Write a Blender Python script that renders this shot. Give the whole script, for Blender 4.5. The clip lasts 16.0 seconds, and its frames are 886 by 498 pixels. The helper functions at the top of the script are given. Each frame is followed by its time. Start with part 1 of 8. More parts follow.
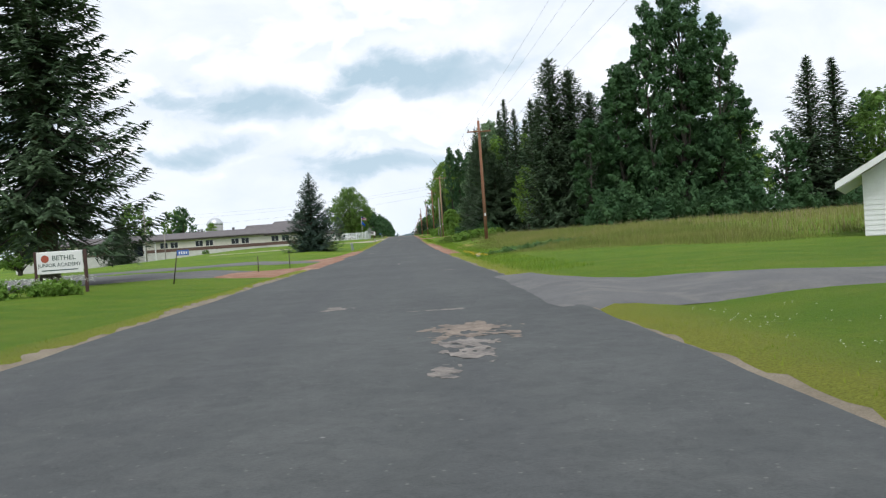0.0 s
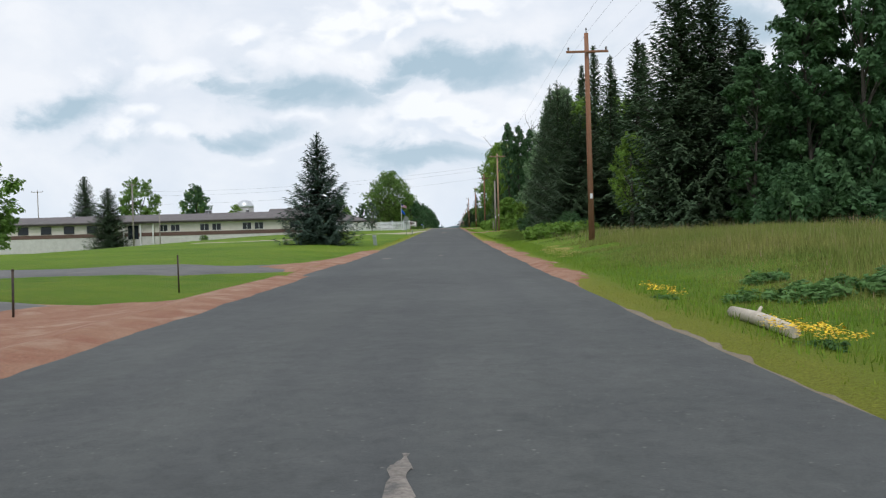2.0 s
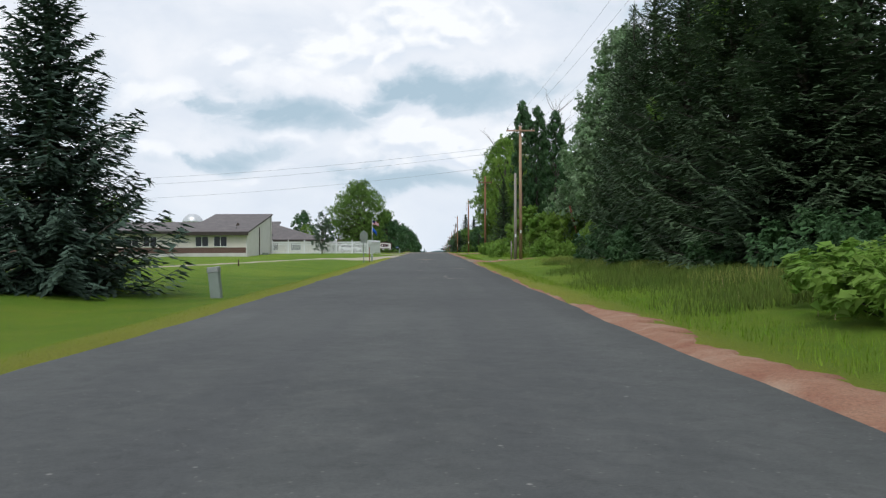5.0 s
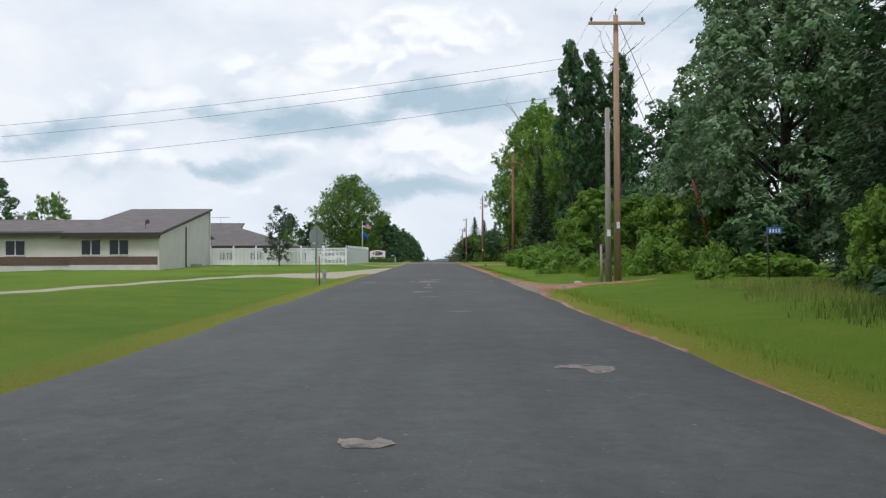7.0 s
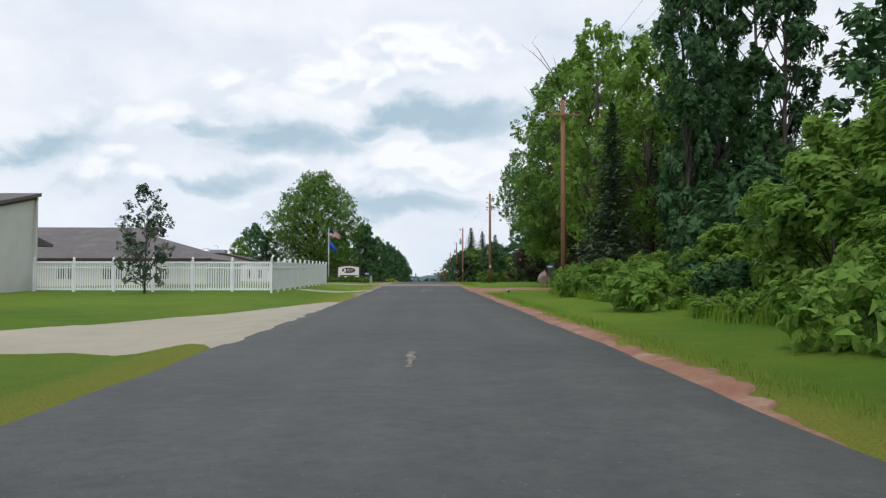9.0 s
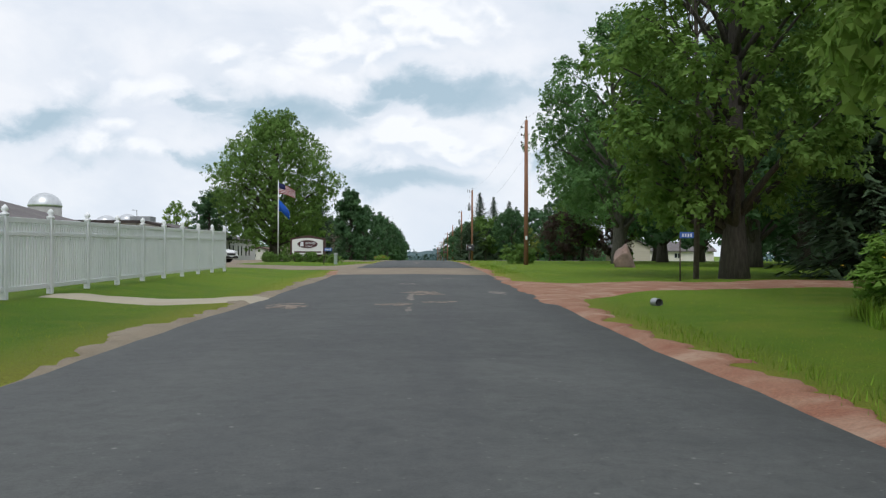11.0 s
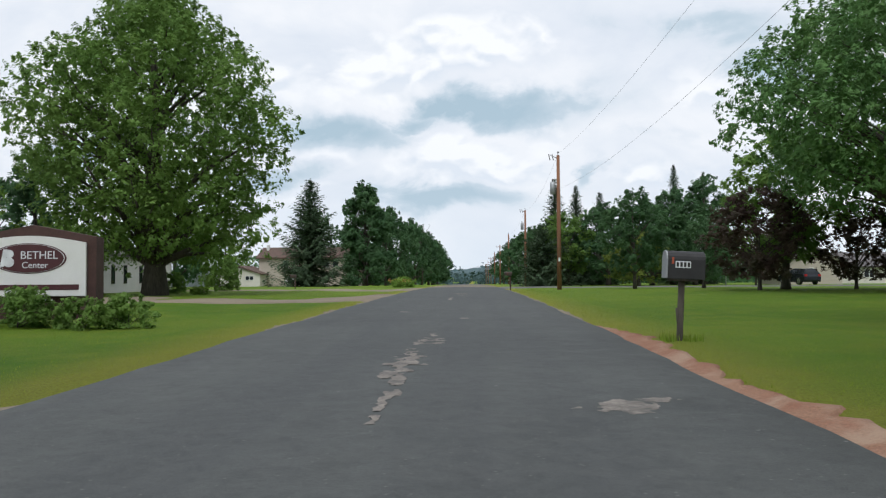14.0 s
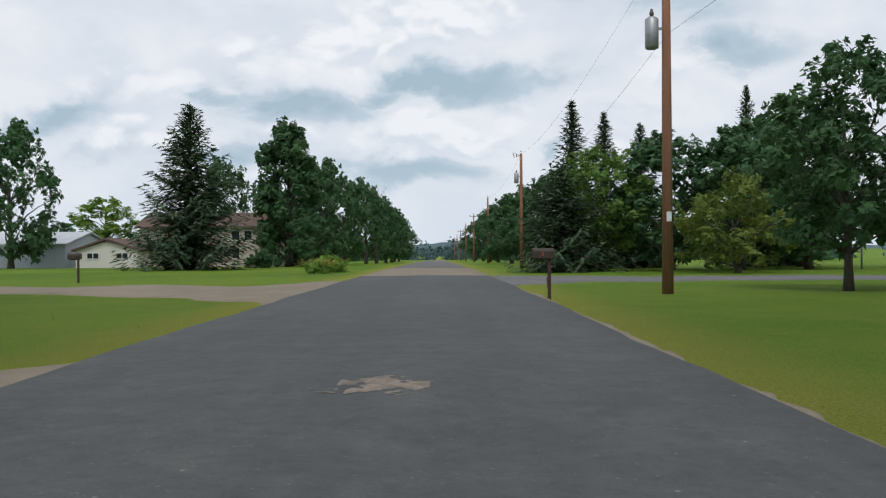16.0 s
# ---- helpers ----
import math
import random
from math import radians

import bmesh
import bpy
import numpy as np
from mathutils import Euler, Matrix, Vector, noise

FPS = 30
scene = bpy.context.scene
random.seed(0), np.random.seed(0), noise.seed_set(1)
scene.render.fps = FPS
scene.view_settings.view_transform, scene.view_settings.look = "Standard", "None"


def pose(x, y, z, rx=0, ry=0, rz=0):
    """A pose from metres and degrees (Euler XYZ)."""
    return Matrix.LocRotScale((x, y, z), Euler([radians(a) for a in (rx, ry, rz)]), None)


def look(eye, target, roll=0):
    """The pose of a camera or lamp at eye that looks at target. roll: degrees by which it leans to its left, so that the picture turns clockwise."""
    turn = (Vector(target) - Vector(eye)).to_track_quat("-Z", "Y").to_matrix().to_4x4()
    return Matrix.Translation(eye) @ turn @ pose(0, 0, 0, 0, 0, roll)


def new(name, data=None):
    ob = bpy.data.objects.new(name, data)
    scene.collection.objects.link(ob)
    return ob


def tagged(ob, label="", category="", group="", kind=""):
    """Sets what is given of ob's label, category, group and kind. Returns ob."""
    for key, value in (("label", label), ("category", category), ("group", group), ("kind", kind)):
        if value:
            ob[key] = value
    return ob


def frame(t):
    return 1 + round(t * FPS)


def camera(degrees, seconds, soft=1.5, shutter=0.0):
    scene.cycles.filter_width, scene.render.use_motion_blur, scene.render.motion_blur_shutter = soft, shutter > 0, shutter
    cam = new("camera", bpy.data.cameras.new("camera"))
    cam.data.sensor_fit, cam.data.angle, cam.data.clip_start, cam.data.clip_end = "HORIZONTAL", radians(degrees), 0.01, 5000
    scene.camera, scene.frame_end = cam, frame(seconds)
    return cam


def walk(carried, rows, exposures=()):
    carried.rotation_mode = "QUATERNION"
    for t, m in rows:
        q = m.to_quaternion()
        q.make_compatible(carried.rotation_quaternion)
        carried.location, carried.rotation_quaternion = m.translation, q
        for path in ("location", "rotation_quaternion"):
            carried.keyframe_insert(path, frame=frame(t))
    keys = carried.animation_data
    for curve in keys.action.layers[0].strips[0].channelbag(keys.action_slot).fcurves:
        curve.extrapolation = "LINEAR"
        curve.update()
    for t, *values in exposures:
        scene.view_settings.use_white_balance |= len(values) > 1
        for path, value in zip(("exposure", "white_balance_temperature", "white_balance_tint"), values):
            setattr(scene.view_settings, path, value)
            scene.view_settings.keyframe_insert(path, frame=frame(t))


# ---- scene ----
from mathutils.geometry import delaunay_2d_cdt

cam = camera(56.18, 16.0, soft=1.25, shutter=0.0)
PATH = [
    (0, pose(0.984, -0.000, 1.156, 89.330, 3.913, -2.574)),
    (0.5, pose(0.984, 8.387, 1.289, 90.874, 2.297, -0.280)),
    (1, pose(0.915, 16.685, 1.354, 89.547, 2.209, 0.602)),
    (1.5, pose(0.873, 24.879, 1.359, 89.367, 1.373, 1.882)),
    (2, pose(0.875, 33.093, 1.374, 88.978, 1.549, 0.484)),
    (2.5, pose(0.926, 41.330, 1.458, 90.952, 2.090, 1.016)),
    (3, pose(0.819, 49.862, 1.502, 90.120, 0.523, -0.326)),
    (3.5, pose(0.627, 58.406, 1.514, 88.999, 1.554, -1.772)),
    (6, pose(0.583, 102.426, 1.960, 91.567, -0.555, -0.146)),
    (6.5, pose(0.506, 111.250, 2.118, 91.213, 0.604, -0.177)),
    (7, pose(0.386, 119.942, 2.248, 91.222, 0.214, -0.492)),
    (7.5, pose(0.281, 128.933, 2.402, 92.003, 0.915, -2.319)),
    (8, pose(0.204, 137.849, 2.595, 91.143, 0.291, -2.216)),
    (8.5, pose(0.171, 146.640, 2.790, 92.485, -0.019, -1.302)),
    (11, pose(0.465, 192.508, 3.404, 90.663, -0.160, -1.363)),
    (11.5, pose(0.492, 201.843, 3.538, 90.409, 0.580, -1.357)),
    (12, pose(0.575, 211.247, 3.613, 91.016, 1.807, -0.288)),
    (12.5, pose(0.691, 220.307, 3.744, 90.751, 1.078, -0.514)),
    (13, pose(0.715, 229.654, 3.983, 90.613, 0.577, -0.021)),
    (13.5, pose(0.746, 238.739, 4.068, 90.623, 0.167, -0.136)),
    (14, pose(0.777, 247.778, 4.184, 91.841, 0.373, 1.905)),
    (14.5, pose(0.762, 256.937, 4.274, 90.708, 0.907, 0.628)),
    (15, pose(0.706, 266.381, 4.348, 91.563, 1.012, -0.615)),
    (15.5, pose(0.635, 276.060, 4.368, 89.990, 0.208, -0.684)),
    (16, pose(0.681, 285.627, 4.400, 90.083, 0.352, -0.403)),
]
walk(cam, PATH, exposures=[(0, 0.2, 6250, 10), (0.6, 0.1, 6250, 10), (1.2, 0.0, 6250, 10), (15.2, 0.0, 6250, 10), (16, -0.16, 6250, 10)])

# ---- world and sun ----
SUN_ELEV, SUN_AZ = 58, 186          # degrees; azimuth from +y, clockwise
world = bpy.data.worlds.new("sky")
scene.world = world
world.use_nodes = True
wn, wl = world.node_tree.nodes, world.node_tree.links
wn.clear()


def node(nodes, kind, **values):
    n = nodes.new(kind)
    for key, v in values.items():
        if key.startswith("in_"):
            n.inputs[int(key[3:])].default_value = v
    return n


def math_node(nodes, links, op, a, b=None, clamp=False):
    n = nodes.new("ShaderNodeMath")
    n.operation, n.use_clamp = op, clamp
    for k, v in enumerate((a, b)):
        if v is None:
            continue
        if isinstance(v, (int, float)):
            n.inputs[k].default_value = v
        else:
            links.new(v, n.inputs[k])
    return n.outputs[0]


def ramp_node(nodes, links, fac, stops):
    n = nodes.new("ShaderNodeValToRGB")
    els = n.color_ramp.elements
    while len(els) < len(stops):
        els.new(0.5)
    for e, (p, c) in zip(els, stops):
        e.position = p
        e.color = (c[0], c[1], c[2], 1) if not isinstance(c, (int, float)) else (c, c, c, 1)
    links.new(fac, n.inputs[0])
    return n.outputs[0]


def mix_node(nodes, links, fac, a, b, blend="MIX"):
    n = nodes.new("ShaderNodeMix")
    n.data_type, n.blend_type = "RGBA", blend
    for sock, v in ((n.inputs[0], fac), (n.inputs[6], a), (n.inputs[7], b)):
        if isinstance(v, (int, float)):
            sock.default_value = v
        elif isinstance(v, (tuple, list)):
            sock.default_value = (v[0], v[1], v[2], 1)
        else:
            links.new(v, sock)
    return n.outputs[2]


def noise_node(nodes, links, vec, scale, detail=4.0, rough=0.55, distort=0.0):
    n = nodes.new("ShaderNodeTexNoise")
    n.inputs["Scale"].default_value = scale
    n.inputs["Detail"].default_value = detail
    n.inputs["Roughness"].default_value = rough
    n.inputs["Distortion"].default_value = distort
    links.new(vec, n.inputs["Vector"])
    return n.outputs[0]


def build_sky():
    sky = wn.new("ShaderNodeTexSky")
    sky.sky_type, sky.sun_disc = "NISHITA", False
    sky.sun_elevation, sky.sun_rotation = radians(SUN_ELEV), radians(SUN_AZ)
    sky.air_density, sky.dust_density = 1.0, 2.0
    coord = wn.new("ShaderNodeTexCoord")
    sep = wn.new("ShaderNodeSeparateXYZ")
    wl.new(coord.outputs["Generated"], sep.inputs[0])
    # the cloud deck over and behind: a flat layer, drawn out towards the horizon
    h = math_node(wn, wl, "ADD", math_node(wn, wl, "MAXIMUM", sep.outputs[2], 0.0), 0.36)
    comb = wn.new("ShaderNodeCombineXYZ")
    wl.new(math_node(wn, wl, "DIVIDE", sep.outputs[0], h), comb.inputs[0])
    wl.new(math_node(wn, wl, "DIVIDE", sep.outputs[1], h), comb.inputs[1])
    deck = noise_node(wn, wl, comb.outputs[0], 2.1, 5.0, 0.5, 0.2)
    blue = mix_node(wn, wl, 0.8, sky.outputs[0], (7.2, 8.1, 8.9))
    over = mix_node(wn, wl, ramp_node(wn, wl, deck, [(0.33, 0.0), (0.5, 1.0)]), blue, (8.9, 9.05, 9.35))
    # the clouds ahead, over the road: u across, v up, both as slopes from the way ahead
    fwd = math_node(wn, wl, "MAXIMUM", sep.outputs[1], 0.05)
    slope_u = math_node(wn, wl, "DIVIDE", sep.outputs[0], fwd)
    slope_v = math_node(wn, wl, "DIVIDE", sep.outputs[2], fwd)
    front = math_node(wn, wl, "GREATER_THAN", sep.outputs[1], 0.2)
    flat = wn.new("ShaderNodeCombineXYZ")
    wl.new(slope_u, flat.inputs[0])
    wl.new(math_node(wn, wl, "MULTIPLY", slope_v, 1.45), flat.inputs[1])

    def moved(dx, dy):
        mv = wn.new("ShaderNodeMapping")
        mv.inputs["Location"].default_value = (dx, dy, 0.0)
        wl.new(flat.outputs[0], mv.inputs["Vector"])
        return mv.outputs[0]

    def billow(dx, dy, scale, detail):
        """Rounded heads of heaped cloud, warped by finer swirls."""
        at = moved(dx, dy)
        swirl = wn.new("ShaderNodeTexNoise")
        swirl.inputs["Scale"].default_value, swirl.inputs["Detail"].default_value = scale * 1.3, 4.0
        wl.new(at, swirl.inputs["Vector"])
        warp = wn.new("ShaderNodeVectorMath")
        warp.operation = "MULTIPLY_ADD"
        wl.new(swirl.outputs["Color"], warp.inputs[0])
        warp.inputs[1].default_value = (0.10, 0.10, 0.0)
        wl.new(at, warp.inputs[2])
        cell = wn.new("ShaderNodeTexVoronoi")
        cell.feature = "SMOOTH_F1"
        cell.inputs["Scale"].default_value, cell.inputs["Detail"].default_value = scale, detail
        cell.inputs["Roughness"].default_value, cell.inputs["Smoothness"].default_value = 0.42, 0.8
        wl.new(warp.outputs[0], cell.inputs["Vector"])
        return math_node(wn, wl, "SUBTRACT", 1.0, cell.outputs["Distance"])
    heads = billow(0.0, 0.0, 9.0, 2.0)
    heads_up = billow(0.0, 0.016, 9.0, 2.0)
    rim = math_node(wn, wl, "ADD", math_node(wn, wl, "MULTIPLY", math_node(wn, wl, "SUBTRACT", heads, heads_up), 3.4), 0.5)
    veil = noise_node(wn, wl, moved(2.3, 0.4), 6.5, 6.0, 0.55, 0.3)
    wisp = noise_node(wn, wl, moved(0.7, 5.1), 12.0, 7.0, 0.6, 0.4)
    # thin bright veil with faint lilac-grey hollows between the heaps
    ahead = ramp_node(wn, wl, veil, [(0.34, (7.6, 8.05, 8.7)), (0.48, (8.35, 8.65, 9.1)), (0.62, (9.2, 9.3, 9.5))])
    cloud = mix_node(wn, wl, front, over, ahead)
    u = math_node(wn, wl, "ADD", slope_u, math_node(wn, wl, "MULTIPLY", math_node(wn, wl, "SUBTRACT", wisp, 0.5), 0.22))
    v = math_node(wn, wl, "ADD", slope_v, math_node(wn, wl, "MULTIPLY", math_node(wn, wl, "SUBTRACT", veil, 0.5), 0.12))

    def heap_at(u0, v0, su, sv):
        """A soft oval at (u0, v0), one at its heart and nought outside."""
        du = math_node(wn, wl, "POWER", math_node(wn, wl, "ABSOLUTE", math_node(wn, wl, "DIVIDE", math_node(wn, wl, "SUBTRACT", u, u0), su)), 2.0)
        dv = math_node(wn, wl, "POWER", math_node(wn, wl, "ABSOLUTE", math_node(wn, wl, "DIVIDE", math_node(wn, wl, "SUBTRACT", v, v0), sv)), 2.0)
        g = math_node(wn, wl, "EXPONENT", math_node(wn, wl, "MULTIPLY", math_node(wn, wl, "ADD", du, dv), -1.0))
        return math_node(wn, wl, "MULTIPLY", g, front)

    def gather(rows):
        total = None
        for u0, v0, su, sv, k in rows:
            g = math_node(wn, wl, "MULTIPLY", heap_at(u0, v0, su, sv), k)
            total = g if total is None else math_node(wn, wl, "MAXIMUM", total, g)
        return total
    white = gather(WHITE_CLOUDS)
    white = math_node(wn, wl, "ADD", white, math_node(wn, wl, "MULTIPLY", math_node(wn, wl, "SUBTRACT", heads, 0.47), 0.9))
    curl = math_node(wn, wl, "ADD", math_node(wn, wl, "MULTIPLY", rim, 0.45), math_node(wn, wl, "MULTIPLY", wisp, 0.55))
    tone = ramp_node(wn, wl, curl, [(0.36, (7.7, 8.2, 8.85)), (0.47, (9.0, 9.2, 9.45)), (0.56, (10.1, 10.1, 10.1))])
    cloud = mix_node(wn, wl, math_node(wn, wl, "MULTIPLY", ramp_node(wn, wl, white, [(0.14, 0.0), (0.50, 0.92)]), front), cloud, tone)
    grey = gather(GREY_CLOUDS)
    grey = math_node(wn, wl, "MULTIPLY", grey, math_node(wn, wl, "ADD", math_node(wn, wl, "MULTIPLY", wisp, 1.5), 0.35))
    grey = math_node(wn, wl, "SUBTRACT", grey, math_node(wn, wl, "MULTIPLY", math_node(wn, wl, "SUBTRACT", heads, 0.36), 0.5))
    base = ramp_node(wn, wl, grey, [(0.2, (7.5, 8.0, 8.6)), (0.5, (6.3, 7.15, 7.85)), (0.95, (4.3, 5.6, 6.45))])
    cloud = mix_node(wn, wl, math_node(wn, wl, "MULTIPLY", ramp_node(wn, wl, grey, [(0.18, 0.0), (0.58, 1.0)]), front), cloud, base)
    # pale haze at the horizon
    haze = math_node(wn, wl, "POWER", math_node(wn, wl, "SUBTRACT", 1.0, math_node(wn, wl, "MAXIMUM", sep.outputs[2], 0.0), True), 11.0)
    final = mix_node(wn, wl, math_node(wn, wl, "MULTIPLY", haze, 0.6), cloud, (7.4, 8.2, 8.9))
    bg = wn.new("ShaderNodeBackground")
    bg.inputs["Strength"].default_value = 0.1
    wl.new(final, bg.inputs["Color"])
    out = wn.new("ShaderNodeOutputWorld")
    wl.new(bg.outputs[0], out.inputs[0])


WHITE_CLOUDS = [(-0.020, 0.284, 0.119, 0.036, 1.0), (-0.109, 0.250, 0.077, 0.029, 0.9), (-0.224, 0.237, 0.094, 0.034, 0.9), (0.002, 0.146, 0.098, 0.031, 1.0), (-0.076, 0.133, 0.043, 0.022, 0.7),
                (-0.357, 0.210, 0.102, 0.043, 0.8), (-0.351, 0.136, 0.085, 0.020, 0.7), (-0.164, 0.144, 0.068, 0.017, 0.7), (0.109, 0.179, 0.060, 0.034, 0.7), (-0.191, 0.097, 0.102, 0.012, 0.6),
                (0.283, 0.112, 0.119, 0.026, 0.7), (0.251, 0.228, 0.077, 0.034, 0.5)]
GREY_CLOUDS = [(0.024, 0.213, 0.107, 0.021, 1.0), (-0.082, 0.198, 0.063, 0.018, 0.8), (-0.174, 0.178, 0.085, 0.024, 1.0), (-0.281, 0.181, 0.049, 0.015, 0.7), (-0.457, 0.160, 0.072, 0.024, 0.9),
               (-0.244, 0.122, 0.068, 0.015, 0.8), (-0.022, 0.098, 0.085, 0.018, 0.9), (-0.397, 0.116, 0.081, 0.013, 0.45), (0.297, 0.292, 0.099, 0.021, 0.5), (0.145, 0.127, 0.027, 0.021, 0.5),
               (0.237, 0.173, 0.054, 0.018, 0.35), (0.385, 0.246, 0.081, 0.028, 0.6)]
build_sky()
sun_data = bpy.data.lights.new("sun", "SUN")
sun_data.energy, sun_data.angle, sun_data.color = 1.6, radians(22), (1.0, 0.97, 0.92)
sun = new("sun", sun_data)
_a, _e = radians(SUN_AZ), radians(SUN_ELEV)
_d = Vector((math.sin(_a) * math.cos(_e), math.cos(_a) * math.cos(_e), math.sin(_e)))
sun.matrix_world = look(_d * 100, (0, 0, 0))
tagged(sun, kind="structure")


# ---- materials ----
def surface(name, c1, c2=None, scale=3.0, rough=0.8, bump=0.0, bump_scale=40.0, fine=0.25, metal=0.0, island=0.0, obj_rand=0.0,
            dirt=None, dirt_scale=0.6, dirt_amount=0.5, world_space=True, translucent=0.0, stretch=None, spec=0.4):
    m = bpy.data.materials.new(name)
    m.use_nodes = True
    n, l = m.node_tree.nodes, m.node_tree.links
    bsdf = n["Principled BSDF"]
    c2 = c2 or tuple(v * 0.75 for v in c1)
    if world_space:
        vec = n.new("ShaderNodeNewGeometry").outputs["Position"]
    else:
        vec = n.new("ShaderNodeTexCoord").outputs["Object"]
    if stretch:
        mp = n.new("ShaderNodeMapping")
        mp.inputs["Scale"].default_value = stretch
        l.new(vec, mp.inputs["Vector"])
        vec = mp.outputs[0]
    a = noise_node(n, l, vec, scale, 5.0, 0.6)
    col = mix_node(n, l, ramp_node(n, l, a, [(0.32, 0.0), (0.68, 1.0)]), c1, c2)
    if fine:
        f = noise_node(n, l, vec, bump_scale, 3.0, 0.7)
        col = mix_node(n, l, fine, col, ramp_node(n, l, f, [(0.3, 0.25), (0.7, 1.0)]), "MULTIPLY")
    if dirt:
        d = noise_node(n, l, vec, dirt_scale, 6.0, 0.65, 0.4)
        col = mix_node(n, l, math_node(n, l, "MULTIPLY", ramp_node(n, l, d, [(0.5, 0.0), (0.68, 1.0)]), dirt_amount), col, dirt)
    if island or obj_rand:
        src = n.new("ShaderNodeNewGeometry").outputs["Random Per Island"] if island else n.new("ShaderNodeObjectInfo").outputs["Random"]
        amt = island or obj_rand
        hs = n.new("ShaderNodeHueSaturation")
        l.new(math_node(n, l, "ADD", math_node(n, l, "MULTIPLY", src, 2 * amt), 1 - amt), hs.inputs["Value"])
        l.new(math_node(n, l, "ADD", math_node(n, l, "MULTIPLY", src, 0.05 * amt), 0.5 - 0.025 * amt), hs.inputs["Hue"])
        l.new(col, hs.inputs["Color"])
        col = hs.outputs[0]
    l.new(col, bsdf.inputs["Base Color"])
    bsdf.inputs["Roughness"].default_value = rough
    bsdf.inputs["Metallic"].default_value = metal
    bsdf.inputs["Specular IOR Level"].default_value = spec
    if bump:
        b = n.new("ShaderNodeBump")
        b.inputs["Strength"].default_value = bump
        b.inputs["Distance"].default_value = 0.02
        l.new(noise_node(n, l, vec, bump_scale, 4.0, 0.65), b.inputs["Height"])
        l.new(b.outputs[0], bsdf.inputs["Normal"])
    if translucent:
        tr = n.new("ShaderNodeBsdfTranslucent")
        l.new(col, tr.inputs["Color"])
        mx = n.new("ShaderNodeMixShader")
        mx.inputs[0].default_value = translucent
        l.new(bsdf.outputs[0], mx.inputs[1])
        l.new(tr.outputs[0], mx.inputs[2])
        l.new(mx.outputs[0], n["Material Output"].inputs[0])
    return m


def glass_dark(name, tint=(0.02, 0.025, 0.03), rough=0.06):
    m = bpy.data.materials.new(name)
    m.use_nodes = True
    b = m.node_tree.nodes["Principled BSDF"]
    b.inputs["Base Color"].default_value = (*tint, 1)
    b.inputs["Roughness"].default_value = rough
    b.inputs["IOR"].default_value = 1.5
    b.inputs["Specular IOR Level"].default_value = 0.3
    return m


def asphalt_material():
    m = bpy.data.materials.new("asphalt")
    m.use_nodes = True
    n, l = m.node_tree.nodes, m.node_tree.links
    bsdf = n["Principled BSDF"]
    pos = n.new("ShaderNodeNewGeometry").outputs["Position"]
    sep = n.new("ShaderNodeSeparateXYZ")
    l.new(pos, sep.inputs[0])
    big = noise_node(n, l, pos, 0.16, 5.0, 0.6)
    mid = noise_node(n, l, pos, 1.6, 5.0, 0.65, 0.3)
    grain = noise_node(n, l, pos, 55.0, 3.0, 0.8)
    col = mix_node(n, l, ramp_node(n, l, big, [(0.35, 0.0), (0.65, 1.0)]), (0.056, 0.061, 0.061), (0.084, 0.090, 0.088))
    col = mix_node(n, l, math_node(n, l, "MULTIPLY", ramp_node(n, l, mid, [(0.45, 0.0), (0.7, 1.0)]), 0.6), col, (0.102, 0.107, 0.104))
    # worn wheel tracks: long streaks along the road
    mp = n.new("ShaderNodeMapping")
    mp.inputs["Scale"].default_value = (1.1, 0.03, 1)
    l.new(pos, mp.inputs["Vector"])
    track = noise_node(n, l, mp.outputs[0], 1.0, 3.0, 0.5)
    col = mix_node(n, l, math_node(n, l, "MULTIPLY", ramp_node(n, l, track, [(0.45, 0.0), (0.65, 1.0)]), 0.45), col, (0.056, 0.060, 0.064))
    col = mix_node(n, l, 0.4, col, ramp_node(n, l, grain, [(0.3, 0.35), (0.7, 1.15)]), "MULTIPLY")
    # pale specks and small spalls
    vor = n.new("ShaderNodeTexVoronoi")
    vor.inputs["Scale"].default_value = 2.3
    l.new(pos, vor.inputs["Vector"])
    col = mix_node(n, l, math_node(n, l, "MULTIPLY", ramp_node(n, l, vor.outputs[0], [(0.02, 1.0), (0.05, 0.0)]), 0.7), col, (0.26, 0.25, 0.24))
    blotch = noise_node(n, l, pos, 5.5, 6.0, 0.72, 0.6)
    col = mix_node(n, l, 0.55, col, ramp_node(n, l, blotch, [(0.32, 0.62), (0.5, 0.98), (0.70, 1.25)]), "MULTIPLY")
    crumbs = n.new("ShaderNodeTexVoronoi")
    crumbs.inputs["Scale"].default_value = 9.0
    l.new(pos, crumbs.inputs["Vector"])
    col = mix_node(n, l, math_node(n, l, "MULTIPLY", ramp_node(n, l, crumbs.outputs[0], [(0.07, 1.0), (0.12, 0.0)]), 0.45), col, (0.20, 0.195, 0.185))
    l.new(col, bsdf.inputs["Base Color"])
    bsdf.inputs["Roughness"].default_value = 0.82
    bsdf.inputs["Specular IOR Level"].default_value = 0.35
    b = n.new("ShaderNodeBump")
    b.inputs["Strength"].default_value, b.inputs["Distance"].default_value = 0.5, 0.01
    l.new(grain, b.inputs["Height"])
    l.new(b.outputs[0], bsdf.inputs["Normal"])
    return m


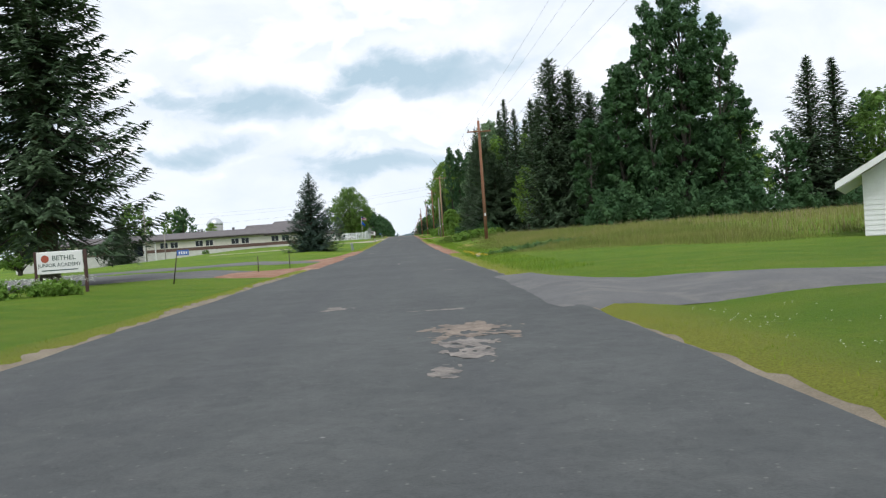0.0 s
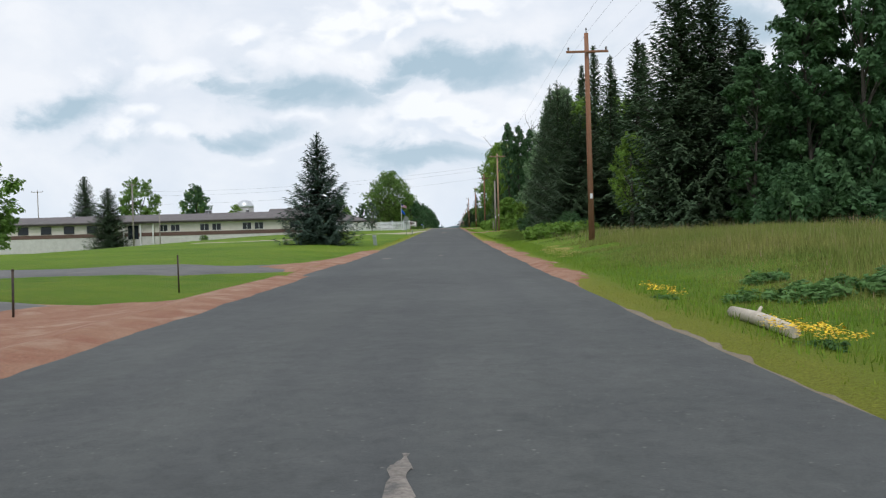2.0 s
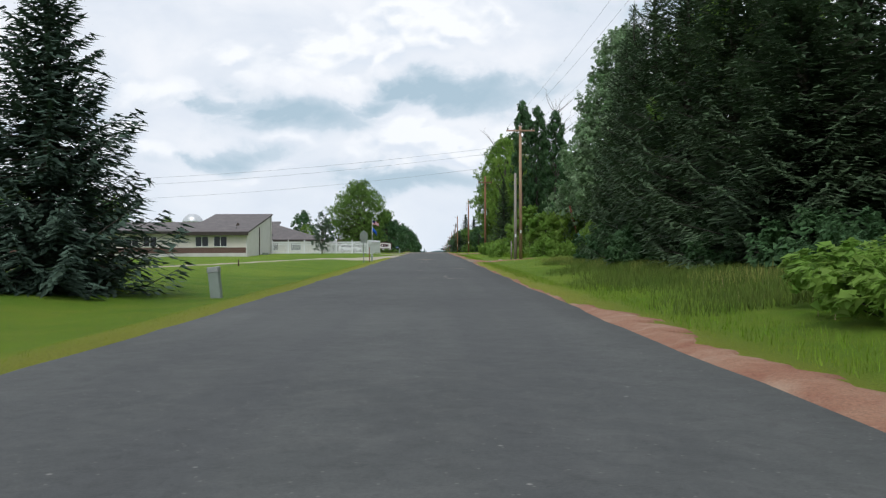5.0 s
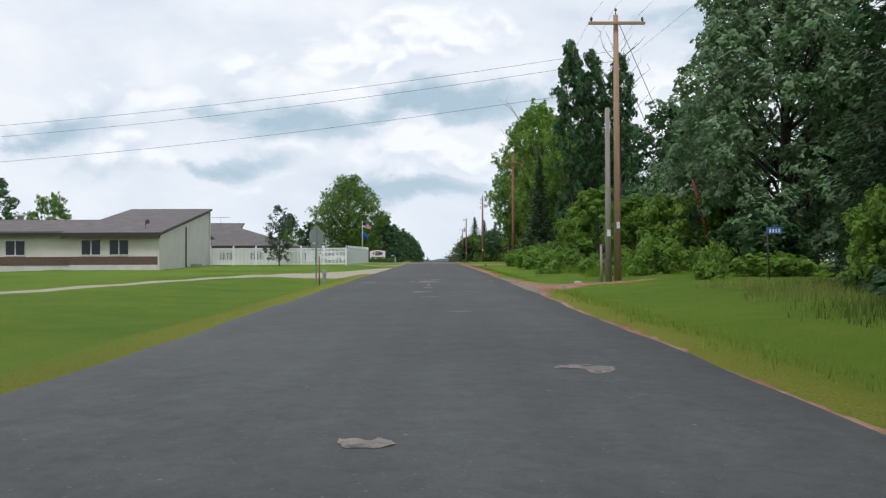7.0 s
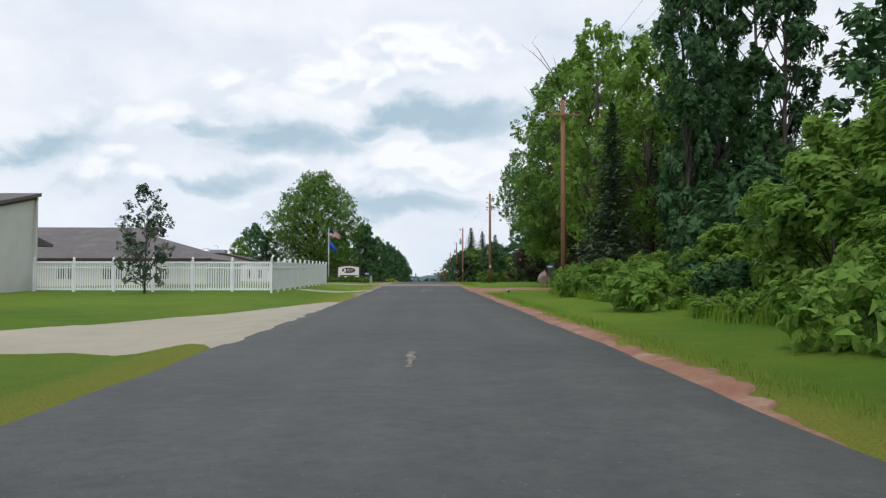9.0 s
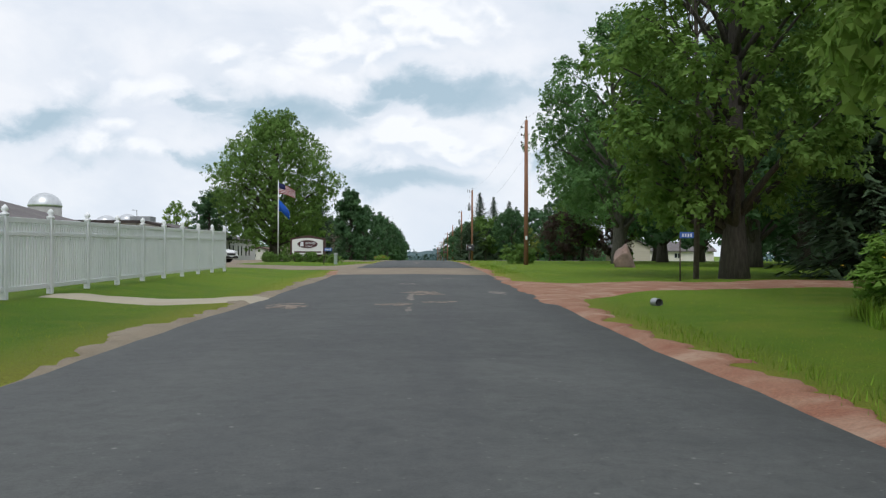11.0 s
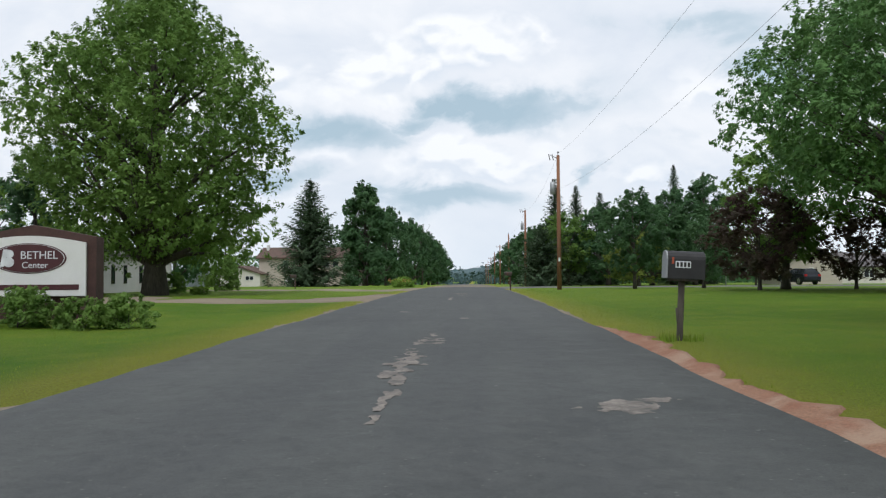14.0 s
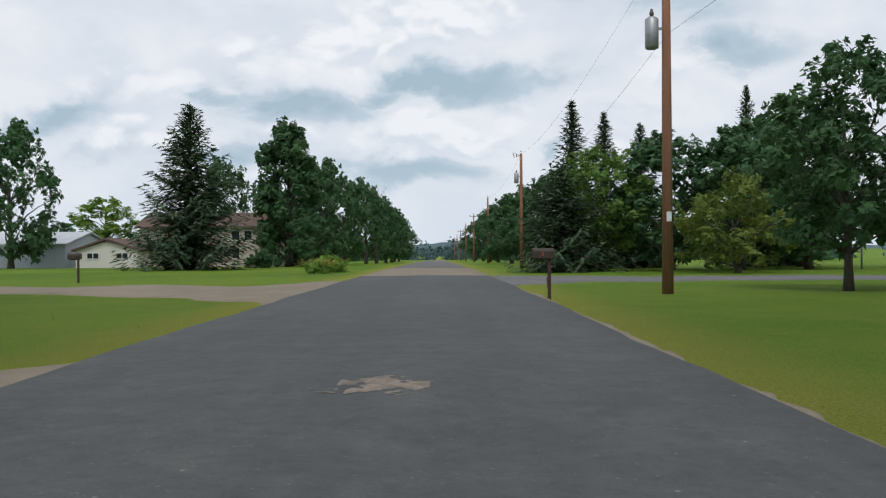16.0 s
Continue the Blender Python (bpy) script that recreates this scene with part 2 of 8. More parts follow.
def ground_material():
    m = bpy.data.materials.new("mown_grass")
    m.use_nodes = True
    n, l = m.node_tree.nodes, m.node_tree.links
    bsdf = n["Principled BSDF"]
    pos = n.new("ShaderNodeNewGeometry").outputs["Position"]
    big = noise_node(n, l, pos, 0.07, 5.0, 0.6)
    mid = noise_node(n, l, pos, 0.7, 6.0, 0.65)
    mp = n.new("ShaderNodeMapping")
    mp.inputs["Scale"].default_value = (9, 9, 9)
    l.new(pos, mp.inputs["Vector"])
    fine = noise_node(n, l, mp.outputs[0], 4.0, 4.0, 0.75)
    col = mix_node(n, l, ramp_node(n, l, big, [(0.35, 0.0), (0.65, 1.0)]), (0.082, 0.182, 0.011), (0.160, 0.262, 0.020))
    col = mix_node(n, l, math_node(n, l, "MULTIPLY", ramp_node(n, l, mid, [(0.42, 0.0), (0.7, 1.0)]), 0.6), col, (0.212, 0.262, 0.030))
    # drier, yellower turf beside the asphalt, with a wandering edge
    sep = n.new("ShaderNodeSeparateXYZ")
    l.new(pos, sep.inputs[0])
    off = math_node(n, l, "ADD", math_node(n, l, "SUBTRACT", math_node(n, l, "ABSOLUTE", sep.outputs[0]), 3.5), math_node(n, l, "MULTIPLY", math_node(n, l, "SUBTRACT", mid, 0.5), 3.0))
    dry = ramp_node(n, l, math_node(n, l, "DIVIDE", off, 4.0), [(0.05, 1.0), (0.45, 0.0)])
    col = mix_node(n, l, math_node(n, l, "MULTIPLY", dry, 0.7), col, (0.300, 0.290, 0.045))
    col = mix_node(n, l, 0.75, col, ramp_node(n, l, fine, [(0.28, 0.30), (0.72, 1.25)]), "MULTIPLY")
    l.new(col, bsdf.inputs["Base Color"])
    bsdf.inputs["Roughness"].default_value = 0.9
    bsdf.inputs["Specular IOR Level"].default_value = 0.15
    b = n.new("ShaderNodeBump")
    b.inputs["Strength"].default_value, b.inputs["Distance"].default_value = 1.0, 0.06
    l.new(fine, b.inputs["Height"])
    l.new(b.outputs[0], bsdf.inputs["Normal"])
    return m


M_ASPHALT = asphalt_material()
M_GROUND = ground_material()
M_OLD_ASPHALT = surface("old_asphalt", (0.150, 0.149, 0.147), (0.112, 0.113, 0.114), 0.8, 0.9, 0.5, 45, 0.4, dirt=(0.2, 0.19, 0.17), dirt_scale=1.1)
M_GRAVEL = surface("red_gravel", (0.29, 0.125, 0.075), (0.37, 0.215, 0.14), 1.4, 0.95, 0.9, 38, 0.6, dirt=(0.40, 0.30, 0.22), dirt_scale=1.1, dirt_amount=0.6)
M_PALE_GRAVEL = surface("pale_gravel", (0.29, 0.245, 0.18), (0.21, 0.175, 0.125), 0.9, 0.95, 0.8, 42, 0.5, dirt=(0.22, 0.17, 0.12), dirt_scale=1.4)
M_CONCRETE = surface("worn_concrete", (0.285, 0.232, 0.168), (0.215, 0.175, 0.125), 0.45, 0.9, 0.5, 50, 0.45, dirt=(0.165, 0.135, 0.105), dirt_scale=1.6, dirt_amount=0.6)
M_PATH = surface("pale_footpath", (0.40, 0.365, 0.28), (0.34, 0.305, 0.235), 0.7, 0.9, 0.4, 50, 0.3, dirt=(0.33, 0.29, 0.22), dirt_scale=1.6, dirt_amount=0.5)
M_POTHOLE = surface("broken_pothole", (0.36, 0.295, 0.235), (0.20, 0.165, 0.135), 3.5, 0.95, 1.0, 30, 0.6, dirt=(0.10, 0.085, 0.075), dirt_scale=4.0, dirt_amount=0.7)
M_PATCH = surface("crumbled_patch", (0.34, 0.305, 0.27), (0.19, 0.172, 0.155), 3.5, 0.95, 1.0, 30, 0.6, dirt=(0.078, 0.079, 0.080), dirt_scale=5.0, dirt_amount=0.9)
M_STRAW = surface("dry_straw", (0.70, 0.54, 0.24), (0.55, 0.42, 0.16), 2, 0.95, 0.8, 40, 0.5)
M_BLADE = surface("grass_blade", (0.115, 0.220, 0.018), (0.190, 0.275, 0.028), 0.5, 0.75, island=0.25, fine=0, translucent=0.25, spec=0.2)
M_BLADE_VERGE = surface("verge_blade", (0.165, 0.262, 0.024), (0.275, 0.305, 0.045), 0.5, 0.75, island=0.12, fine=0, translucent=0.3, spec=0.15)
# dark green weeds; under the spruces this colour also carries painted shade
M_BLADE_DARK = surface("dark_and_shaded_weed_blade", (0.075, 0.125, 0.022), (0.120, 0.165, 0.036), 0.5, 0.8, island=0.3, fine=0, translucent=0.2, spec=0.15)
M_BLADE_DRY = surface("field_grass", (0.150, 0.205, 0.042), (0.262, 0.262, 0.080), 0.25, 0.8, island=0.3, fine=0, translucent=0.25, spec=0.2)
M_SEED = surface("seed_head", (0.36, 0.29, 0.17), (0.28, 0.22, 0.13), 1.0, 0.9, island=0.3, fine=0, translucent=0.2)
M_FLOWER_Y = surface("yellow_flower", (0.75, 0.52, 0.02), (0.65, 0.42, 0.02), 5, 0.7, island=0.2, fine=0)
M_FLOWER_W = surface("white_flower", (0.72, 0.74, 0.66), (0.55, 0.60, 0.45), 5, 0.7, island=0.2, fine=0)
M_FLOWER_O = surface("orange_flower", (0.70, 0.24, 0.05), (0.55, 0.3, 0.08), 5, 0.7, island=0.2, fine=0)
M_NEEDLE = surface("spruce_needles", (0.060, 0.102, 0.056), (0.090, 0.138, 0.070), 0.5, 0.7, island=0.3, fine=0, translucent=0.2, spec=0.2)
M_NEEDLE_BLUE = surface("blue_spruce_needles", (0.056, 0.096, 0.072), (0.074, 0.118, 0.086), 0.5, 0.7, island=0.3, fine=0, translucent=0.15, spec=0.2)
M_LEAF = surface("maple_leaves", (0.135, 0.240, 0.060), (0.192, 0.310, 0.074), 0.35, 0.6, island=0.15, fine=0, translucent=0.46, spec=0.12)
M_LEAF_MID = surface("shade_tree_leaves", (0.116, 0.237, 0.084), (0.168, 0.298, 0.097), 0.35, 0.6, island=0.18, fine=0, translucent=0.44, spec=0.12)
M_LEAF_SUN = surface("sunlit_maple_leaves", (0.141, 0.255, 0.058), (0.215, 0.336, 0.074), 0.35, 0.6, island=0.17, fine=0, translucent=0.48, spec=0.12)
M_LEAF_GREY = surface("grey_green_leaves", (0.094, 0.141, 0.097), (0.128, 0.175, 0.121), 0.5, 0.65, island=0.18, fine=0, translucent=0.41, spec=0.12)
M_LEAF_DARK = surface("dark_leaves", (0.068, 0.144, 0.066), (0.094, 0.179, 0.073), 0.35, 0.6, island=0.15, fine=0, translucent=0.41, spec=0.12)
M_LEAF_LIGHT = surface("pale_leaves", (0.170, 0.305, 0.056), (0.235, 0.355, 0.074), 0.35, 0.6, island=0.17, fine=0, translucent=0.50, spec=0.12)
M_LEAF_SILVER = surface("silver_leaves", (0.143, 0.260, 0.104), (0.315, 0.410, 0.267), 0.9, 0.6, island=0.30, fine=0, translucent=0.41, spec=0.12)
M_LEAF_RED = surface("red_leaves", (0.105, 0.058, 0.060), (0.096, 0.088, 0.056), 0.6, 0.6, island=0.15, fine=0, translucent=0.41, spec=0.12)
M_LEAF_YELLOW = surface("yellow_green_leaves", (0.220, 0.262, 0.053), (0.128, 0.201, 0.056), 0.6, 0.6, island=0.13, fine=0, translucent=0.46, spec=0.12)
M_BARK = surface("bark", (0.125, 0.110, 0.092), (0.062, 0.054, 0.046), 4, 0.95, 0.9, 22, 0.4, stretch=(3, 3, 0.5), world_space=True)
M_BARK_GREY = surface("grey_bark", (0.21, 0.195, 0.17), (0.11, 0.10, 0.088), 4, 0.95, 0.9, 22, 0.4, stretch=(3, 3, 0.5))
M_BARK_DEAD = surface("dead_wood", (0.20, 0.17, 0.145), (0.12, 0.10, 0.09), 4, 0.95, 0.5, 22, 0.4)
M_POLE = surface("pole_wood", (0.32, 0.150, 0.085), (0.24, 0.115, 0.068), 2.5, 0.9, 0.5, 30, 0.4, stretch=(6, 6, 0.25), dirt=(0.24, 0.17, 0.12), dirt_scale=2)
M_POLE_TAN = surface("tan_pole_wood", (0.45, 0.30, 0.20), (0.36, 0.23, 0.15), 2.5, 0.9, 0.5, 30, 0.3, stretch=(6, 6, 0.25))
M_POLE_GREY = surface("weathered_pole_wood", (0.38, 0.345, 0.31), (0.27, 0.24, 0.215), 2.5, 0.9, 0.5, 30, 0.4, stretch=(6, 6, 0.25))
M_METAL = surface("galvanised_metal", (0.42, 0.44, 0.45), (0.32, 0.34, 0.35), 3, 0.5, 0, metal=0.6)
M_STEEL_DARK = surface("dark_steel", (0.05, 0.045, 0.04), (0.09, 0.06, 0.045), 6, 0.7, 0, metal=0.3)
M_WIRE = surface("wire", (0.07, 0.075, 0.08), None, 3, 0.6, 0, fine=0)
M_CERAMIC = surface("insulator_ceramic", (0.10, 0.085, 0.08), None, 4, 0.25, 0, fine=0)
M_WHITE = surface("white_paint", (0.78, 0.79, 0.78), (0.70, 0.71, 0.70), 1.5, 0.5, 0.1, 20, 0.1, dirt=(0.55, 0.55, 0.5), dirt_scale=1.2, dirt_amount=0.4)
M_VINYL = surface("white_vinyl", (0.80, 0.82, 0.84), (0.74, 0.77, 0.79), 1.0, 0.4, 0, fine=0.06, dirt=(0.6, 0.62, 0.6), dirt_scale=0.8, dirt_amount=0.35)
M_CREAM = surface("cream_siding", (0.67, 0.64, 0.585), (0.61, 0.58, 0.53), 0.8, 0.7, 0.15, 18, 0.12, dirt=(0.45, 0.43, 0.37), dirt_scale=0.5, dirt_amount=0.35)
M_TAN = surface("tan_siding", (0.50, 0.45, 0.38), (0.45, 0.40, 0.335), 0.8, 0.75, 0.15, 18, 0.15, stretch=(0.4, 0.4, 6))
M_GREYWALL = surface("pale_grey_wall", (0.68, 0.67, 0.65), (0.62, 0.61, 0.59), 0.8, 0.75, 0.15, 18, 0.10, dirt=(0.45, 0.44, 0.42), dirt_scale=0.5, dirt_amount=0.25)
M_BLUEMETAL = surface("pale_blue_metal", (0.52, 0.58, 0.64), (0.47, 0.53, 0.59), 1.0, 0.45, 0, fine=0.08, stretch=(3, 3, 0.2))
M_BRICK = surface("brown_brick", (0.150, 0.088, 0.070), (0.115, 0.070, 0.058), 9, 0.9, 0.4, 30, 0.4, dirt=(0.27, 0.2, 0.17), dirt_scale=8, dirt_amount=0.5, stretch=(1, 1, 3))
M_SHINGLE = surface("grey_shingles", (0.165, 0.15, 0.15), (0.125, 0.115, 0.118), 1.6, 0.95, 0.6, 22, 0.4, stretch=(1, 1, 2), dirt=(0.2, 0.185, 0.175), dirt_scale=0.7)
M_SHINGLE_BROWN = surface("brown_shingles", (0.16, 0.105, 0.085), (0.12, 0.08, 0.066), 1.6, 0.95, 0.6, 22, 0.4, stretch=(1, 1, 2))
M_FASCIA = surface("dark_brown_fascia", (0.036, 0.029, 0.027), (0.050, 0.039, 0.035), 2, 0.7, 0)
M_FOUND = surface("white_foundation", (0.62, 0.62, 0.59), (0.52, 0.52, 0.49), 1.2, 0.9, 0.3, 15, 0.2)
M_GLASS = glass_dark("window_glass")
M_SIGN_BLUE = surface("blue_sign", (0.05, 0.13, 0.42), (0.045, 0.11, 0.36), 4, 0.45, 0, fine=0)
M_SIGN_GREEN = surface("weathered_sign_back", (0.26, 0.29, 0.27), (0.21, 0.235, 0.22), 3, 0.55, 0, metal=0.5)
M_SIGN_TEXT = surface("sign_white", (0.75, 0.77, 0.8), None, 4, 0.5, 0, fine=0)
M_SIGN_BOARD = surface("sign_board_white", (0.74, 0.74, 0.73), (0.68, 0.68, 0.66), 2, 0.5, 0, fine=0.08)
M_MAROON = surface("maroon", (0.060, 0.016, 0.020), (0.075, 0.022, 0.026), 3, 0.5, 0, fine=0.1)
M_DARKWOOD = surface("dark_brown_wood", (0.060, 0.030, 0.026), (0.085, 0.045, 0.038), 3, 0.8, 0.4, 25, 0.3)
M_TEXT_DARK = surface("dark_lettering", (0.035, 0.075, 0.06), None, 4, 0.6, 0, fine=0)
M_TEXT_RED = surface("red_emblem", (0.38, 0.05, 0.035), (0.28, 0.10, 0.05), 8, 0.6, 0, fine=0)
M_BLACK = surface("black_plastic", (0.02, 0.02, 0.022), (0.03, 0.03, 0.032), 5, 0.6, 0, fine=0)
M_RUBBER = surface("tyre_rubber", (0.022, 0.022, 0.023), (0.03, 0.03, 0.03), 6, 0.85, 0, fine=0)
M_CARWHITE = surface("white_car_paint", (0.76, 0.77, 0.78), (0.73, 0.74, 0.75), 1, 0.25, 0, fine=0)
M_CARDARK = surface("dark_car_paint", (0.035, 0.04, 0.048), (0.028, 0.032, 0.04), 1, 0.22, 0, fine=0, metal=0.4)
M_CHROME = surface("alloy", (0.55, 0.56, 0.57), (0.45, 0.46, 0.47), 4, 0.3, 0, metal=0.9, fine=0)
M_LAMP_GLASS = glass_dark("lamp_glass", (0.55, 0.56, 0.58), 0.1)
M_TAIL = glass_dark("red_lamp_glass", (0.35, 0.02, 0.02), 0.15)
M_BOX_GREEN = surface("pale_green_cabinet", (0.30, 0.36, 0.31), (0.25, 0.31, 0.27), 2, 0.55, 0, fine=0.1)
M_BOX_GREY = surface("grey_green_pedestal", (0.24, 0.285, 0.26), (0.2, 0.24, 0.22), 2, 0.6, 0, fine=0.1)
M_RUST = surface("red_brown_post", (0.26, 0.09, 0.055), (0.19, 0.065, 0.04), 5, 0.8, 0.2, 30, 0.3)
M_ROCK = surface("pink_granite", (0.34, 0.235, 0.19), (0.23, 0.165, 0.14), 1.6, 0.9, 0.7, 9, 0.4, dirt=(0.16, 0.13, 0.11), dirt_scale=1.5)
M_FLAG_RED = surface("flag_red", (0.40, 0.025, 0.045), None, 3, 0.8, 0, fine=0, translucent=0.3)
M_FLAG_WHITE = surface("flag_white", (0.72, 0.72, 0.72), None, 3, 0.8, 0, fine=0, translucent=0.3)
M_FLAG_NAVY = surface("flag_navy", (0.03, 0.035, 0.14), None, 3, 0.8, 0, fine=0, translucent=0.3)
M_FLAG_BLUE = surface("flag_blue", (0.02, 0.13, 0.60), (0.018, 0.11, 0.5), 3, 0.8, 0, fine=0, translucent=0.3)
M_TANK = surface("white_tank", (0.70, 0.71, 0.71), (0.62, 0.63, 0.63), 2, 0.4, 0, fine=0.05)
M_SILO = surface("silo_concrete", (0.36, 0.36, 0.35), (0.28, 0.28, 0.27), 0.8, 0.9, 0.3, 6, 0.2)
M_DOME = surface("dome_metal", (0.62, 0.64, 0.66), (0.5, 0.52, 0.54), 1.2, 0.4, 0, metal=0.6, fine=0.05)
# woods green shifted to blue: the haze of distance is in the colour
M_HILL_HAZE = surface("haze_tinted_woods", (0.075, 0.125, 0.135), (0.06, 0.105, 0.115), 0.02, 1.0, 0, fine=0.2, bump_scale=0.06)
M_LOG = surface("pale_log", (0.62, 0.56, 0.47), (0.48, 0.42, 0.34), 4, 0.9, 0.4, 20, 0.3)
M_STONE = surface("pale_field_stone", (0.40, 0.37, 0.33), (0.28, 0.26, 0.23), 3, 0.9, 0.5, 14, 0.3)


# ---- mesh helpers ----
def fast_mesh(name, verts, faces, material=None, smooth=False):
    """A mesh from arrays: verts (n, 3), faces (m, k) of one corner count."""
    me = bpy.data.meshes.new(name)
    v = np.asarray(verts, dtype=np.float32)
    f = np.asarray(faces, dtype=np.int32)
    k = f.shape[1]
    me.vertices.add(len(v))
    me.vertices.foreach_set("co", v.ravel())
    me.loops.add(f.size)
    me.loops.foreach_set("vertex_index", f.ravel())
    me.polygons.add(len(f))
    me.polygons.foreach_set("loop_start", np.arange(0, f.size, k, dtype=np.int32))
    me.update(calc_edges=True)
    if smooth:
        me.polygons.foreach_set("use_smooth", np.ones(len(f), dtype=bool))
    if material:
        me.materials.append(material)
    return me


def to_mesh(name, bm, material, smooth=False):
    me = bpy.data.meshes.new(name)
    bmesh.ops.recalc_face_normals(bm, faces=bm.faces)
    if smooth:
        for f in bm.faces:
            f.smooth = True
    bm.to_mesh(me)
    bm.free()
    me.materials.append(material)
    return me


def thing(name, place, label, category, group="", rz=0.0, kind=""):
    ob = new(name)
    ob.empty_display_size = 0.2
    ob.matrix_basis = pose(*place, 0, 0, rz)
    return tagged(ob, label, category, group, kind)


def part(name, bm, material, parent, label="", smooth=False):
    me = bm if isinstance(bm, bpy.types.Mesh) else to_mesh(name, bm, material, smooth)
    ob = new(name, me)
    ob.parent = parent
    if label:
        tagged(ob, label)
    return ob


def setting(name, bm, material, label, category, smooth=False, kind="structure"):
    me = bm if isinstance(bm, bpy.types.Mesh) else to_mesh(name, bm, material, smooth)
    return tagged(new(name, me), label, category, kind=kind)


def box(bm, x0, x1, y0, y1, z0, z1, bevel=0.0, m=None):
    r = bmesh.ops.create_cube(bm, size=1.0)
    vs = r["verts"]
    for v in vs:
        v.co = Vector((x0 + (v.co.x + 0.5) * (x1 - x0), y0 + (v.co.y + 0.5) * (y1 - y0), z0 + (v.co.z + 0.5) * (z1 - z0)))
    if bevel:
        es = {e for v in vs for e in v.link_edges}
        r2 = bmesh.ops.bevel(bm, geom=list(es), offset=bevel, segments=1, affect="EDGES")
        vs = r2["verts"]
    if m is not None:
        bmesh.ops.transform(bm, matrix=m, verts=list({v for v in vs if v.is_valid}))
    return bm


def boxm(*a, **k):
    return box(bmesh.new(), *a, **k)


def tube(bm, points, radii, sides=8, cap=True):
    """A tube through points with a radius at each."""
    rings = []
    pts = [Vector(p) for p in points]
    for i, p in enumerate(pts):
        d = (pts[min(i + 1, len(pts) - 1)] - pts[max(i - 1, 0)]).normalized()
        q = d.to_track_quat("Z", "Y")
        rings.append([bm.verts.new(p + q @ Vector((math.cos(a) * radii[i], math.sin(a) * radii[i], 0)))
                      for a in (2 * math.pi * k / sides for k in range(sides))])
    for a, b in zip(rings, rings[1:]):
        for k in range(sides):
            f = bm.faces.new((a[k], a[(k + 1) % sides], b[(k + 1) % sides], b[k]))
            f.smooth = True
    if cap:
        bm.faces.new(rings[0][::-1])
        bm.faces.new(rings[-1])
    return bm


def tubem(points, radii, sides=8):
    return tube(bmesh.new(), points, radii, sides)


def prism(bm, outline, axis, a, b):
    """An outline of 2D points pushed out along an axis from a to b. axis x: points are (y, z); y: (x, z); z: (x, y)."""
    def at(p, t):
        return (t, p[0], p[1]) if axis == "x" else (p[0], t, p[1]) if axis == "y" else (p[0], p[1], t)
    lo = [bm.verts.new(at(p, a)) for p in outline]
    hi = [bm.verts.new(at(p, b)) for p in outline]
    bm.faces.new(lo)
    bm.faces.new(hi[::-1])
    n = len(outline)
    for k in range(n):
        bm.faces.new((lo[k], hi[k], hi[(k + 1) % n], lo[(k + 1) % n]))
    return bm


def prismm(*a):
    return prism(bmesh.new(), *a)


# ---- lie of the land ----
KNOT = np.array([-20, 30, 70, 110, 150, 190, 230, 270, 310, 360, 450, 700.0])
SLOPE = np.array([1.076, 0.25, 0.856, 1.531, 1.737, 1.18, 1.742, 0.413, -0.338, -0.796, -1.013, -1.141]) / 100
RISE = np.concatenate([[0], np.cumsum((SLOPE[1:] + SLOPE[:-1]) / 2 * np.diff(KNOT))])


def road_raw(y):
    y = np.asarray(y, dtype=float)
    yc = np.clip(y, -20, 700)
    i = np.clip(np.searchsorted(KNOT, yc) - 1, 0, len(KNOT) - 2)
    d, span = yc - KNOT[i], np.diff(KNOT)[i]
    z = RISE[i] + SLOPE[i] * d + (SLOPE[i + 1] - SLOPE[i]) * d * d / (2 * span)
    return z - np.clip(y - 700, 0, 500) * 0.0114


ROAD0 = float(road_raw(0.0))


def road_z(y):
    return road_raw(y) - ROAD0


def step(a, b, v):
    t = np.clip((np.asarray(v, dtype=float) - a) / (b - a), 0, 1)
    return t * t * (3 - 2 * t)


def ground_z(x, y):
    """Height of the turf: verge, shallow ditches, the school's bank and the field."""
    x, y = np.asarray(x, dtype=float), np.asarray(y, dtype=float)
    z = road_z(y)
    left, right = np.maximum(-x - 3.5, 0), np.maximum(x - 3.5, 0)
    # ditch on the left, shallower past the school's fence
    dl = 0.36 * step(5, 20, y) * (1 - 0.75 * step(165, 190, y))
    z = z - dl * step(0.3, 2.4, left) * (1 - 0.75 * step(3.5, 8.0, left))
    # on the right a low ditch, then the field's bank and the wood's edge
    z = z - 0.12 * step(0.4, 1.6, right) * (1 - step(1.8, 3.6, right)) * (1 - step(200, 230, y))
    field = step(34, 60, y) * (1 - step(120, 150, y))
    z = z + (0.42 * step(2.5, 7.0, right) + 0.35 * step(8, 22, right)) * field
    z = z + 0.3 * step(3, 8, right) * step(128, 150, y) * (1 - step(196, 215, y))
    # the school lawn falls away to the west
    z = z - 2.3 * step(32, 62, -x) * step(90, 165, y) * (1 - step(215, 260, y)) - 0.7 * step(20, 70, -x) * (1 - step(90, 165, y))
    # the fenced lawn stands a little over the road
    z = z + 0.2 * step(2.0, 5.0, left) * step(188, 203, y) * (1 - step(231, 240, y)) * (1 - step(18, 30, left))
    # under the road
    z = z - 0.07 * (1 - step(3.45, 3.75, np.abs(x)))
    z = z + 0.03 * (np.sin(x * 0.9 + y * 0.37) * np.sin(y * 0.61 - x * 0.23)) * step(0.5, 3, left + right)
    # far country sinks a little, then lifts into hills
    far = np.clip(y - 700, 0, 3000)
    return z + 22 * step(1400, 3000, far) - 0.5 * step(100, 400, np.abs(x))


def gz(x, y):
    return float(ground_z(x, y))


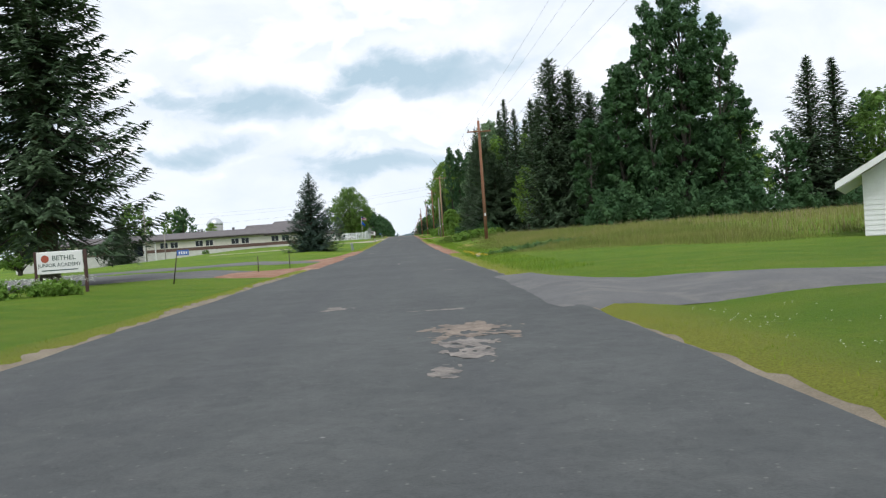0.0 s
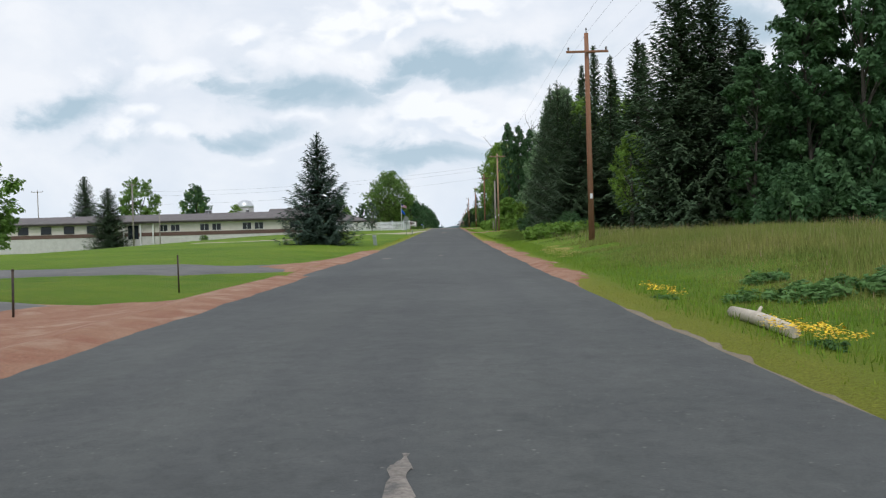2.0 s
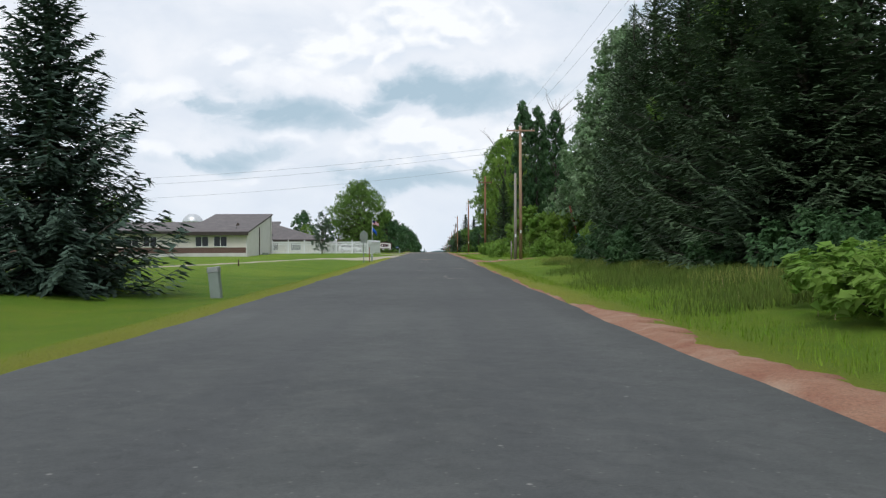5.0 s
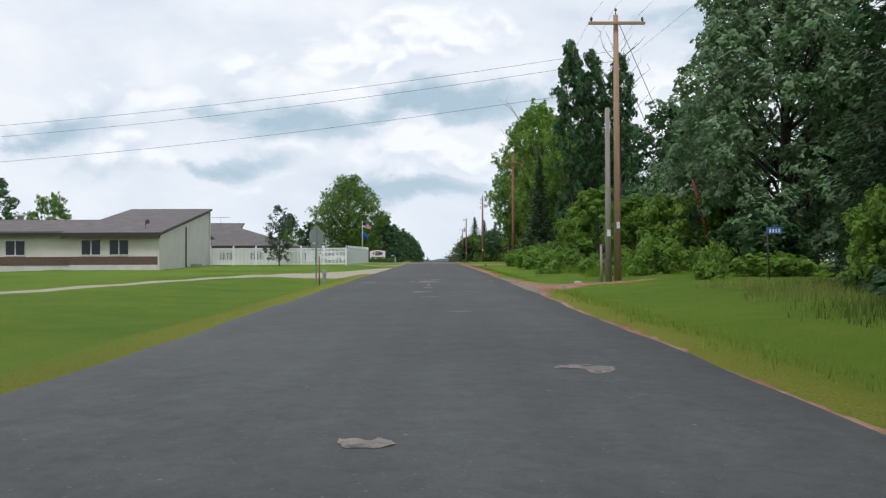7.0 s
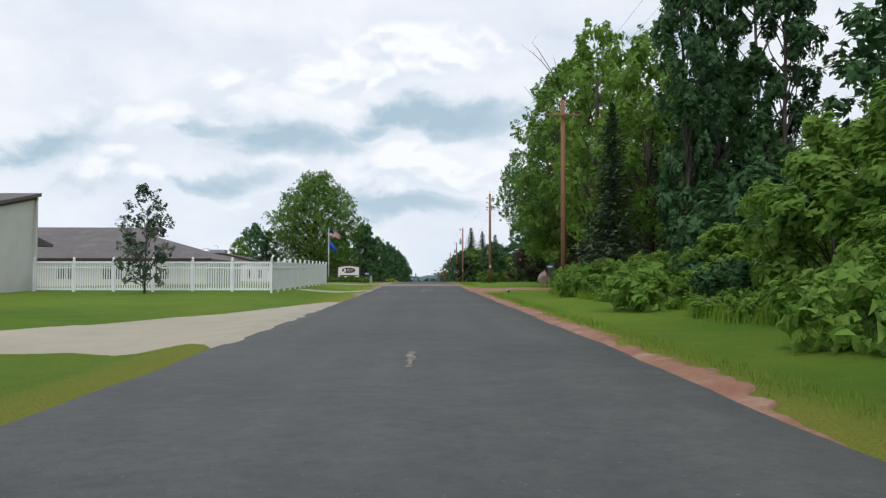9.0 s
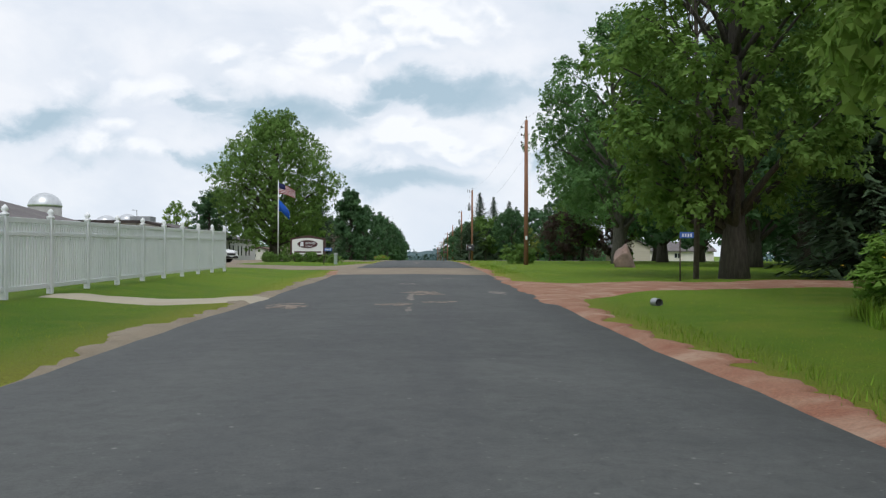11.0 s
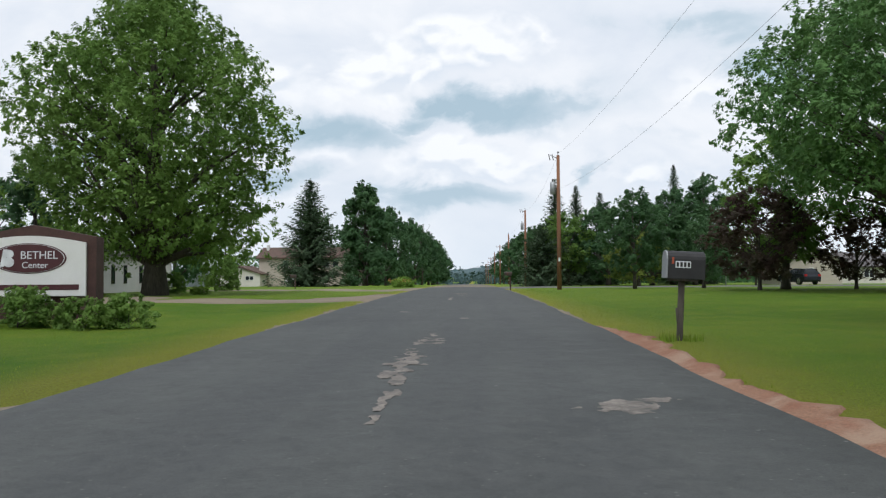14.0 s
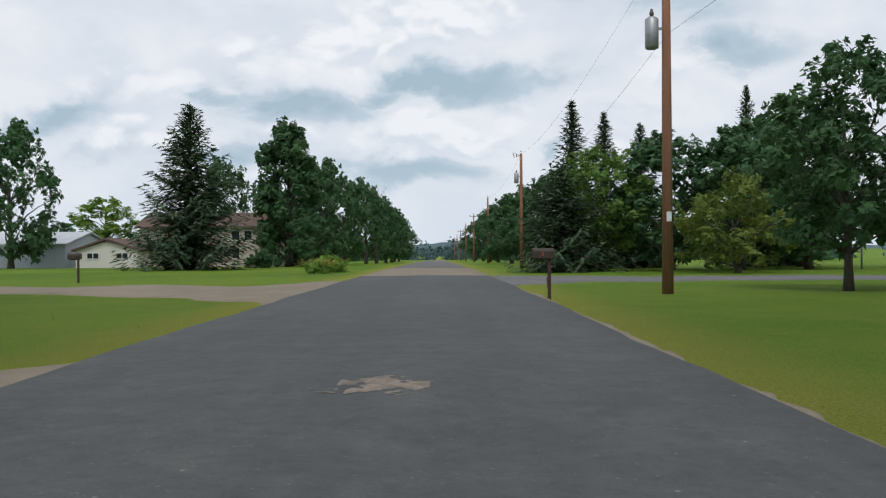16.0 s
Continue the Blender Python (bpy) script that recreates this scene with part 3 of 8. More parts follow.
def sheet(name, us, vs, place, material, smooth=True):
    """A grid over us x vs, with place(u, v) giving arrays x, y, z."""
    u, v = np.meshgrid(us, vs, indexing="ij")
    x, y, z = place(u, v)
    n, m = u.shape
    idx = np.arange(n * m).reshape(n, m)
    faces = np.stack([idx[:-1, :-1], idx[1:, :-1], idx[1:, 1:], idx[:-1, 1:]], -1).reshape(-1, 4)
    return fast_mesh(name, np.stack([x, y, z], -1).reshape(-1, 3), faces, material, smooth)


def wob(a, scale, seed):
    return np.sin(a * scale + seed) * 0.5 + np.sin(a * scale * 2.7 + seed * 1.7) * 0.3 + np.sin(a * scale * 6.1 + seed * 2.3) * 0.2


# turf
_gx = np.concatenate([-np.geomspace(3500, 90, 16), np.arange(-80, -20, 3.0), np.arange(-20, -8, 1.0), np.arange(-8, 8, 0.35), np.arange(8, 20, 1.0),
                      np.arange(20, 80, 3.0), np.geomspace(90, 3500, 16)])
_gy = np.concatenate([np.arange(-300, -40, 40.0), np.arange(-40, 420, 2.0), np.arange(420, 720, 12.0), np.geomspace(730, 4500, 24)])
setting("ground", sheet("ground", _gx, _gy, lambda x, y: (x, y, ground_z(x, y)), M_GROUND), M_GROUND,
        "mown green grass verges and lawns, yellowing beside the asphalt", "grass")


def road_strip(name, y0, y1, half_l, half_r, dz, material, label, wobble=0.1, dy=1.0, seed=1.0, wy=0.0):
    ys = np.arange(y0, y1 + dy * 0.5, dy)
    us = np.array([-1, -0.985, -0.7, -0.35, 0, 0.35, 0.7, 0.985, 1.0])

    def place(u, y):
        left = half_l + wobble * wob(y, 0.55, seed)
        right = half_r + wobble * wob(y, 0.47, seed + 2)
        x = np.where(u < 0, u * left, u * right)
        z = road_z(y) + dz - 0.05 * (np.abs(u) > 0.99) + 0.035 * (1 - np.abs(u))
        yy = y + wy * wob(x, 1.3, seed)
        return x, yy, z
    me = sheet(name, us, ys, place, material)
    return setting(name, me, material, label, "road")


road_strip("road", -40, 230.0, 3.5, 3.5, 0.0, M_ASPHALT, "dark grey worn asphalt road with pale patches", 0.08, wy=0.12)
road_strip("road_2", 241.2, 330.5, 3.5, 3.5, 0.0, M_ASPHALT, "dark grey worn asphalt road past the concrete strip", 0.08, wy=0.12)
road_strip("road_3", 227.0, 243.0, 3.62, 3.62, -0.018, M_CONCRETE, "buff concrete strip across the asphalt road", 0.05, 0.5)
road_strip("road_4", 328.0, 362.0, 3.6, 3.6, -0.018, M_CONCRETE, "buff gravelly road surface at the crossroads", 0.05, 1.0)
road_strip("road_5", 360.0, 720.0, 3.4, 3.4, 0.0, M_OLD_ASPHALT, "pale grey asphalt road running on downhill", 0.08, 4.0)


def flat_patch(name, outline, material, label, category, dz=0.045, kind="structure", jitter=0.1, cell=0.8, seed=3):
    """A thin drive or shoulder: an outline laid on the turf, cut fine and draped."""
    rnd = random.Random(seed)
    pts = []
    for (ax, ay), (bx, by) in zip(outline, outline[1:] + outline[:1]):
        n = max(1, int(math.hypot(bx - ax, by - ay) / cell))
        for k in range(n):
            t = k / n
            pts.append((ax + (bx - ax) * t + rnd.uniform(-jitter, jitter), ay + (by - ay) * t + rnd.uniform(-jitter, jitter)))
    rim = np.array(pts)
    seg = np.roll(rim, -1, axis=0) - rim
    (x0, y0), (x1, y1) = rim.min(axis=0), rim.max(axis=0)
    c = max(0.7, (x1 - x0 + y1 - y0) / 130)
    inner = [(x + rnd.uniform(-0.2, 0.2) * c, y + rnd.uniform(-0.2, 0.2) * c) for x in np.arange(x0, x1, c) for y in np.arange(y0, y1, c)]
    inner += [tuple(rim[k] + np.array((-seg[k][1], seg[k][0])) / (np.linalg.norm(seg[k]) + 1e-9) * w) for k in range(len(rim)) for w in (0.28, -0.28)]
    co, _, tris, *_ = delaunay_2d_cdt([Vector(p) for p in pts + inner], [], [list(range(len(pts)))], 1, 1e-4)
    verts = []
    for v in co:
        to = np.array(v) - rim
        t = np.clip(np.sum(to * seg, axis=1) / (np.sum(seg * seg, axis=1) + 1e-9), 0, 1)
        inside = float(np.min(np.linalg.norm(to - seg * t[:, None], axis=1)))
        low = float(road_z(v.y)) - (0.14 if abs(v.x) < 3.35 else 0.055) if abs(v.x) < 3.9 else -99
        verts.append((v.x, v.y, max(gz(v.x, v.y), low) + min(dz, -0.012 + 0.2 * inside)))
    me = bpy.data.meshes.new(name)
    me.from_pydata(verts, [], [f if (co[f[1]] - co[f[0]]).cross(co[f[2]] - co[f[0]]) > 0 else f[::-1] for f in tris])
    me.materials.append(material)
    return tagged(new(name, me), label, category, kind=kind)


def shoulder(name, side, y0, y1, w, material, label, seed, lift=0.03):
    """A ragged strip of gravel that thins into the turf."""
    ys = np.arange(y0, y1 + 0.1, 0.22)
    us = np.array([0, 0.25, 0.5, 0.75, 0.92, 1.0])
    rough = np.random.default_rng(seed).uniform(0.55, 1.3, len(ys))

    def place(u, y):
        edge = w * np.minimum(1, np.minimum(y - y0, y1 - y) / 5 + 0.05) * (0.8 + 0.5 * wob(y, 0.7, seed)) * rough[None, :]
        x = side * (3.3 + u * (np.maximum(edge, 0.02) + 0.2))
        return x, y, np.maximum(ground_z(x, y), road_z(y) - 0.06) + lift - 0.045 * (u > 0.95)
    return setting(name, sheet(name, us, ys, place, material), material, label, "road shoulder")


shoulder("pavement_1", 1, 50, 103, 0.9, M_GRAVEL, "red gravel shoulder along the asphalt edge", 1)
shoulder("pavement_2", -1, 50, 68, 0.75, M_GRAVEL, "red gravel shoulder along the asphalt edge", 2)
shoulder("pavement_3", 1, 99, 146, 0.14, M_GRAVEL, "thin red gravel shoulder beside grass", 3)
shoulder("pavement_4", 1, 144, 162, 0.48, M_PALE_GRAVEL, "pale broken gravel shoulder beside the poles", 4)
shoulder("pavement_15", 1, 143, 160, 0.95, M_GRAVEL, "red gravel band outside the pale shoulder", 15, 0.018)
shoulder("pavement_5", 1, 162, 230, 0.6, M_GRAVEL, "red gravel shoulder along the asphalt edge", 5)
shoulder("pavement_6", 1, 228, 245, 0.5, M_GRAVEL, "red gravel shoulder along the lawn", 6)
shoulder("pavement_7", 1, 241, 253, 0.24, M_PALE_GRAVEL, "pale gravel edge along the lawn", 7)
shoulder("pavement_13", 1, 249, 268, 0.42, M_GRAVEL, "red gravel edge along the lawn", 13)
shoulder("pavement_12", 1, 264, 316, 0.11, M_PALE_GRAVEL, "thin pale gravel edge along the lawn", 12)
shoulder("pavement_8", -1, -20, 36, 0.25, M_PALE_GRAVEL, "thin pale gravel edge beside the verge", 8)
shoulder("pavement_9", -1, 200, 232, 0.5, M_PALE_GRAVEL, "pale gravel edge beside the fence lawn", 9)
shoulder("pavement_10", 1, -20, 50, 0.1, M_PALE_GRAVEL, "thin pale gravel edge beside the verge", 10)
shoulder("pavement_14", -1, 226, 240, 0.55, M_GRAVEL, "red gravel spill at the corner of the concrete drive", 14)
shoulder("pavement_11", -1, 262, 300, 0.14, M_PALE_GRAVEL, "pale gravel edge beside the lawn", 11)

flat_patch("driveway_1", [(-8.6, 45.0), (-5.9, 46.5), (-5.9, 52), (-11.5, 53), (-16, 55.5), (-24, 59), (-40, 60), (-60, 60), (-60, 41), (-40, 40), (-24, 40), (-13, 41.6), (-10, 43)],
           M_OLD_ASPHALT, "grey asphalt school drive with faded surface", "driveway", dz=0.07, seed=4)
flat_patch("driveway_2", [(-2.7, 37.5), (-2.7, 58), (-4.4, 56.8), (-5.6, 53), (-9.2, 52.4), (-9.6, 44.2), (-6.3, 42.8), (-4.3, 39.2)], M_GRAVEL, "red gravel apron of the school drive", "driveway", dz=0.085, seed=5)
flat_patch("driveway_9", [(-5.6, 68.0), (-6.0, 77.5), (-7.2, 74.2), (-9.6, 71.3), (-13.2, 70.2), (-24, 68), (-40, 66), (-60, 64), (-60, 55), (-40, 57), (-24, 60.5), (-13, 62.8), (-9.4, 63.6), (-7.9, 66.2)],
           M_OLD_ASPHALT, "grey asphalt second arm of the school drive", "driveway", dz=0.07, seed=24)
flat_patch("driveway_10", [(-2.7, 63.5), (-2.7, 85), (-4.4, 81.8), (-6.1, 78.2), (-7.6, 73.8), (-8.4, 70.5), (-6.8, 68.4), (-5.2, 66.6), (-4.2, 65.0)], M_GRAVEL, "red gravel mouth of the second school drive", "driveway", dz=0.085, seed=25)
flat_patch("driveway_3", [(2.7, 11.0), (2.7, 23.0), (3.5, 21.6), (5.6, 18.4), (7.4, 16.4), (9.4, 14.6), (20, 14.6), (45, 15.2), (45, 11.6), (20, 11.5), (8, 11.6), (5.8, 12.0), (4.8, 11.8), (3.7, 11.5)],
           M_OLD_ASPHALT, "worn grey asphalt drive beside mown grass", "driveway", dz=0.1, seed=6)
flat_patch("driveway_4", [(2.4, 209), (2.4, 231), (3.87, 226.5), (3.95, 223.6), (4.5, 222.6), (6, 222), (9.8, 222.7), (13, 224), (30, 226), (30, 220.5), (16, 219.6), (9.9, 218.5), (8, 217.4), (6.3, 215.9), (4.8, 214), (4.45, 213.2), (4.5, 212.4), (4.1, 210.4)],
           M_GRAVEL, "red gravel drive leading to shaded yard", "driveway", seed=7)
flat_patch("driveway_5", [(-2.7, 228.5), (-2.7, 258), (-3.7, 255.2), (-4.6, 249.6), (-9, 248.4), (-11.4, 249.6), (-13, 251.2), (-13.2, 262), (-14.6, 290.5), (-60, 290.5), (-60, 245), (-20, 243.5), (-9.2, 242), (-5.5, 240.2), (-4.2, 236.8), (-3.8, 232)],
           M_CONCRETE, "buff concrete car park and entrance drive", "driveway", seed=8)
flat_patch("driveway_6", [(-2.7, 280.5), (-2.7, 297.5), (-3.75, 295), (-4.4, 294), (-6.6, 289.6), (-7.7, 288), (-10, 287), (-20, 285.6), (-30, 284.5), (-30, 280), (-20, 281.2), (-7.6, 282.4), (-4.7, 283.2), (-3.6, 281.8)],
           M_CONCRETE, "pale buff drive crossing the lawn", "driveway", seed=9)
flat_patch("driveway_7", [(-2.7, 305), (-2.7, 323), (-7, 319.2), (-14, 317.6), (-60, 318.5), (-60, 313), (-14, 312.2), (-7, 310)],
           M_CONCRETE, "pale buff drive leading to the house", "driveway", seed=10)
flat_patch("driveway_8", [(2.7, 315.5), (2.7, 330), (7, 326.6), (14, 325.6), (70, 326), (70, 319.4), (14, 319.6), (7, 319)],
           M_OLD_ASPHALT, "grey asphalt side road", "road", seed=11)
flat_patch("path_1", [(-2.7, 169.5), (-2.7, 194), (-4.3, 190.6), (-6.3, 185), (-9.4, 178.1), (-10.4, 174.6), (-11.6, 169.8), (-13.4, 160), (-15.0, 150), (-17.5, 141), (-22, 135), (-30, 131), (-30, 129.4), (-21, 133.2),
                      (-16.1, 140), (-13.6, 149.6), (-12.2, 160), (-10.6, 168), (-9.1, 171.4), (-6.8, 172.3), (-4.4, 171.4)], M_PATH, "pale concrete footpath curving over the lawn", "footpath", seed=12, jitter=0.05)
flat_patch("path_2", [(-2.7, 211.6), (-2.7, 214.2), (-8.6, 213.2), (-8.6, 211.9)], M_PATH, "pale concrete footpath to the white fence", "footpath", seed=13, jitter=0.04)
flat_patch("gravel_patch", [(3.6, 146), (3.6, 158), (4.6, 155.4), (6.4, 154.0), (9.4, 153.6), (9.4, 153.0), (6.6, 152.4), (4.8, 150.4)], M_GRAVEL, "worn red gravel patch in the verge", "gravel", seed=14, jitter=0.22, cell=0.5)


def road_patch(x, y, sx, sy, seed, material=M_PATCH, label="pale crumbled patch in the asphalt"):
    """A crumbled spot: the ragged cells of a fine grid where rough noise lies above the rim of an oval."""
    off = Vector((seed * 3.7, seed * 1.3, 0))
    nx, ny = (max(14, min(52, int(3.2 * v / 0.035))) for v in (sx, sy))
    f, pts = {}, {}
    for i in range(nx + 1):
        for j in range(ny + 1):
            p, q = 3.2 * (i / nx - 0.5), 3.2 * (j / ny - 0.5)
            w = Vector((p * sx, q * sy * 0.7, 0))
            f[i, j] = 0.75 - (p * p + q * q) + 1.5 * noise.fractal(w * 3.4 + off, 0.8, 2.0, 3) + 0.9 * noise.noise(w * 11 + off)
            px, py = x + p * sx, y + q * sy
            pts[i, j] = (px, py, float(road_z(py)) + 0.035 * (1 - abs(px) / 3.5) + 0.002 + 0.007 * min(1.0, max(0.0, f[i, j])) + 0.004 * noise.noise(w * 14 + off))
    bm = bmesh.new()
    made = {}
    for i in range(nx):
        for j in range(ny):
            ring = [k for k in ((i, j), (i + 1, j), (i + 1, j + 1), (i, j + 1)) if f[k] > 0]
            if len(ring) > 2:
                for k in ring:
                    if k not in made:
                        made[k] = bm.verts.new(pts[k])
                bm.faces.new([made[k] for k in ring])
    if not bm.faces:
        bm.free()
        return None
    me = to_mesh("road_patch", bm, material, True)
    return tagged(new("road_patch", me), label, "road patch", "patches in the road", "structure")


# ---- plants ----
def leaf_quads(centres, outward, size, rng, droop=0.0, aspect=0.62, tri=False):
    """Leaves or leaf sprigs: one folded four-cornered blade at each centre, facing roughly outward."""
    n = len(centres)
    nrm = outward * 1.2 + rng.normal(0, 0.34, (n, 3)) + np.array([0, 0, 0.5])
    nrm /= np.linalg.norm(nrm, axis=1, keepdims=True) + 1e-9
    t = rng.normal(0, 1, (n, 3)) + np.array([0, 0, -droop])
    t -= nrm * np.sum(t * nrm, axis=1, keepdims=True)
    t /= np.linalg.norm(t, axis=1, keepdims=True) + 1e-9
    b = np.cross(nrm, t)
    s = size * rng.uniform(0.6, 1.35, (n, 1))
    if tri:
        v = np.stack([centres - t * s * 0.9 - b * s * 0.5, centres + b * s * aspect * 1.3 - t * s * 0.3, centres + t * s * 1.15], 1)
        return v.reshape(-1, 3), np.arange(3 * n).reshape(-1, 3)
    v = np.stack([centres - t * s, centres + b * s * aspect + nrm * s * 0.15, centres + t * s, centres - b * s * aspect + nrm * s * 0.15], 1)
    return v.reshape(-1, 3), np.arange(4 * n).reshape(-1, 4)


def crown_leaves(lobes, n_leaves, size, rng, droop=0.3, tri=False):
    """lobes: rows of x, y, z, radius. Leaves sit in pointed tufts that stand out and up from the shell of each lobe."""
    lobes = np.asarray(lobes)
    per = 24
    w = lobes[:, 3] ** 2
    n = max(4, int(n_leaves * 0.8) // per)
    which = rng.choice(len(lobes), int(n * 1.9) + 8, p=w / w.sum())
    d = rng.normal(0, 1, (len(which), 3))
    d /= np.linalg.norm(d, axis=1, keepdims=True)
    d[:, 2] = np.where((d[:, 2] < -0.3) & (rng.uniform(0, 1, len(d)) < 0.65), -d[:, 2], d[:, 2])
    rad = lobes[which, 3] * np.clip(rng.normal(0.88, 0.15, len(which)), 0.3, 1.1)
    root = lobes[which, :3] + d * rad[:, None] * np.array([1, 1, 0.85])
    # few tufts are kept where another lobe hides them
    deep = np.zeros(len(root))
    for x, y, z, r in lobes:
        deep += np.linalg.norm(root - np.array([x, y, z]), axis=1) < 0.7 * r
    keep = np.nonzero((deep < 1) | (rng.uniform(0, 1, len(root)) < 0.4))[0][:n]
    root, d = root[keep], d[keep]
    m = len(root)
    axis = d * 0.85 + rng.normal(0, 0.28, (m, 3)) + np.array([0, 0, 0.5])
    axis /= np.linalg.norm(axis, axis=1, keepdims=True)
    length = size * rng.uniform(3.0, 6.0, m)
    t = rng.uniform(0, 1, (m, per, 1)) ** 0.8
    rnd = rng.normal(0, 1, (m, per, 3))
    rnd -= axis[:, None] * np.sum(rnd * axis[:, None], axis=2, keepdims=True)
    rnd /= np.linalg.norm(rnd, axis=2, keepdims=True) + 1e-9
    fat = (1.15 - t) * 2.6 * size
    c = root[:, None] + axis[:, None] * (t - 0.35) * length[:, None, None] + rnd * fat * rng.uniform(0.3, 1.1, (m, per, 1))
    out = rnd * 0.3 + axis[:, None] * 0.35 + d[:, None] * 0.6
    # loose leaves that fill the lobes between the tufts
    k = rng.choice(len(lobes), int(n_leaves * 0.2), p=w / w.sum())
    e = rng.normal(0, 1, (len(k), 3))
    e /= np.linalg.norm(e, axis=1, keepdims=True)
    loose = lobes[k, :3] + e * (lobes[k, 3] * rng.uniform(0.45, 0.95, len(k)))[:, None] * np.array([1, 1, 0.85])
    return leaf_quads(np.concatenate([c.reshape(-1, 3), loose]), np.concatenate([out.reshape(-1, 3), e * 0.7]), size * 1.1, rng, droop, tri=tri)


def branch(bm, a, b, r0, r1, rng, sag=0.0, n=4, sides=5):
    a, b = np.array(a, float), np.array(b, float)
    pts, rad = [], []
    L = np.linalg.norm(b - a)
    off = rng.normal(0, 0.05 * L, 3)
    for k in range(n + 1):
        t = k / n
        p = a + (b - a) * t + off * math.sin(math.pi * t)
        p[2] += sag * L * math.sin(math.pi * t)
        pts.append(p)
        rad.append(r0 + (r1 - r0) * t)
    tube(bm, pts, rad, sides)
    return pts


def broadleaf_parts(h, r, seed, n_leaves=9000, leaf=0.2, base=0.22, shape="round", lobes=46, trunk_r=None, stems=(), droop=0.3, bark=None, leafm=None, split=False):
    """Meshes of a broad-leaved tree: trunk with limbs, and a crown of sprigs in uneven lobes."""
    rng = np.random.default_rng(seed)
    trunk_r = trunk_r or 0.022 * h + 0.05
    cz0, cz1 = base * h, h
    L = []
    lobes = int(lobes * 2.1)
    for k in range(lobes):
        t = (k + rng.uniform(0, 1)) / lobes
        if shape == "round":
            prof = math.sqrt(max(0.04, 1 - (2 * t - 0.9) ** 2 / 1.25))
        elif shape == "oval":
            prof = (0.7 + 0.36 * math.sin(math.pi * min(1, t * 1.05))) * math.sqrt(max(0.06, 1 - (max(0, t - 0.45) / 0.58) ** 2))
        elif shape == "poplar":
            prof = 0.75 + 0.25 * math.sin(math.pi * t) - 0.55 * max(0, t - 0.8) / 0.2
        elif shape == "egg":
            prof = (0.8 + 0.25 * math.sin(math.pi * min(1, t * 1.6))) * math.sqrt(max(0.02, 1 - t ** 1.5))
        elif shape == "vase":
            prof = 0.35 + 0.75 * t - 0.75 * max(0, t - 0.72) / 0.28
        else:
            prof = 1 - t * 0.75
        a = rng.uniform(0, 6.283) if k else 0
        rr = r * prof * math.sqrt(rng.uniform(0.15, 1.0)) * 0.88
        lr = r * rng.uniform(0.11, 0.24) * (0.65 + 0.35 * prof)
        L.append((rr * math.cos(a), rr * math.sin(a), cz0 + (cz1 - cz0 - lr * 0.7) * t, lr))
    v, f = crown_leaves(L, n_leaves, leaf, rng, droop, True)
    crown = fast_mesh("crown", v, f, leafm)
    bm = bmesh.new()
    top = h * (0.55 if shape in ("round", "vase") else 0.8)
    n = 7
    lean = rng.normal(0, 0.02 * h, 2)
    pts = [(lean[0] * (k / n) ** 2, lean[1] * (k / n) ** 2, -0.15 + (top + 0.15) * k / n) for k in range(n + 1)]
    rad = [trunk_r * (1.35 if k == 0 else 1.0) * (1 - 0.75 * k / n) for k in range(n + 1)]
    tube(bm, pts, rad, 10)
    limbs = []
    order = sorted(range(len(L)), key=lambda q: -L[q][3])[:(6 if h < 4 else max(10, lobes // 4))]
    for q in order:
        lx, ly, lz, lr = L[q]
        start = max(base * h * 0.7, min(top * 0.95, lz - 0.45 * math.hypot(lx, ly) - 0.1 * h))
        t = start / top
        k0 = (lean[0] * t * t, lean[1] * t * t, start)
        wood = bmesh.new() if split else bm
        branch(wood, k0, (lx, ly, lz), trunk_r * 0.42 * (1 - 0.6 * t), 0.02, rng, 0.06)
        if split:
            limbs.append(to_mesh("limb", wood, bark or M_BARK))
    for z0, ex, ey, ez, r0 in stems:
        wood = bmesh.new()
        branch(wood, (0, 0, z0), (ex, ey, ez), r0, r0 * 0.45, rng, 0.05)
        limbs.append(to_mesh("limb", wood, bark or M_BARK))
    trunk = to_mesh("trunk", bm, bark or M_BARK)
    return (trunk, crown, limbs) if split else (trunk, crown)


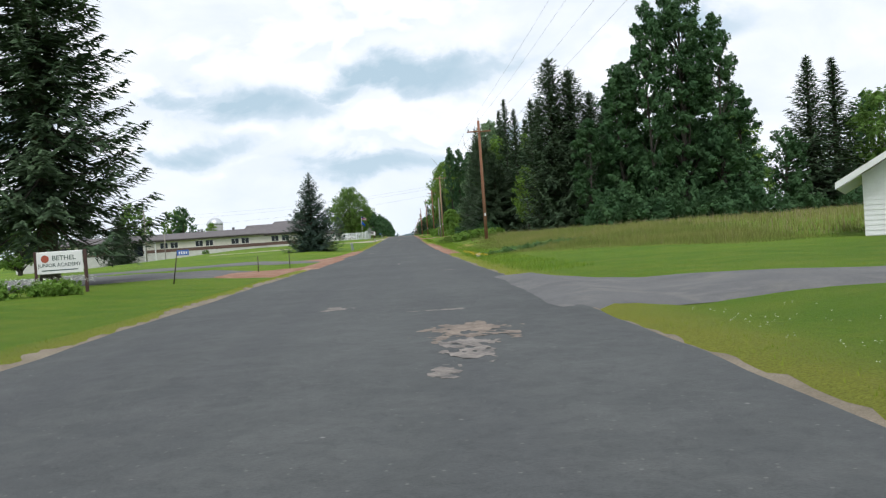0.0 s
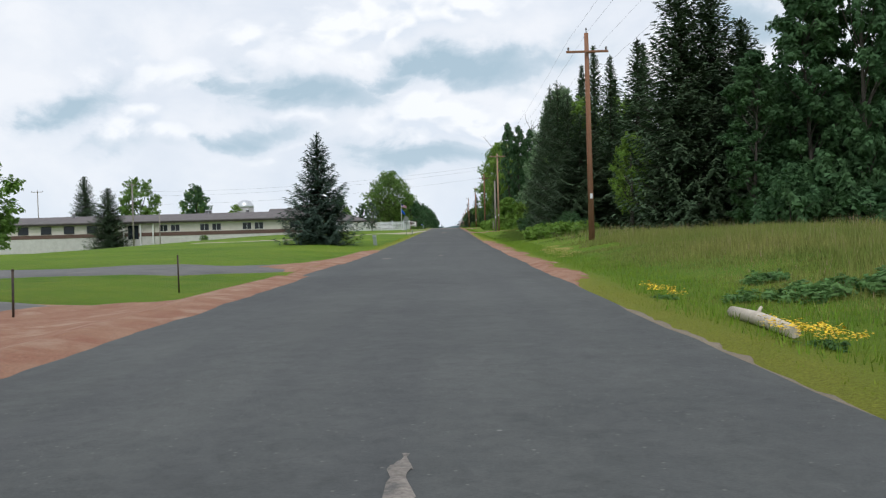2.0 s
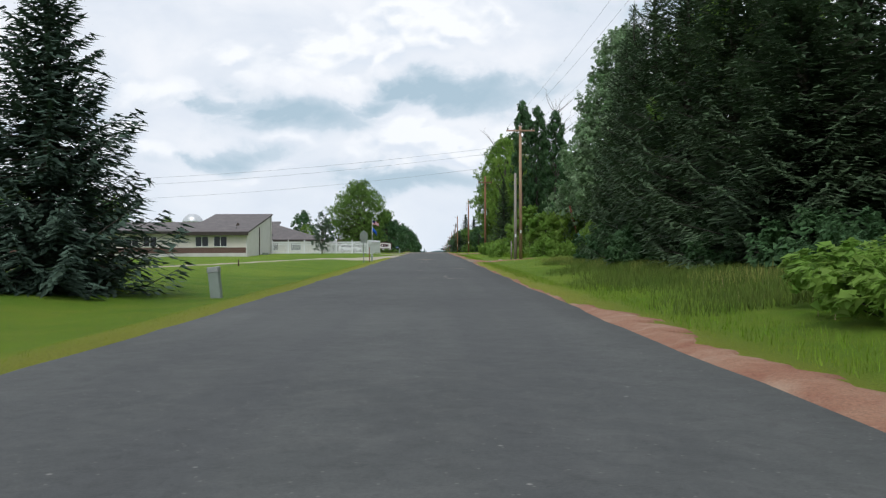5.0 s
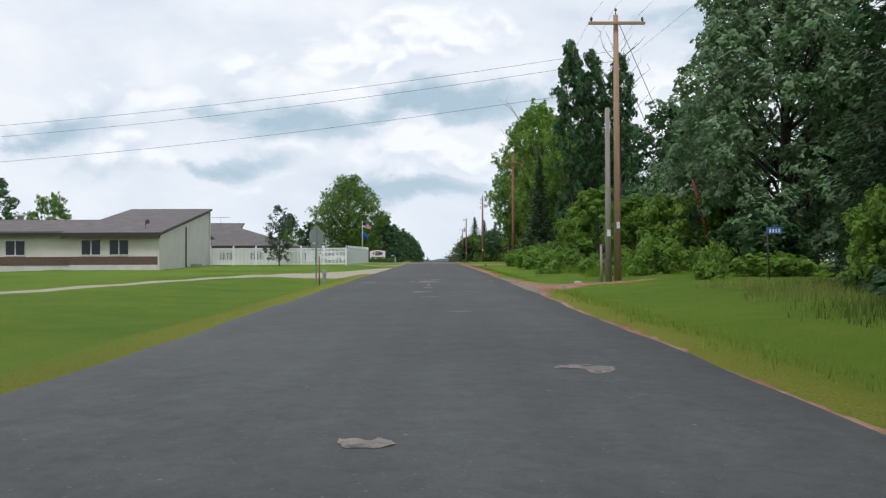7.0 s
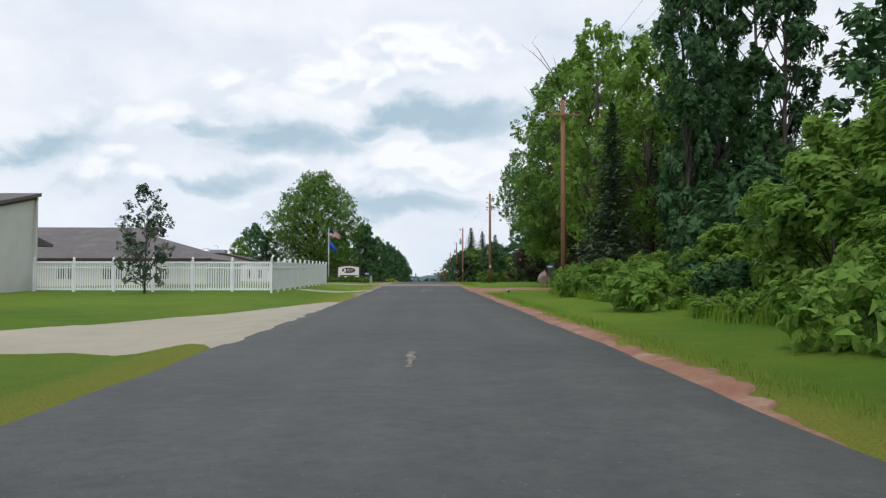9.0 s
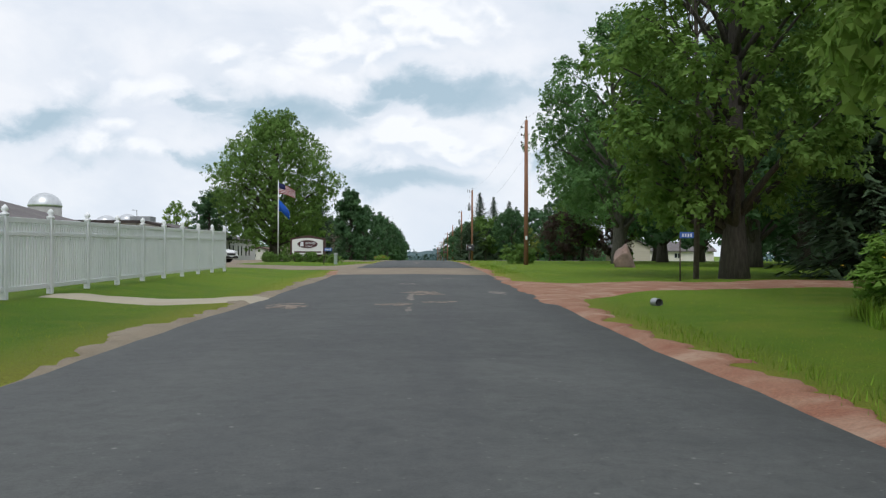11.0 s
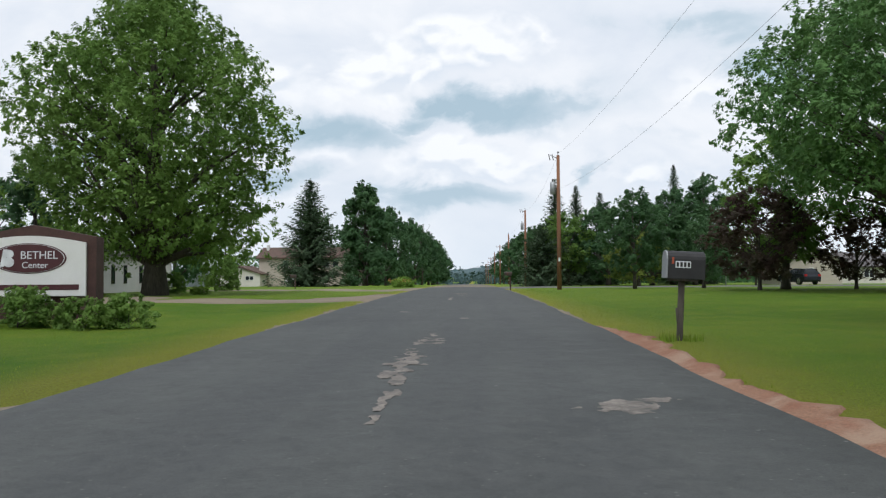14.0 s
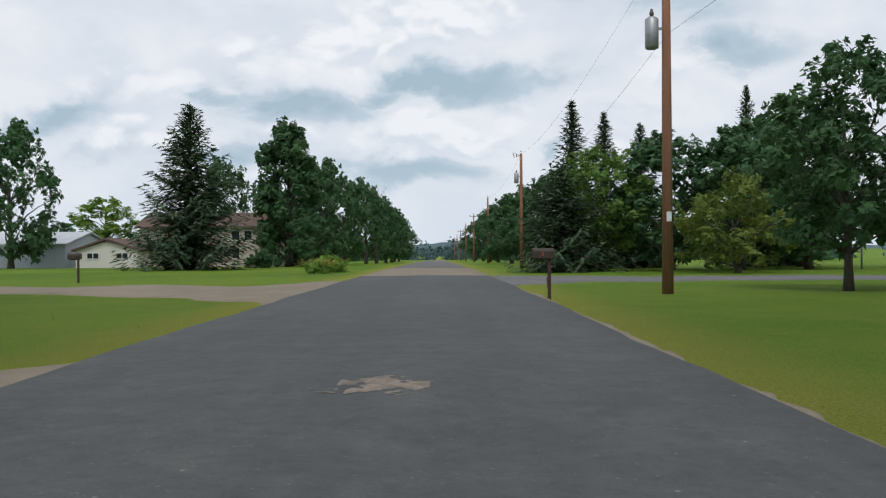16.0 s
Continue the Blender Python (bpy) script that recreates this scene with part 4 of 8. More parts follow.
def conifer_parts(h, r, seed, density=1.0, leafm=None, low=0.04, spray=0.36, droop=0.32, power=0.85, ragged=0.25, tier=1.0):
    """Meshes of a spruce: a straight trunk and tiers of fan-shaped boughs, each a spine with twigs set with needle sprays."""
    rng = np.random.default_rng(seed)
    C, T, N, S = [], [], [], []
    bm = bmesh.new()
    tr = 0.016 * h + 0.04
    tube(bm, [(0, 0, -0.15), (0, 0, h * 0.3), (0, 0, h * 0.7), (0, 0, h * 0.985)], [tr * 1.25, tr, tr * 0.5, 0.02], 7)
    up_v = np.array([0, 0, 1.0])
    z = low * h
    gap0 = tier * (0.20 + 0.018 * h)
    while z < h * 0.97:
        t = z / h
        reach = r * (1 - t) ** power * (0.82 + 0.18 * min(1, t / 0.08)) + 0.06
        gap = gap0 * (0.55 + 0.45 * (1 - t))
        nb = 5 + int(round(3.2 * (1 - t)))
        a0 = rng.uniform(0, 6.283)
        # full boughs of the tier, and shorter ones between the tiers
        boughs = [(a0 + 6.283 * k / nb + rng.normal(0, 0.16), rng.uniform(1 - ragged * 1.5, 1 + ragged * 0.5), rng.normal(0, gap * 0.14)) for k in range(nb)]
        boughs += [(rng.uniform(0, 6.283), rng.uniform(0.45, 0.85), gap * rng.uniform(0.25, 0.75)) for _ in range(nb - 1)]
        for a, share, dz in boughs:
            ln = reach * share
            if ln < 0.12:
                continue
            dirx = np.array([math.cos(a), math.sin(a), 0])
            side = np.array([-math.sin(a), math.cos(a), 0])
            slope = 0.42 * t ** 1.3 - droop * (1 - t) * rng.uniform(0.7, 1.25)

            def spine(s):
                p = dirx * (s * ln)[:, None]
                p[:, 2] = z + dz + ln * (slope * s - 0.20 * np.sin(np.pi * s) * (1 - t) + 0.15 * s ** 3)
                return p
            if share > 0.75 and ln > 0.8:
                q = spine(np.array([0.02, 0.5, 0.95]))
                tube(bm, [tuple(v) for v in q], [0.010 * ln + 0.012, 0.007 * ln + 0.006, 0.005], 3, False)
            sp = spray * min(1.0, 0.42 + 0.42 * ln)
            ns = max(4, int(ln * 1.5 / sp * density ** 0.5))
            s = np.linspace(0.10, 1.0, ns)
            root = spine(s)
            fan = np.minimum(0.46 * ln * (1.02 - s) ** 0.75 * np.minimum(1, 0.35 + 2.2 * s) + sp * 0.5, 1.35)
            for sg in (-1, 1):
                tl = fan * rng.uniform(0.65, 1.15, ns)
                way = dirx * 0.72 + side * sg * 0.75 + up_v * (slope * 0.4 - 0.16)
                way = np.tile(way / np.linalg.norm(way), (ns, 1)) + rng.normal(0, 0.10, (ns, 3))
                nk = max(1, int(round(float(tl.mean()) / sp * 1.05 * density ** 0.5)))
                for k in range(nk):
                    f = (k + rng.uniform(0.15, 0.85, ns)) / nk
                    c = root + way * (f * tl)[:, None] - up_v * (0.16 * f ** 2 * tl)[:, None]
                    splay = dirx * rng.normal(0.25, 0.35, (ns, 1)) + side * rng.normal(0, 0.3, (ns, 1))
                    C.append(c), T.append(way + splay + rng.normal(0, 0.12, (ns, 3)) - up_v * 0.12)
                    N.append(np.tile(up_v + dirx * 0.25, (ns, 1)) + rng.normal(0, 0.28, (ns, 3)))
                    S.append(np.full(ns, sp) * rng.uniform(0.7, 1.25, ns))
            # sps along the spine, the last one at the tip
            C.append(root), T.append(np.tile(dirx + up_v * (slope + 0.12), (ns, 1)) + rng.normal(0, 0.15, (ns, 3)))
            N.append(np.tile(up_v, (ns, 1)) + rng.normal(0, 0.25, (ns, 3))), S.append(np.full(ns, sp * 1.05) * rng.uniform(0.8, 1.2, ns))
        z += gap / density ** 0.25
    # leader
    c = np.zeros((10, 3))
    c[:, 2] = np.linspace(h * 0.93, h * 0.995, 10)
    C.append(c), T.append(rng.normal(0, 0.45, (10, 3)) + up_v), N.append(rng.normal(0, 1, (10, 3))), S.append(np.full(10, min(spray, 0.2)))
    C, T, N, S = np.concatenate(C), np.concatenate(T), np.concatenate(N), np.concatenate(S)
    T /= np.linalg.norm(T, axis=1, keepdims=True)
    N -= T * np.sum(T * N, axis=1, keepdims=True)
    N /= np.linalg.norm(N, axis=1, keepdims=True) + 1e-9
    B = np.cross(T, N)
    S = S[:, None]
    v = np.stack([C - T * S * 0.4 + B * S * 0.26, C - T * S * 0.4 - B * S * 0.26, C + T * S * 0.8], 1).reshape(-1, 3)
    crown = fast_mesh("crown", v, np.arange(len(v)).reshape(-1, 3), leafm or M_NEEDLE)
    return to_mesh("trunk", bm, M_BARK), crown


def plant(name, meshes, x, y, label, category="tree", rz=0.0, s=1.0, sz=None, sink=0.05, group=""):
    e = thing(name, (x, y, gz(x, y) - sink), label, category, group, rz)
    e.scale = (s, s, sz or s)
    wood = [("limb", me) for me in meshes[2]] if len(meshes) == 3 else []
    for nm, me in [("trunk", meshes[0]), ("crown", meshes[1])] + wood:
        ob = new(nm, me)
        ob.parent = e
    return e


SPRUCE_A = conifer_parts(12, 3.4, 11, 0.9, power=0.95, spray=0.38, droop=0.2, tier=0.9)
SPRUCE_B = conifer_parts(13, 3.1, 12, 0.9, low=0.03, spray=0.40, ragged=0.3, power=0.92, droop=0.22, tier=0.9)
SPRUCE_BIG = conifer_parts(20, 5.6, 16, 0.95, low=0.03, spray=0.43, power=0.72, droop=0.3, ragged=0.3, tier=0.72)
SPRUCE_NEAR = conifer_parts(12, 3.9, 14, 1.3, spray=0.2, droop=0.26, ragged=0.34, low=0.015)
PINE_LOW = conifer_parts(7, 4.0, 15, 1.0, low=0.05, power=0.6, ragged=0.4)
BROAD_A = broadleaf_parts(12, 4.2, 21, 9500, 0.17, 0.2, "round", 50, leafm=M_LEAF)
BROAD_B = broadleaf_parts(12, 3.6, 22, 7800, 0.18, 0.12, "oval", 44, leafm=M_LEAF_DARK)
BROAD_C = broadleaf_parts(13, 3.6, 23, 9500, 0.155, 0.18, "oval", 40, leafm=M_LEAF_LIGHT)
POPLAR = broadleaf_parts(18, 2.4, 24, 18000, 0.145, 0.05, "poplar", 78, trunk_r=0.19, leafm=M_LEAF_DARK)
SHRUB_L = broadleaf_parts(3.6, 2.4, 25, 9000, 0.102, 0.04, "round", 34, trunk_r=0.06, leafm=M_LEAF_LIGHT)
SHRUB_T = broadleaf_parts(5.2, 2.3, 30, 10000, 0.115, 0.03, "oval", 30, trunk_r=0.06, leafm=M_LEAF_LIGHT)
UNDERGROWTH = broadleaf_parts(3.0, 2.4, 19, 2100, 0.155, 0.02, "round", 24, trunk_r=0.05, leafm=M_LEAF_DARK)
SHRUB_D = broadleaf_parts(3.0, 2.2, 26, 5000, 0.125, 0.04, "round", 30, trunk_r=0.06, leafm=M_LEAF_DARK)
BUSH = broadleaf_parts(1.6, 1.5, 27, 3600, 0.078, 0.02, "round", 26, trunk_r=0.03, leafm=M_LEAF)
FAR_TREE = broadleaf_parts(11, 4.4, 28, 8000, 0.2, 0.08, "round", 34, leafm=M_LEAF_DARK)
WEEDS = broadleaf_parts(1.1, 1.3, 29, 1700, 0.10, 0.0, "round", 20, trunk_r=0.015, leafm=M_LEAF_LIGHT)


def dead_tree(name, x, y, h, seed, label):
    rng = np.random.default_rng(seed)
    bm = bmesh.new()
    tube(bm, [(0, 0, -0.2), (0.1, 0, h * 0.35), (0.0, 0.15, h * 0.7), (0.1, 0.1, h)], [0.13, 0.11, 0.07, 0.02], 8)
    for k in range(26):
        z = h * rng.uniform(0.4, 0.95)
        a, ln = rng.uniform(0, 6.28), h * 0.16 * rng.uniform(0.4, 1.2)
        end = (ln * math.cos(a), ln * math.sin(a), z + ln * rng.uniform(0.5, 1.3))
        pts = branch(bm, (0.05, 0.05, z), end, 0.05, 0.012, rng, 0, 4, 5)
        for q in range(3):
            s = pts[2 + q % 3]
            branch(bm, s, np.array(s) + rng.normal(0, 0.35, 3) + np.array([0, 0, 0.45]), 0.018, 0.006, rng, 0, 3, 4)
    e = thing(name, (x, y, gz(x, y)), label, "tree")
    part("trunk", to_mesh("trunk", bm, M_BARK_DEAD), M_BARK_DEAD, e)
    return e


# -- left of the road --
plant("spruce_tree", conifer_parts(23, 5.6, 31, 1.6, spray=0.36, low=0.16, droop=0.42, ragged=0.34, power=0.6, tier=1.25), -16.3, 41.0, "tall dark green spruce with drooping boughs beside the school sign")
plant("spruce_tree", conifer_parts(10.6, 4.3, 32, 1.6, M_NEEDLE_BLUE, low=0.02, spray=0.29, power=0.92, droop=0.12, ragged=0.34, tier=1.25), -11.3, 110.4, "lone blue-green spruce standing on the school lawn", sink=0.1)
plant("maple_tree", broadleaf_parts(18.8, 8.35, 33, 118000, 0.108, 0.13, "oval", 140, split=True, trunk_r=0.66, leafm=M_LEAF), -18.15, 297.0, "large full green maple behind the white sign")
plant("spruce_tree", SPRUCE_BIG, -61.3, 184, "dark spruce in front of the school", s=0.82, sz=0.6)
plant("spruce_tree", SPRUCE_BIG, -86.2, 231, "dark spruce behind the school roof", s=0.9, sz=0.84, rz=40)
plant("broadleaf_tree", BROAD_A, -72, 228, "round green tree behind the school", s=1.3, sz=1.32, rz=20)
plant("broadleaf_tree", BROAD_B, -61, 236, "round green tree behind the school", s=1.1, sz=1.15, rz=70)
plant("broadleaf_tree", BROAD_A, -71, 158, "large green tree at the edge of the school lawn", s=1.75, sz=1.45, rz=140, sink=1.6)
plant("broadleaf_tree", BROAD_A, -78, 289, "round green tree far behind the school", s=1.15, sz=1.2, rz=200)
plant("broadleaf_tree", BROAD_C, -68, 300, "small green tree far behind the school", s=0.75, rz=90)
plant("young_tree", broadleaf_parts(5.9, 1.55, 34, 5200, 0.075, 0.10, "oval", 40, split=True, trunk_r=0.06, leafm=M_LEAF_GREY), -14.8, 200.5, "slender dark young tree in front of the white fence")
plant("broadleaf_tree", BROAD_B, -27, 300, "dark green tree behind the fence", s=0.85, sz=0.75, rz=50)
plant("broadleaf_tree", BROAD_C, -33, 306, "small grey-green tree behind the fence", s=0.6, sz=0.62, rz=10)
plant("shrub", BUSH, -38.5, 165.5, "small dark clipped shrub on the school lawn", "shrub", s=0.55)
plant("spruce_tree", conifer_parts(14.3, 6.0, 35, 1.1, low=0.06, spray=0.46, power=0.85, droop=0.25, ragged=0.38), -20.2, 356, "tall dark spruce in front of the tan house")
plant("poplar_tree", broadleaf_parts(16.4, 4.0, 36, 21000, 0.2, 0.02, "poplar", 70, split=True, leafm=M_LEAF_DARK), -15.8, 378, "tall dense dark green tree beside the house")
for k, (px, py, s, sz) in enumerate([(-13.6, 390, 0.95, 1.2), (-12.5, 404, 0.9, 1.12), (-17, 400, 1.1, 1.3), (-10.5, 416, 0.95, 1.2), (-10, 432, 1.0, 1.12), (-9.5, 450, 1.05, 1.05),
                                     (-9.5, 470, 1.1, 1.05), (-10, 492, 1.15, 1.1), (-10, 518, 1.2, 1.1), (-12, 372, 0.55, 0.5), (-25.5, 388, 0.95, 1.2), (-24, 420, 1.2, 1.1)]):
    plant("roadside_tree", FAR_TREE, px, py, "dark green tree lining the road past the house", s=s, sz=sz, rz=k * 47, group="trees lining the far road")
dead_tree("dead_tree", -9.5, 424, 11.5, 5, "bare dead tree among the roadside trees")
plant("broadleaf_tree", FAR_TREE, -44.8, 374.5, "tall green tree beside the pale metal shed", s=1.12, sz=1.42, rz=15)
plant("broadleaf_tree", BROAD_C, -44, 398, "light green tree behind the garage", s=1.35, sz=0.72, rz=33)
plant("broadleaf_tree", BROAD_B, -60, 420, "dark green tree far behind the shed", s=1.0, sz=0.6, rz=80)
plant("shrub", BUSH, -19.3, 313.6, "rounded olive green shrub on the lawn", "shrub", s=1.25, sz=1.7)
plant("shrub", BUSH, -19.5, 303, "low dark green shrub near the drive", "shrub", s=0.9)
plant("shrub", WEEDS, -15.5, 297.2, "small yellow-green shrub by the maple trunk", "shrub", s=0.5)
for k, (px, py, s) in enumerate([(-7.2, 341, 0.9), (-7.0, 346, 1.1), (-7.8, 350, 0.8)]):
    plant("flower_bed", WEEDS, px, py, "low flowering bed beside the road past the crossing", "flower bed", s=s, rz=k * 70, group="flower beds")
plant("shrub", SHRUB_D, -16.5, 366, "dark clipped shrubs in front of the house", "shrub", s=0.7, sz=0.5)
for k, (px, py) in enumerate([(-12.2, 266.4), (-10.9, 266.2), (-9.6, 266.5), (-8.2, 266.6), (-7.4, 267.4), (-13.2, 266.8)]):
    plant("shrub", BUSH, px, py, "low dark green shrub planted round the sign", "shrub", s=0.48 + 0.06 * (k % 3), rz=k * 60, group="shrubs round the sign")
for k, (px, py) in enumerate([(-12.5, 31.5), (-13.8, 30.6), (-11.4, 30.4), (-15.2, 31.4), (-16.4, 30.8)]):
    plant("wildflowers", WEEDS, px, py, "weedy white wildflowers round the school sign", "wildflowers", s=0.55 + 0.1 * (k % 2), rz=k * 50, group="wildflowers round the sign")

# -- right of the road: field edge and wood --
for k, (px, py) in enumerate([(7.6, 97), (8.8, 99.5), (10.2, 101), (9.2, 95.5), (11.8, 102)]):
    plant("weeds", WEEDS, px, py, "low bright green weeds at the field's end", "weeds", s=1.1 + 0.2 * (k % 2), sz=0.9, rz=k * 66, group="weeds at the field's end")
FIELD_WEEDS = broadleaf_parts(1.0, 1.2, 37, 1500, 0.085, 0.0, "round", 18, trunk_r=0.012, leafm=M_LEAF_MID)
for k, (px, py, s) in enumerate([(5.9, 47.0, 0.6), (6.6, 46.4, 0.75), (7.4, 46.9, 0.7), (8.1, 46.2, 0.85), (8.9, 47.2, 0.8), (9.8, 46.6, 0.9), (10.8, 47.4, 0.8), (7.0, 49.5, 0.6), (4.65, 41.6, 0.3), (4.55, 47.5, 0.28)]):
    plant("weeds", FIELD_WEEDS, px, py, "dark green leafy weeds at the edge of the uncut field", "weeds", s=s * 0.8, sz=s * 0.45, rz=k * 57, group="weeds at the field's edge")
plant("poplar_tree", broadleaf_parts(26.5, 3.5, 41, 52000, 0.13, 0.05, "poplar", 150, split=True, trunk_r=0.45, leafm=M_LEAF_DARK), 31.5, 88, "huge full poplar at the edge of the field")
for k, (px, py, s, sz) in enumerate([(24.6, 87.5, 1.0, 0.95), (27.6, 86.5, 1.0, 1.30), (26.0, 91, 1.1, 1.0), (21.2, 88.5, 0.8, 0.66), (35.0, 87, 1.0, 1.22), (38.4, 90, 1.1, 0.8), (34, 92, 1.2, 1.0)]):
    plant("poplar_tree", POPLAR, px, py, "side stem of the huge poplar", s=s, sz=sz, rz=50 * k, group="stems of the poplar clump")
WOODS_EDGE = [
        (SPRUCE_BIG, 19.4, 99, 0.98, 1.05, "tall dark spruce in the wood's edge"), (SPRUCE_BIG, 21.7, 98.6, 0.92, 0.97, "tall dark spruce in the wood's edge"), (SPRUCE_BIG, 23.9, 98, 0.8, 0.82, "tall dark spruce in the wood's edge"),
        (SPRUCE_BIG, 26.4, 102, 0.95, 0.7, "dark spruce in the wood's edge"), (SPRUCE_A, 19.0, 112, 1.4, 1.5, "dark spruce in the wood's edge"),
        (SPRUCE_A, 55, 107, 1.9, 1.72, "tall dark spruce behind the field"), (SPRUCE_B, 60, 110, 1.9, 1.6, "tall dark spruce behind the field"),
        (BROAD_C, 45, 108, 1.2, 1.05, "light green tree behind the field"), (BROAD_B, 50, 104, 1.0, 0.9, "dark green tree behind the field"),
        (BROAD_A, 66, 108, 1.4, 1.35, "green tree behind the field"), (BROAD_A, 76, 108, 1.4, 1.5, "green tree behind the field"),
        (BROAD_B, 87, 106, 1.4, 1.4, "dark green tree behind the field"), (BROAD_A, 42, 98, 0.8, 0.62, "bushy tree at the wood's edge"),
        (BROAD_B, 35, 86, 1.0, 0.66, "bushy tree under the poplar"), (BROAD_B, 24.4, 90, 1.0, 0.75, "bushy tree under the poplar"),
        ]
WOODS_EDGE += [
        (BROAD_C, 17.0, 106.5, 0.55, 0.66, "light green young tree in front of spruces"), (BROAD_C, 16.5, 128, 1.1, 1.15, "pale green tree rising over the spruces"),
        (BROAD_C, 22, 132, 1.1, 1.2, "pale green tree rising over the spruces"), (SPRUCE_B, 21.0, 118, 1.2, 1.45, "dark spruce in the wood"),
        (SPRUCE_A, 24, 122, 1.2, 1.3, "dark spruce in the wood"), (SPRUCE_B, 30, 116, 1.2, 1.4, "dark spruce in the wood"), (SPRUCE_A, 36, 106, 1.2, 1.15, "dark spruce in the wood"),
        (BROAD_B, 40, 110, 1.3, 1.1, "dark green tree in the wood"), (BROAD_B, 25, 110, 1.3, 1.1, "dark green tree in the wood"), (BROAD_B, 30, 108, 1.3, 1.15, "dark green tree in the wood"), (BROAD_B, 34, 100, 1.3, 1.0, "dark green tree in the wood"),
        (BROAD_B, 29, 100, 1.2, 1.0, "dark green tree in the wood"), (BROAD_B, 20, 124, 1.2, 1.0, "dark green tree in the wood"), (SPRUCE_A, 48, 116, 1.3, 1.4, "dark spruce in the wood"), (BROAD_B, 70, 118, 1.5, 1.4, "dark green tree in the wood")]
for k, (mesh, px, py, s, sz, what) in enumerate(WOODS_EDGE):
    plant("spruce_tree" if what.find("spruce") >= 0 and mesh in (SPRUCE_A, SPRUCE_B, SPRUCE_BIG) else "broadleaf_tree", mesh, px, py, what, s=s, sz=sz, rz=k * 61, group="trees of the wood's edge")
for k, (px, py, s, sz) in enumerate([(13.8, 114, 1.4, 0.95), (13.4, 119.5, 1.32, 1.2), (13.1, 125, 1.2, 1.38), (13.0, 130.5, 1.0, 1.42), (13.2, 136, 1.0, 1.35), (14.0, 141.5, 0.95, 1.3),
                                     (17.4, 117, 1.15, 1.35), (17, 124, 1.15, 1.55), (17.5, 135, 1.15, 1.55), (18.5, 142, 1.1, 1.5), (22, 138, 1.2, 1.45), (19, 149, 1.05, 1.35)]):
    plant("spruce_tree", SPRUCE_NEAR if px < 15 else SPRUCE_B, px, py, "dark spruce with boughs down to the ground beside the road", s=s, sz=sz, rz=k * 53, group="roadside spruces")
plant("silver_maple", broadleaf_parts(21.5, 6.9, 42, 118000, 0.122, 0.05, "egg", 110, split=True, trunk_r=0.35, leafm=M_LEAF_SILVER), 18.3, 162, "broad maple with pale leaf undersides in the wind")
plant("broadleaf_tree", BROAD_B, 22, 156, "dark tree in the wood behind the verge", s=1.2, sz=1.2, rz=20)
plant("broadleaf_tree", BROAD_B, 26, 172, "dark tree in the wood behind the verge", s=1.2, sz=1.1, rz=120)
for k, (mesh, px, py, s, sz, what) in enumerate([
        (SHRUB_T, 10.6, 172, 1.1, 0.98, "bright green leafy roadside thicket"), (SHRUB_T, 11.8, 167.0, 1.0, 0.82, "bright green leafy roadside thicket"),
        (SHRUB_L, 13.2, 163, 1.1, 1.15, "bright green leafy roadside thicket"), (SHRUB_T, 11.2, 177.6, 1.0, 1.0, "dark green leafy roadside thicket"),
        (SHRUB_T, 10.6, 184, 0.8, 0.52, "bright green leafy roadside thicket"), (SHRUB_D, 12.6, 187, 1.4, 1.6, "dark green leafy thicket"),
        (SHRUB_L, 9.9, 190, 0.75, 0.55, "bright green leafy roadside thicket"), (SHRUB_L, 9.3, 196, 0.7, 0.5, "bright green leafy roadside thicket"),
        (SHRUB_D, 14.6, 176, 1.5, 1.7, "dark green leafy thicket"), (SHRUB_D, 15.5, 158.5, 1.0, 0.9, "dark green leafy thicket behind the poles"),
        (SHRUB_L, 9.7, 206.6, 0.75, 0.5, "yellow-green leafy shrub near the drive"), (SHRUB_L, 9.6, 203.0, 0.7, 0.45, "yellow-green leafy shrub near the drive"),
        (SHRUB_D, 12.2, 205, 1.1, 0.9, "dark green leafy thicket near the drive"),
        (SHRUB_L, 11.4, 140.0, 0.5, 0.70, "light green leafy shrub in front of the spruces"), (SHRUB_D, 10.6, 134.5, 0.7, 0.62, "dark green shrub under the spruces"),
        (SHRUB_D, 11.6, 128.0, 0.8, 0.7, "dark green shrub under the spruces"), (SHRUB_D, 9.3, 122.0, 0.5, 0.42, "dark low shrub in front of the spruces"), (SHRUB_D, 9.9, 131.5, 0.36, 0.4, "dark green shrub in front of the spruces"), (SHRUB_D, 9.4, 180.0, 0.55, 0.5, "dark low shrub in front of the thicket")]):
    plant("shrub", mesh, px, py, what, "shrub", s=s, sz=sz, rz=k * 71, group="roadside thicket")
for k in range(22):
    py = 150 + k * 2.4
    px = 8.9 + 0.9 * math.sin(k * 2.1) + 0.4 * math.sin(k * 5.3) + (1.4 if py < 164 else 0)
    if abs(py - 153) < 3:
        px += 3.0
    plant("weeds", WEEDS, px, py, "tall weeds along the wood's edge", "weeds", s=0.55 + 0.75 * math.sin(k * 1.7) ** 2, sz=0.6 + 0.8 * math.sin(k * 2.6) ** 2, rz=k * 77, group="weeds along the wood")
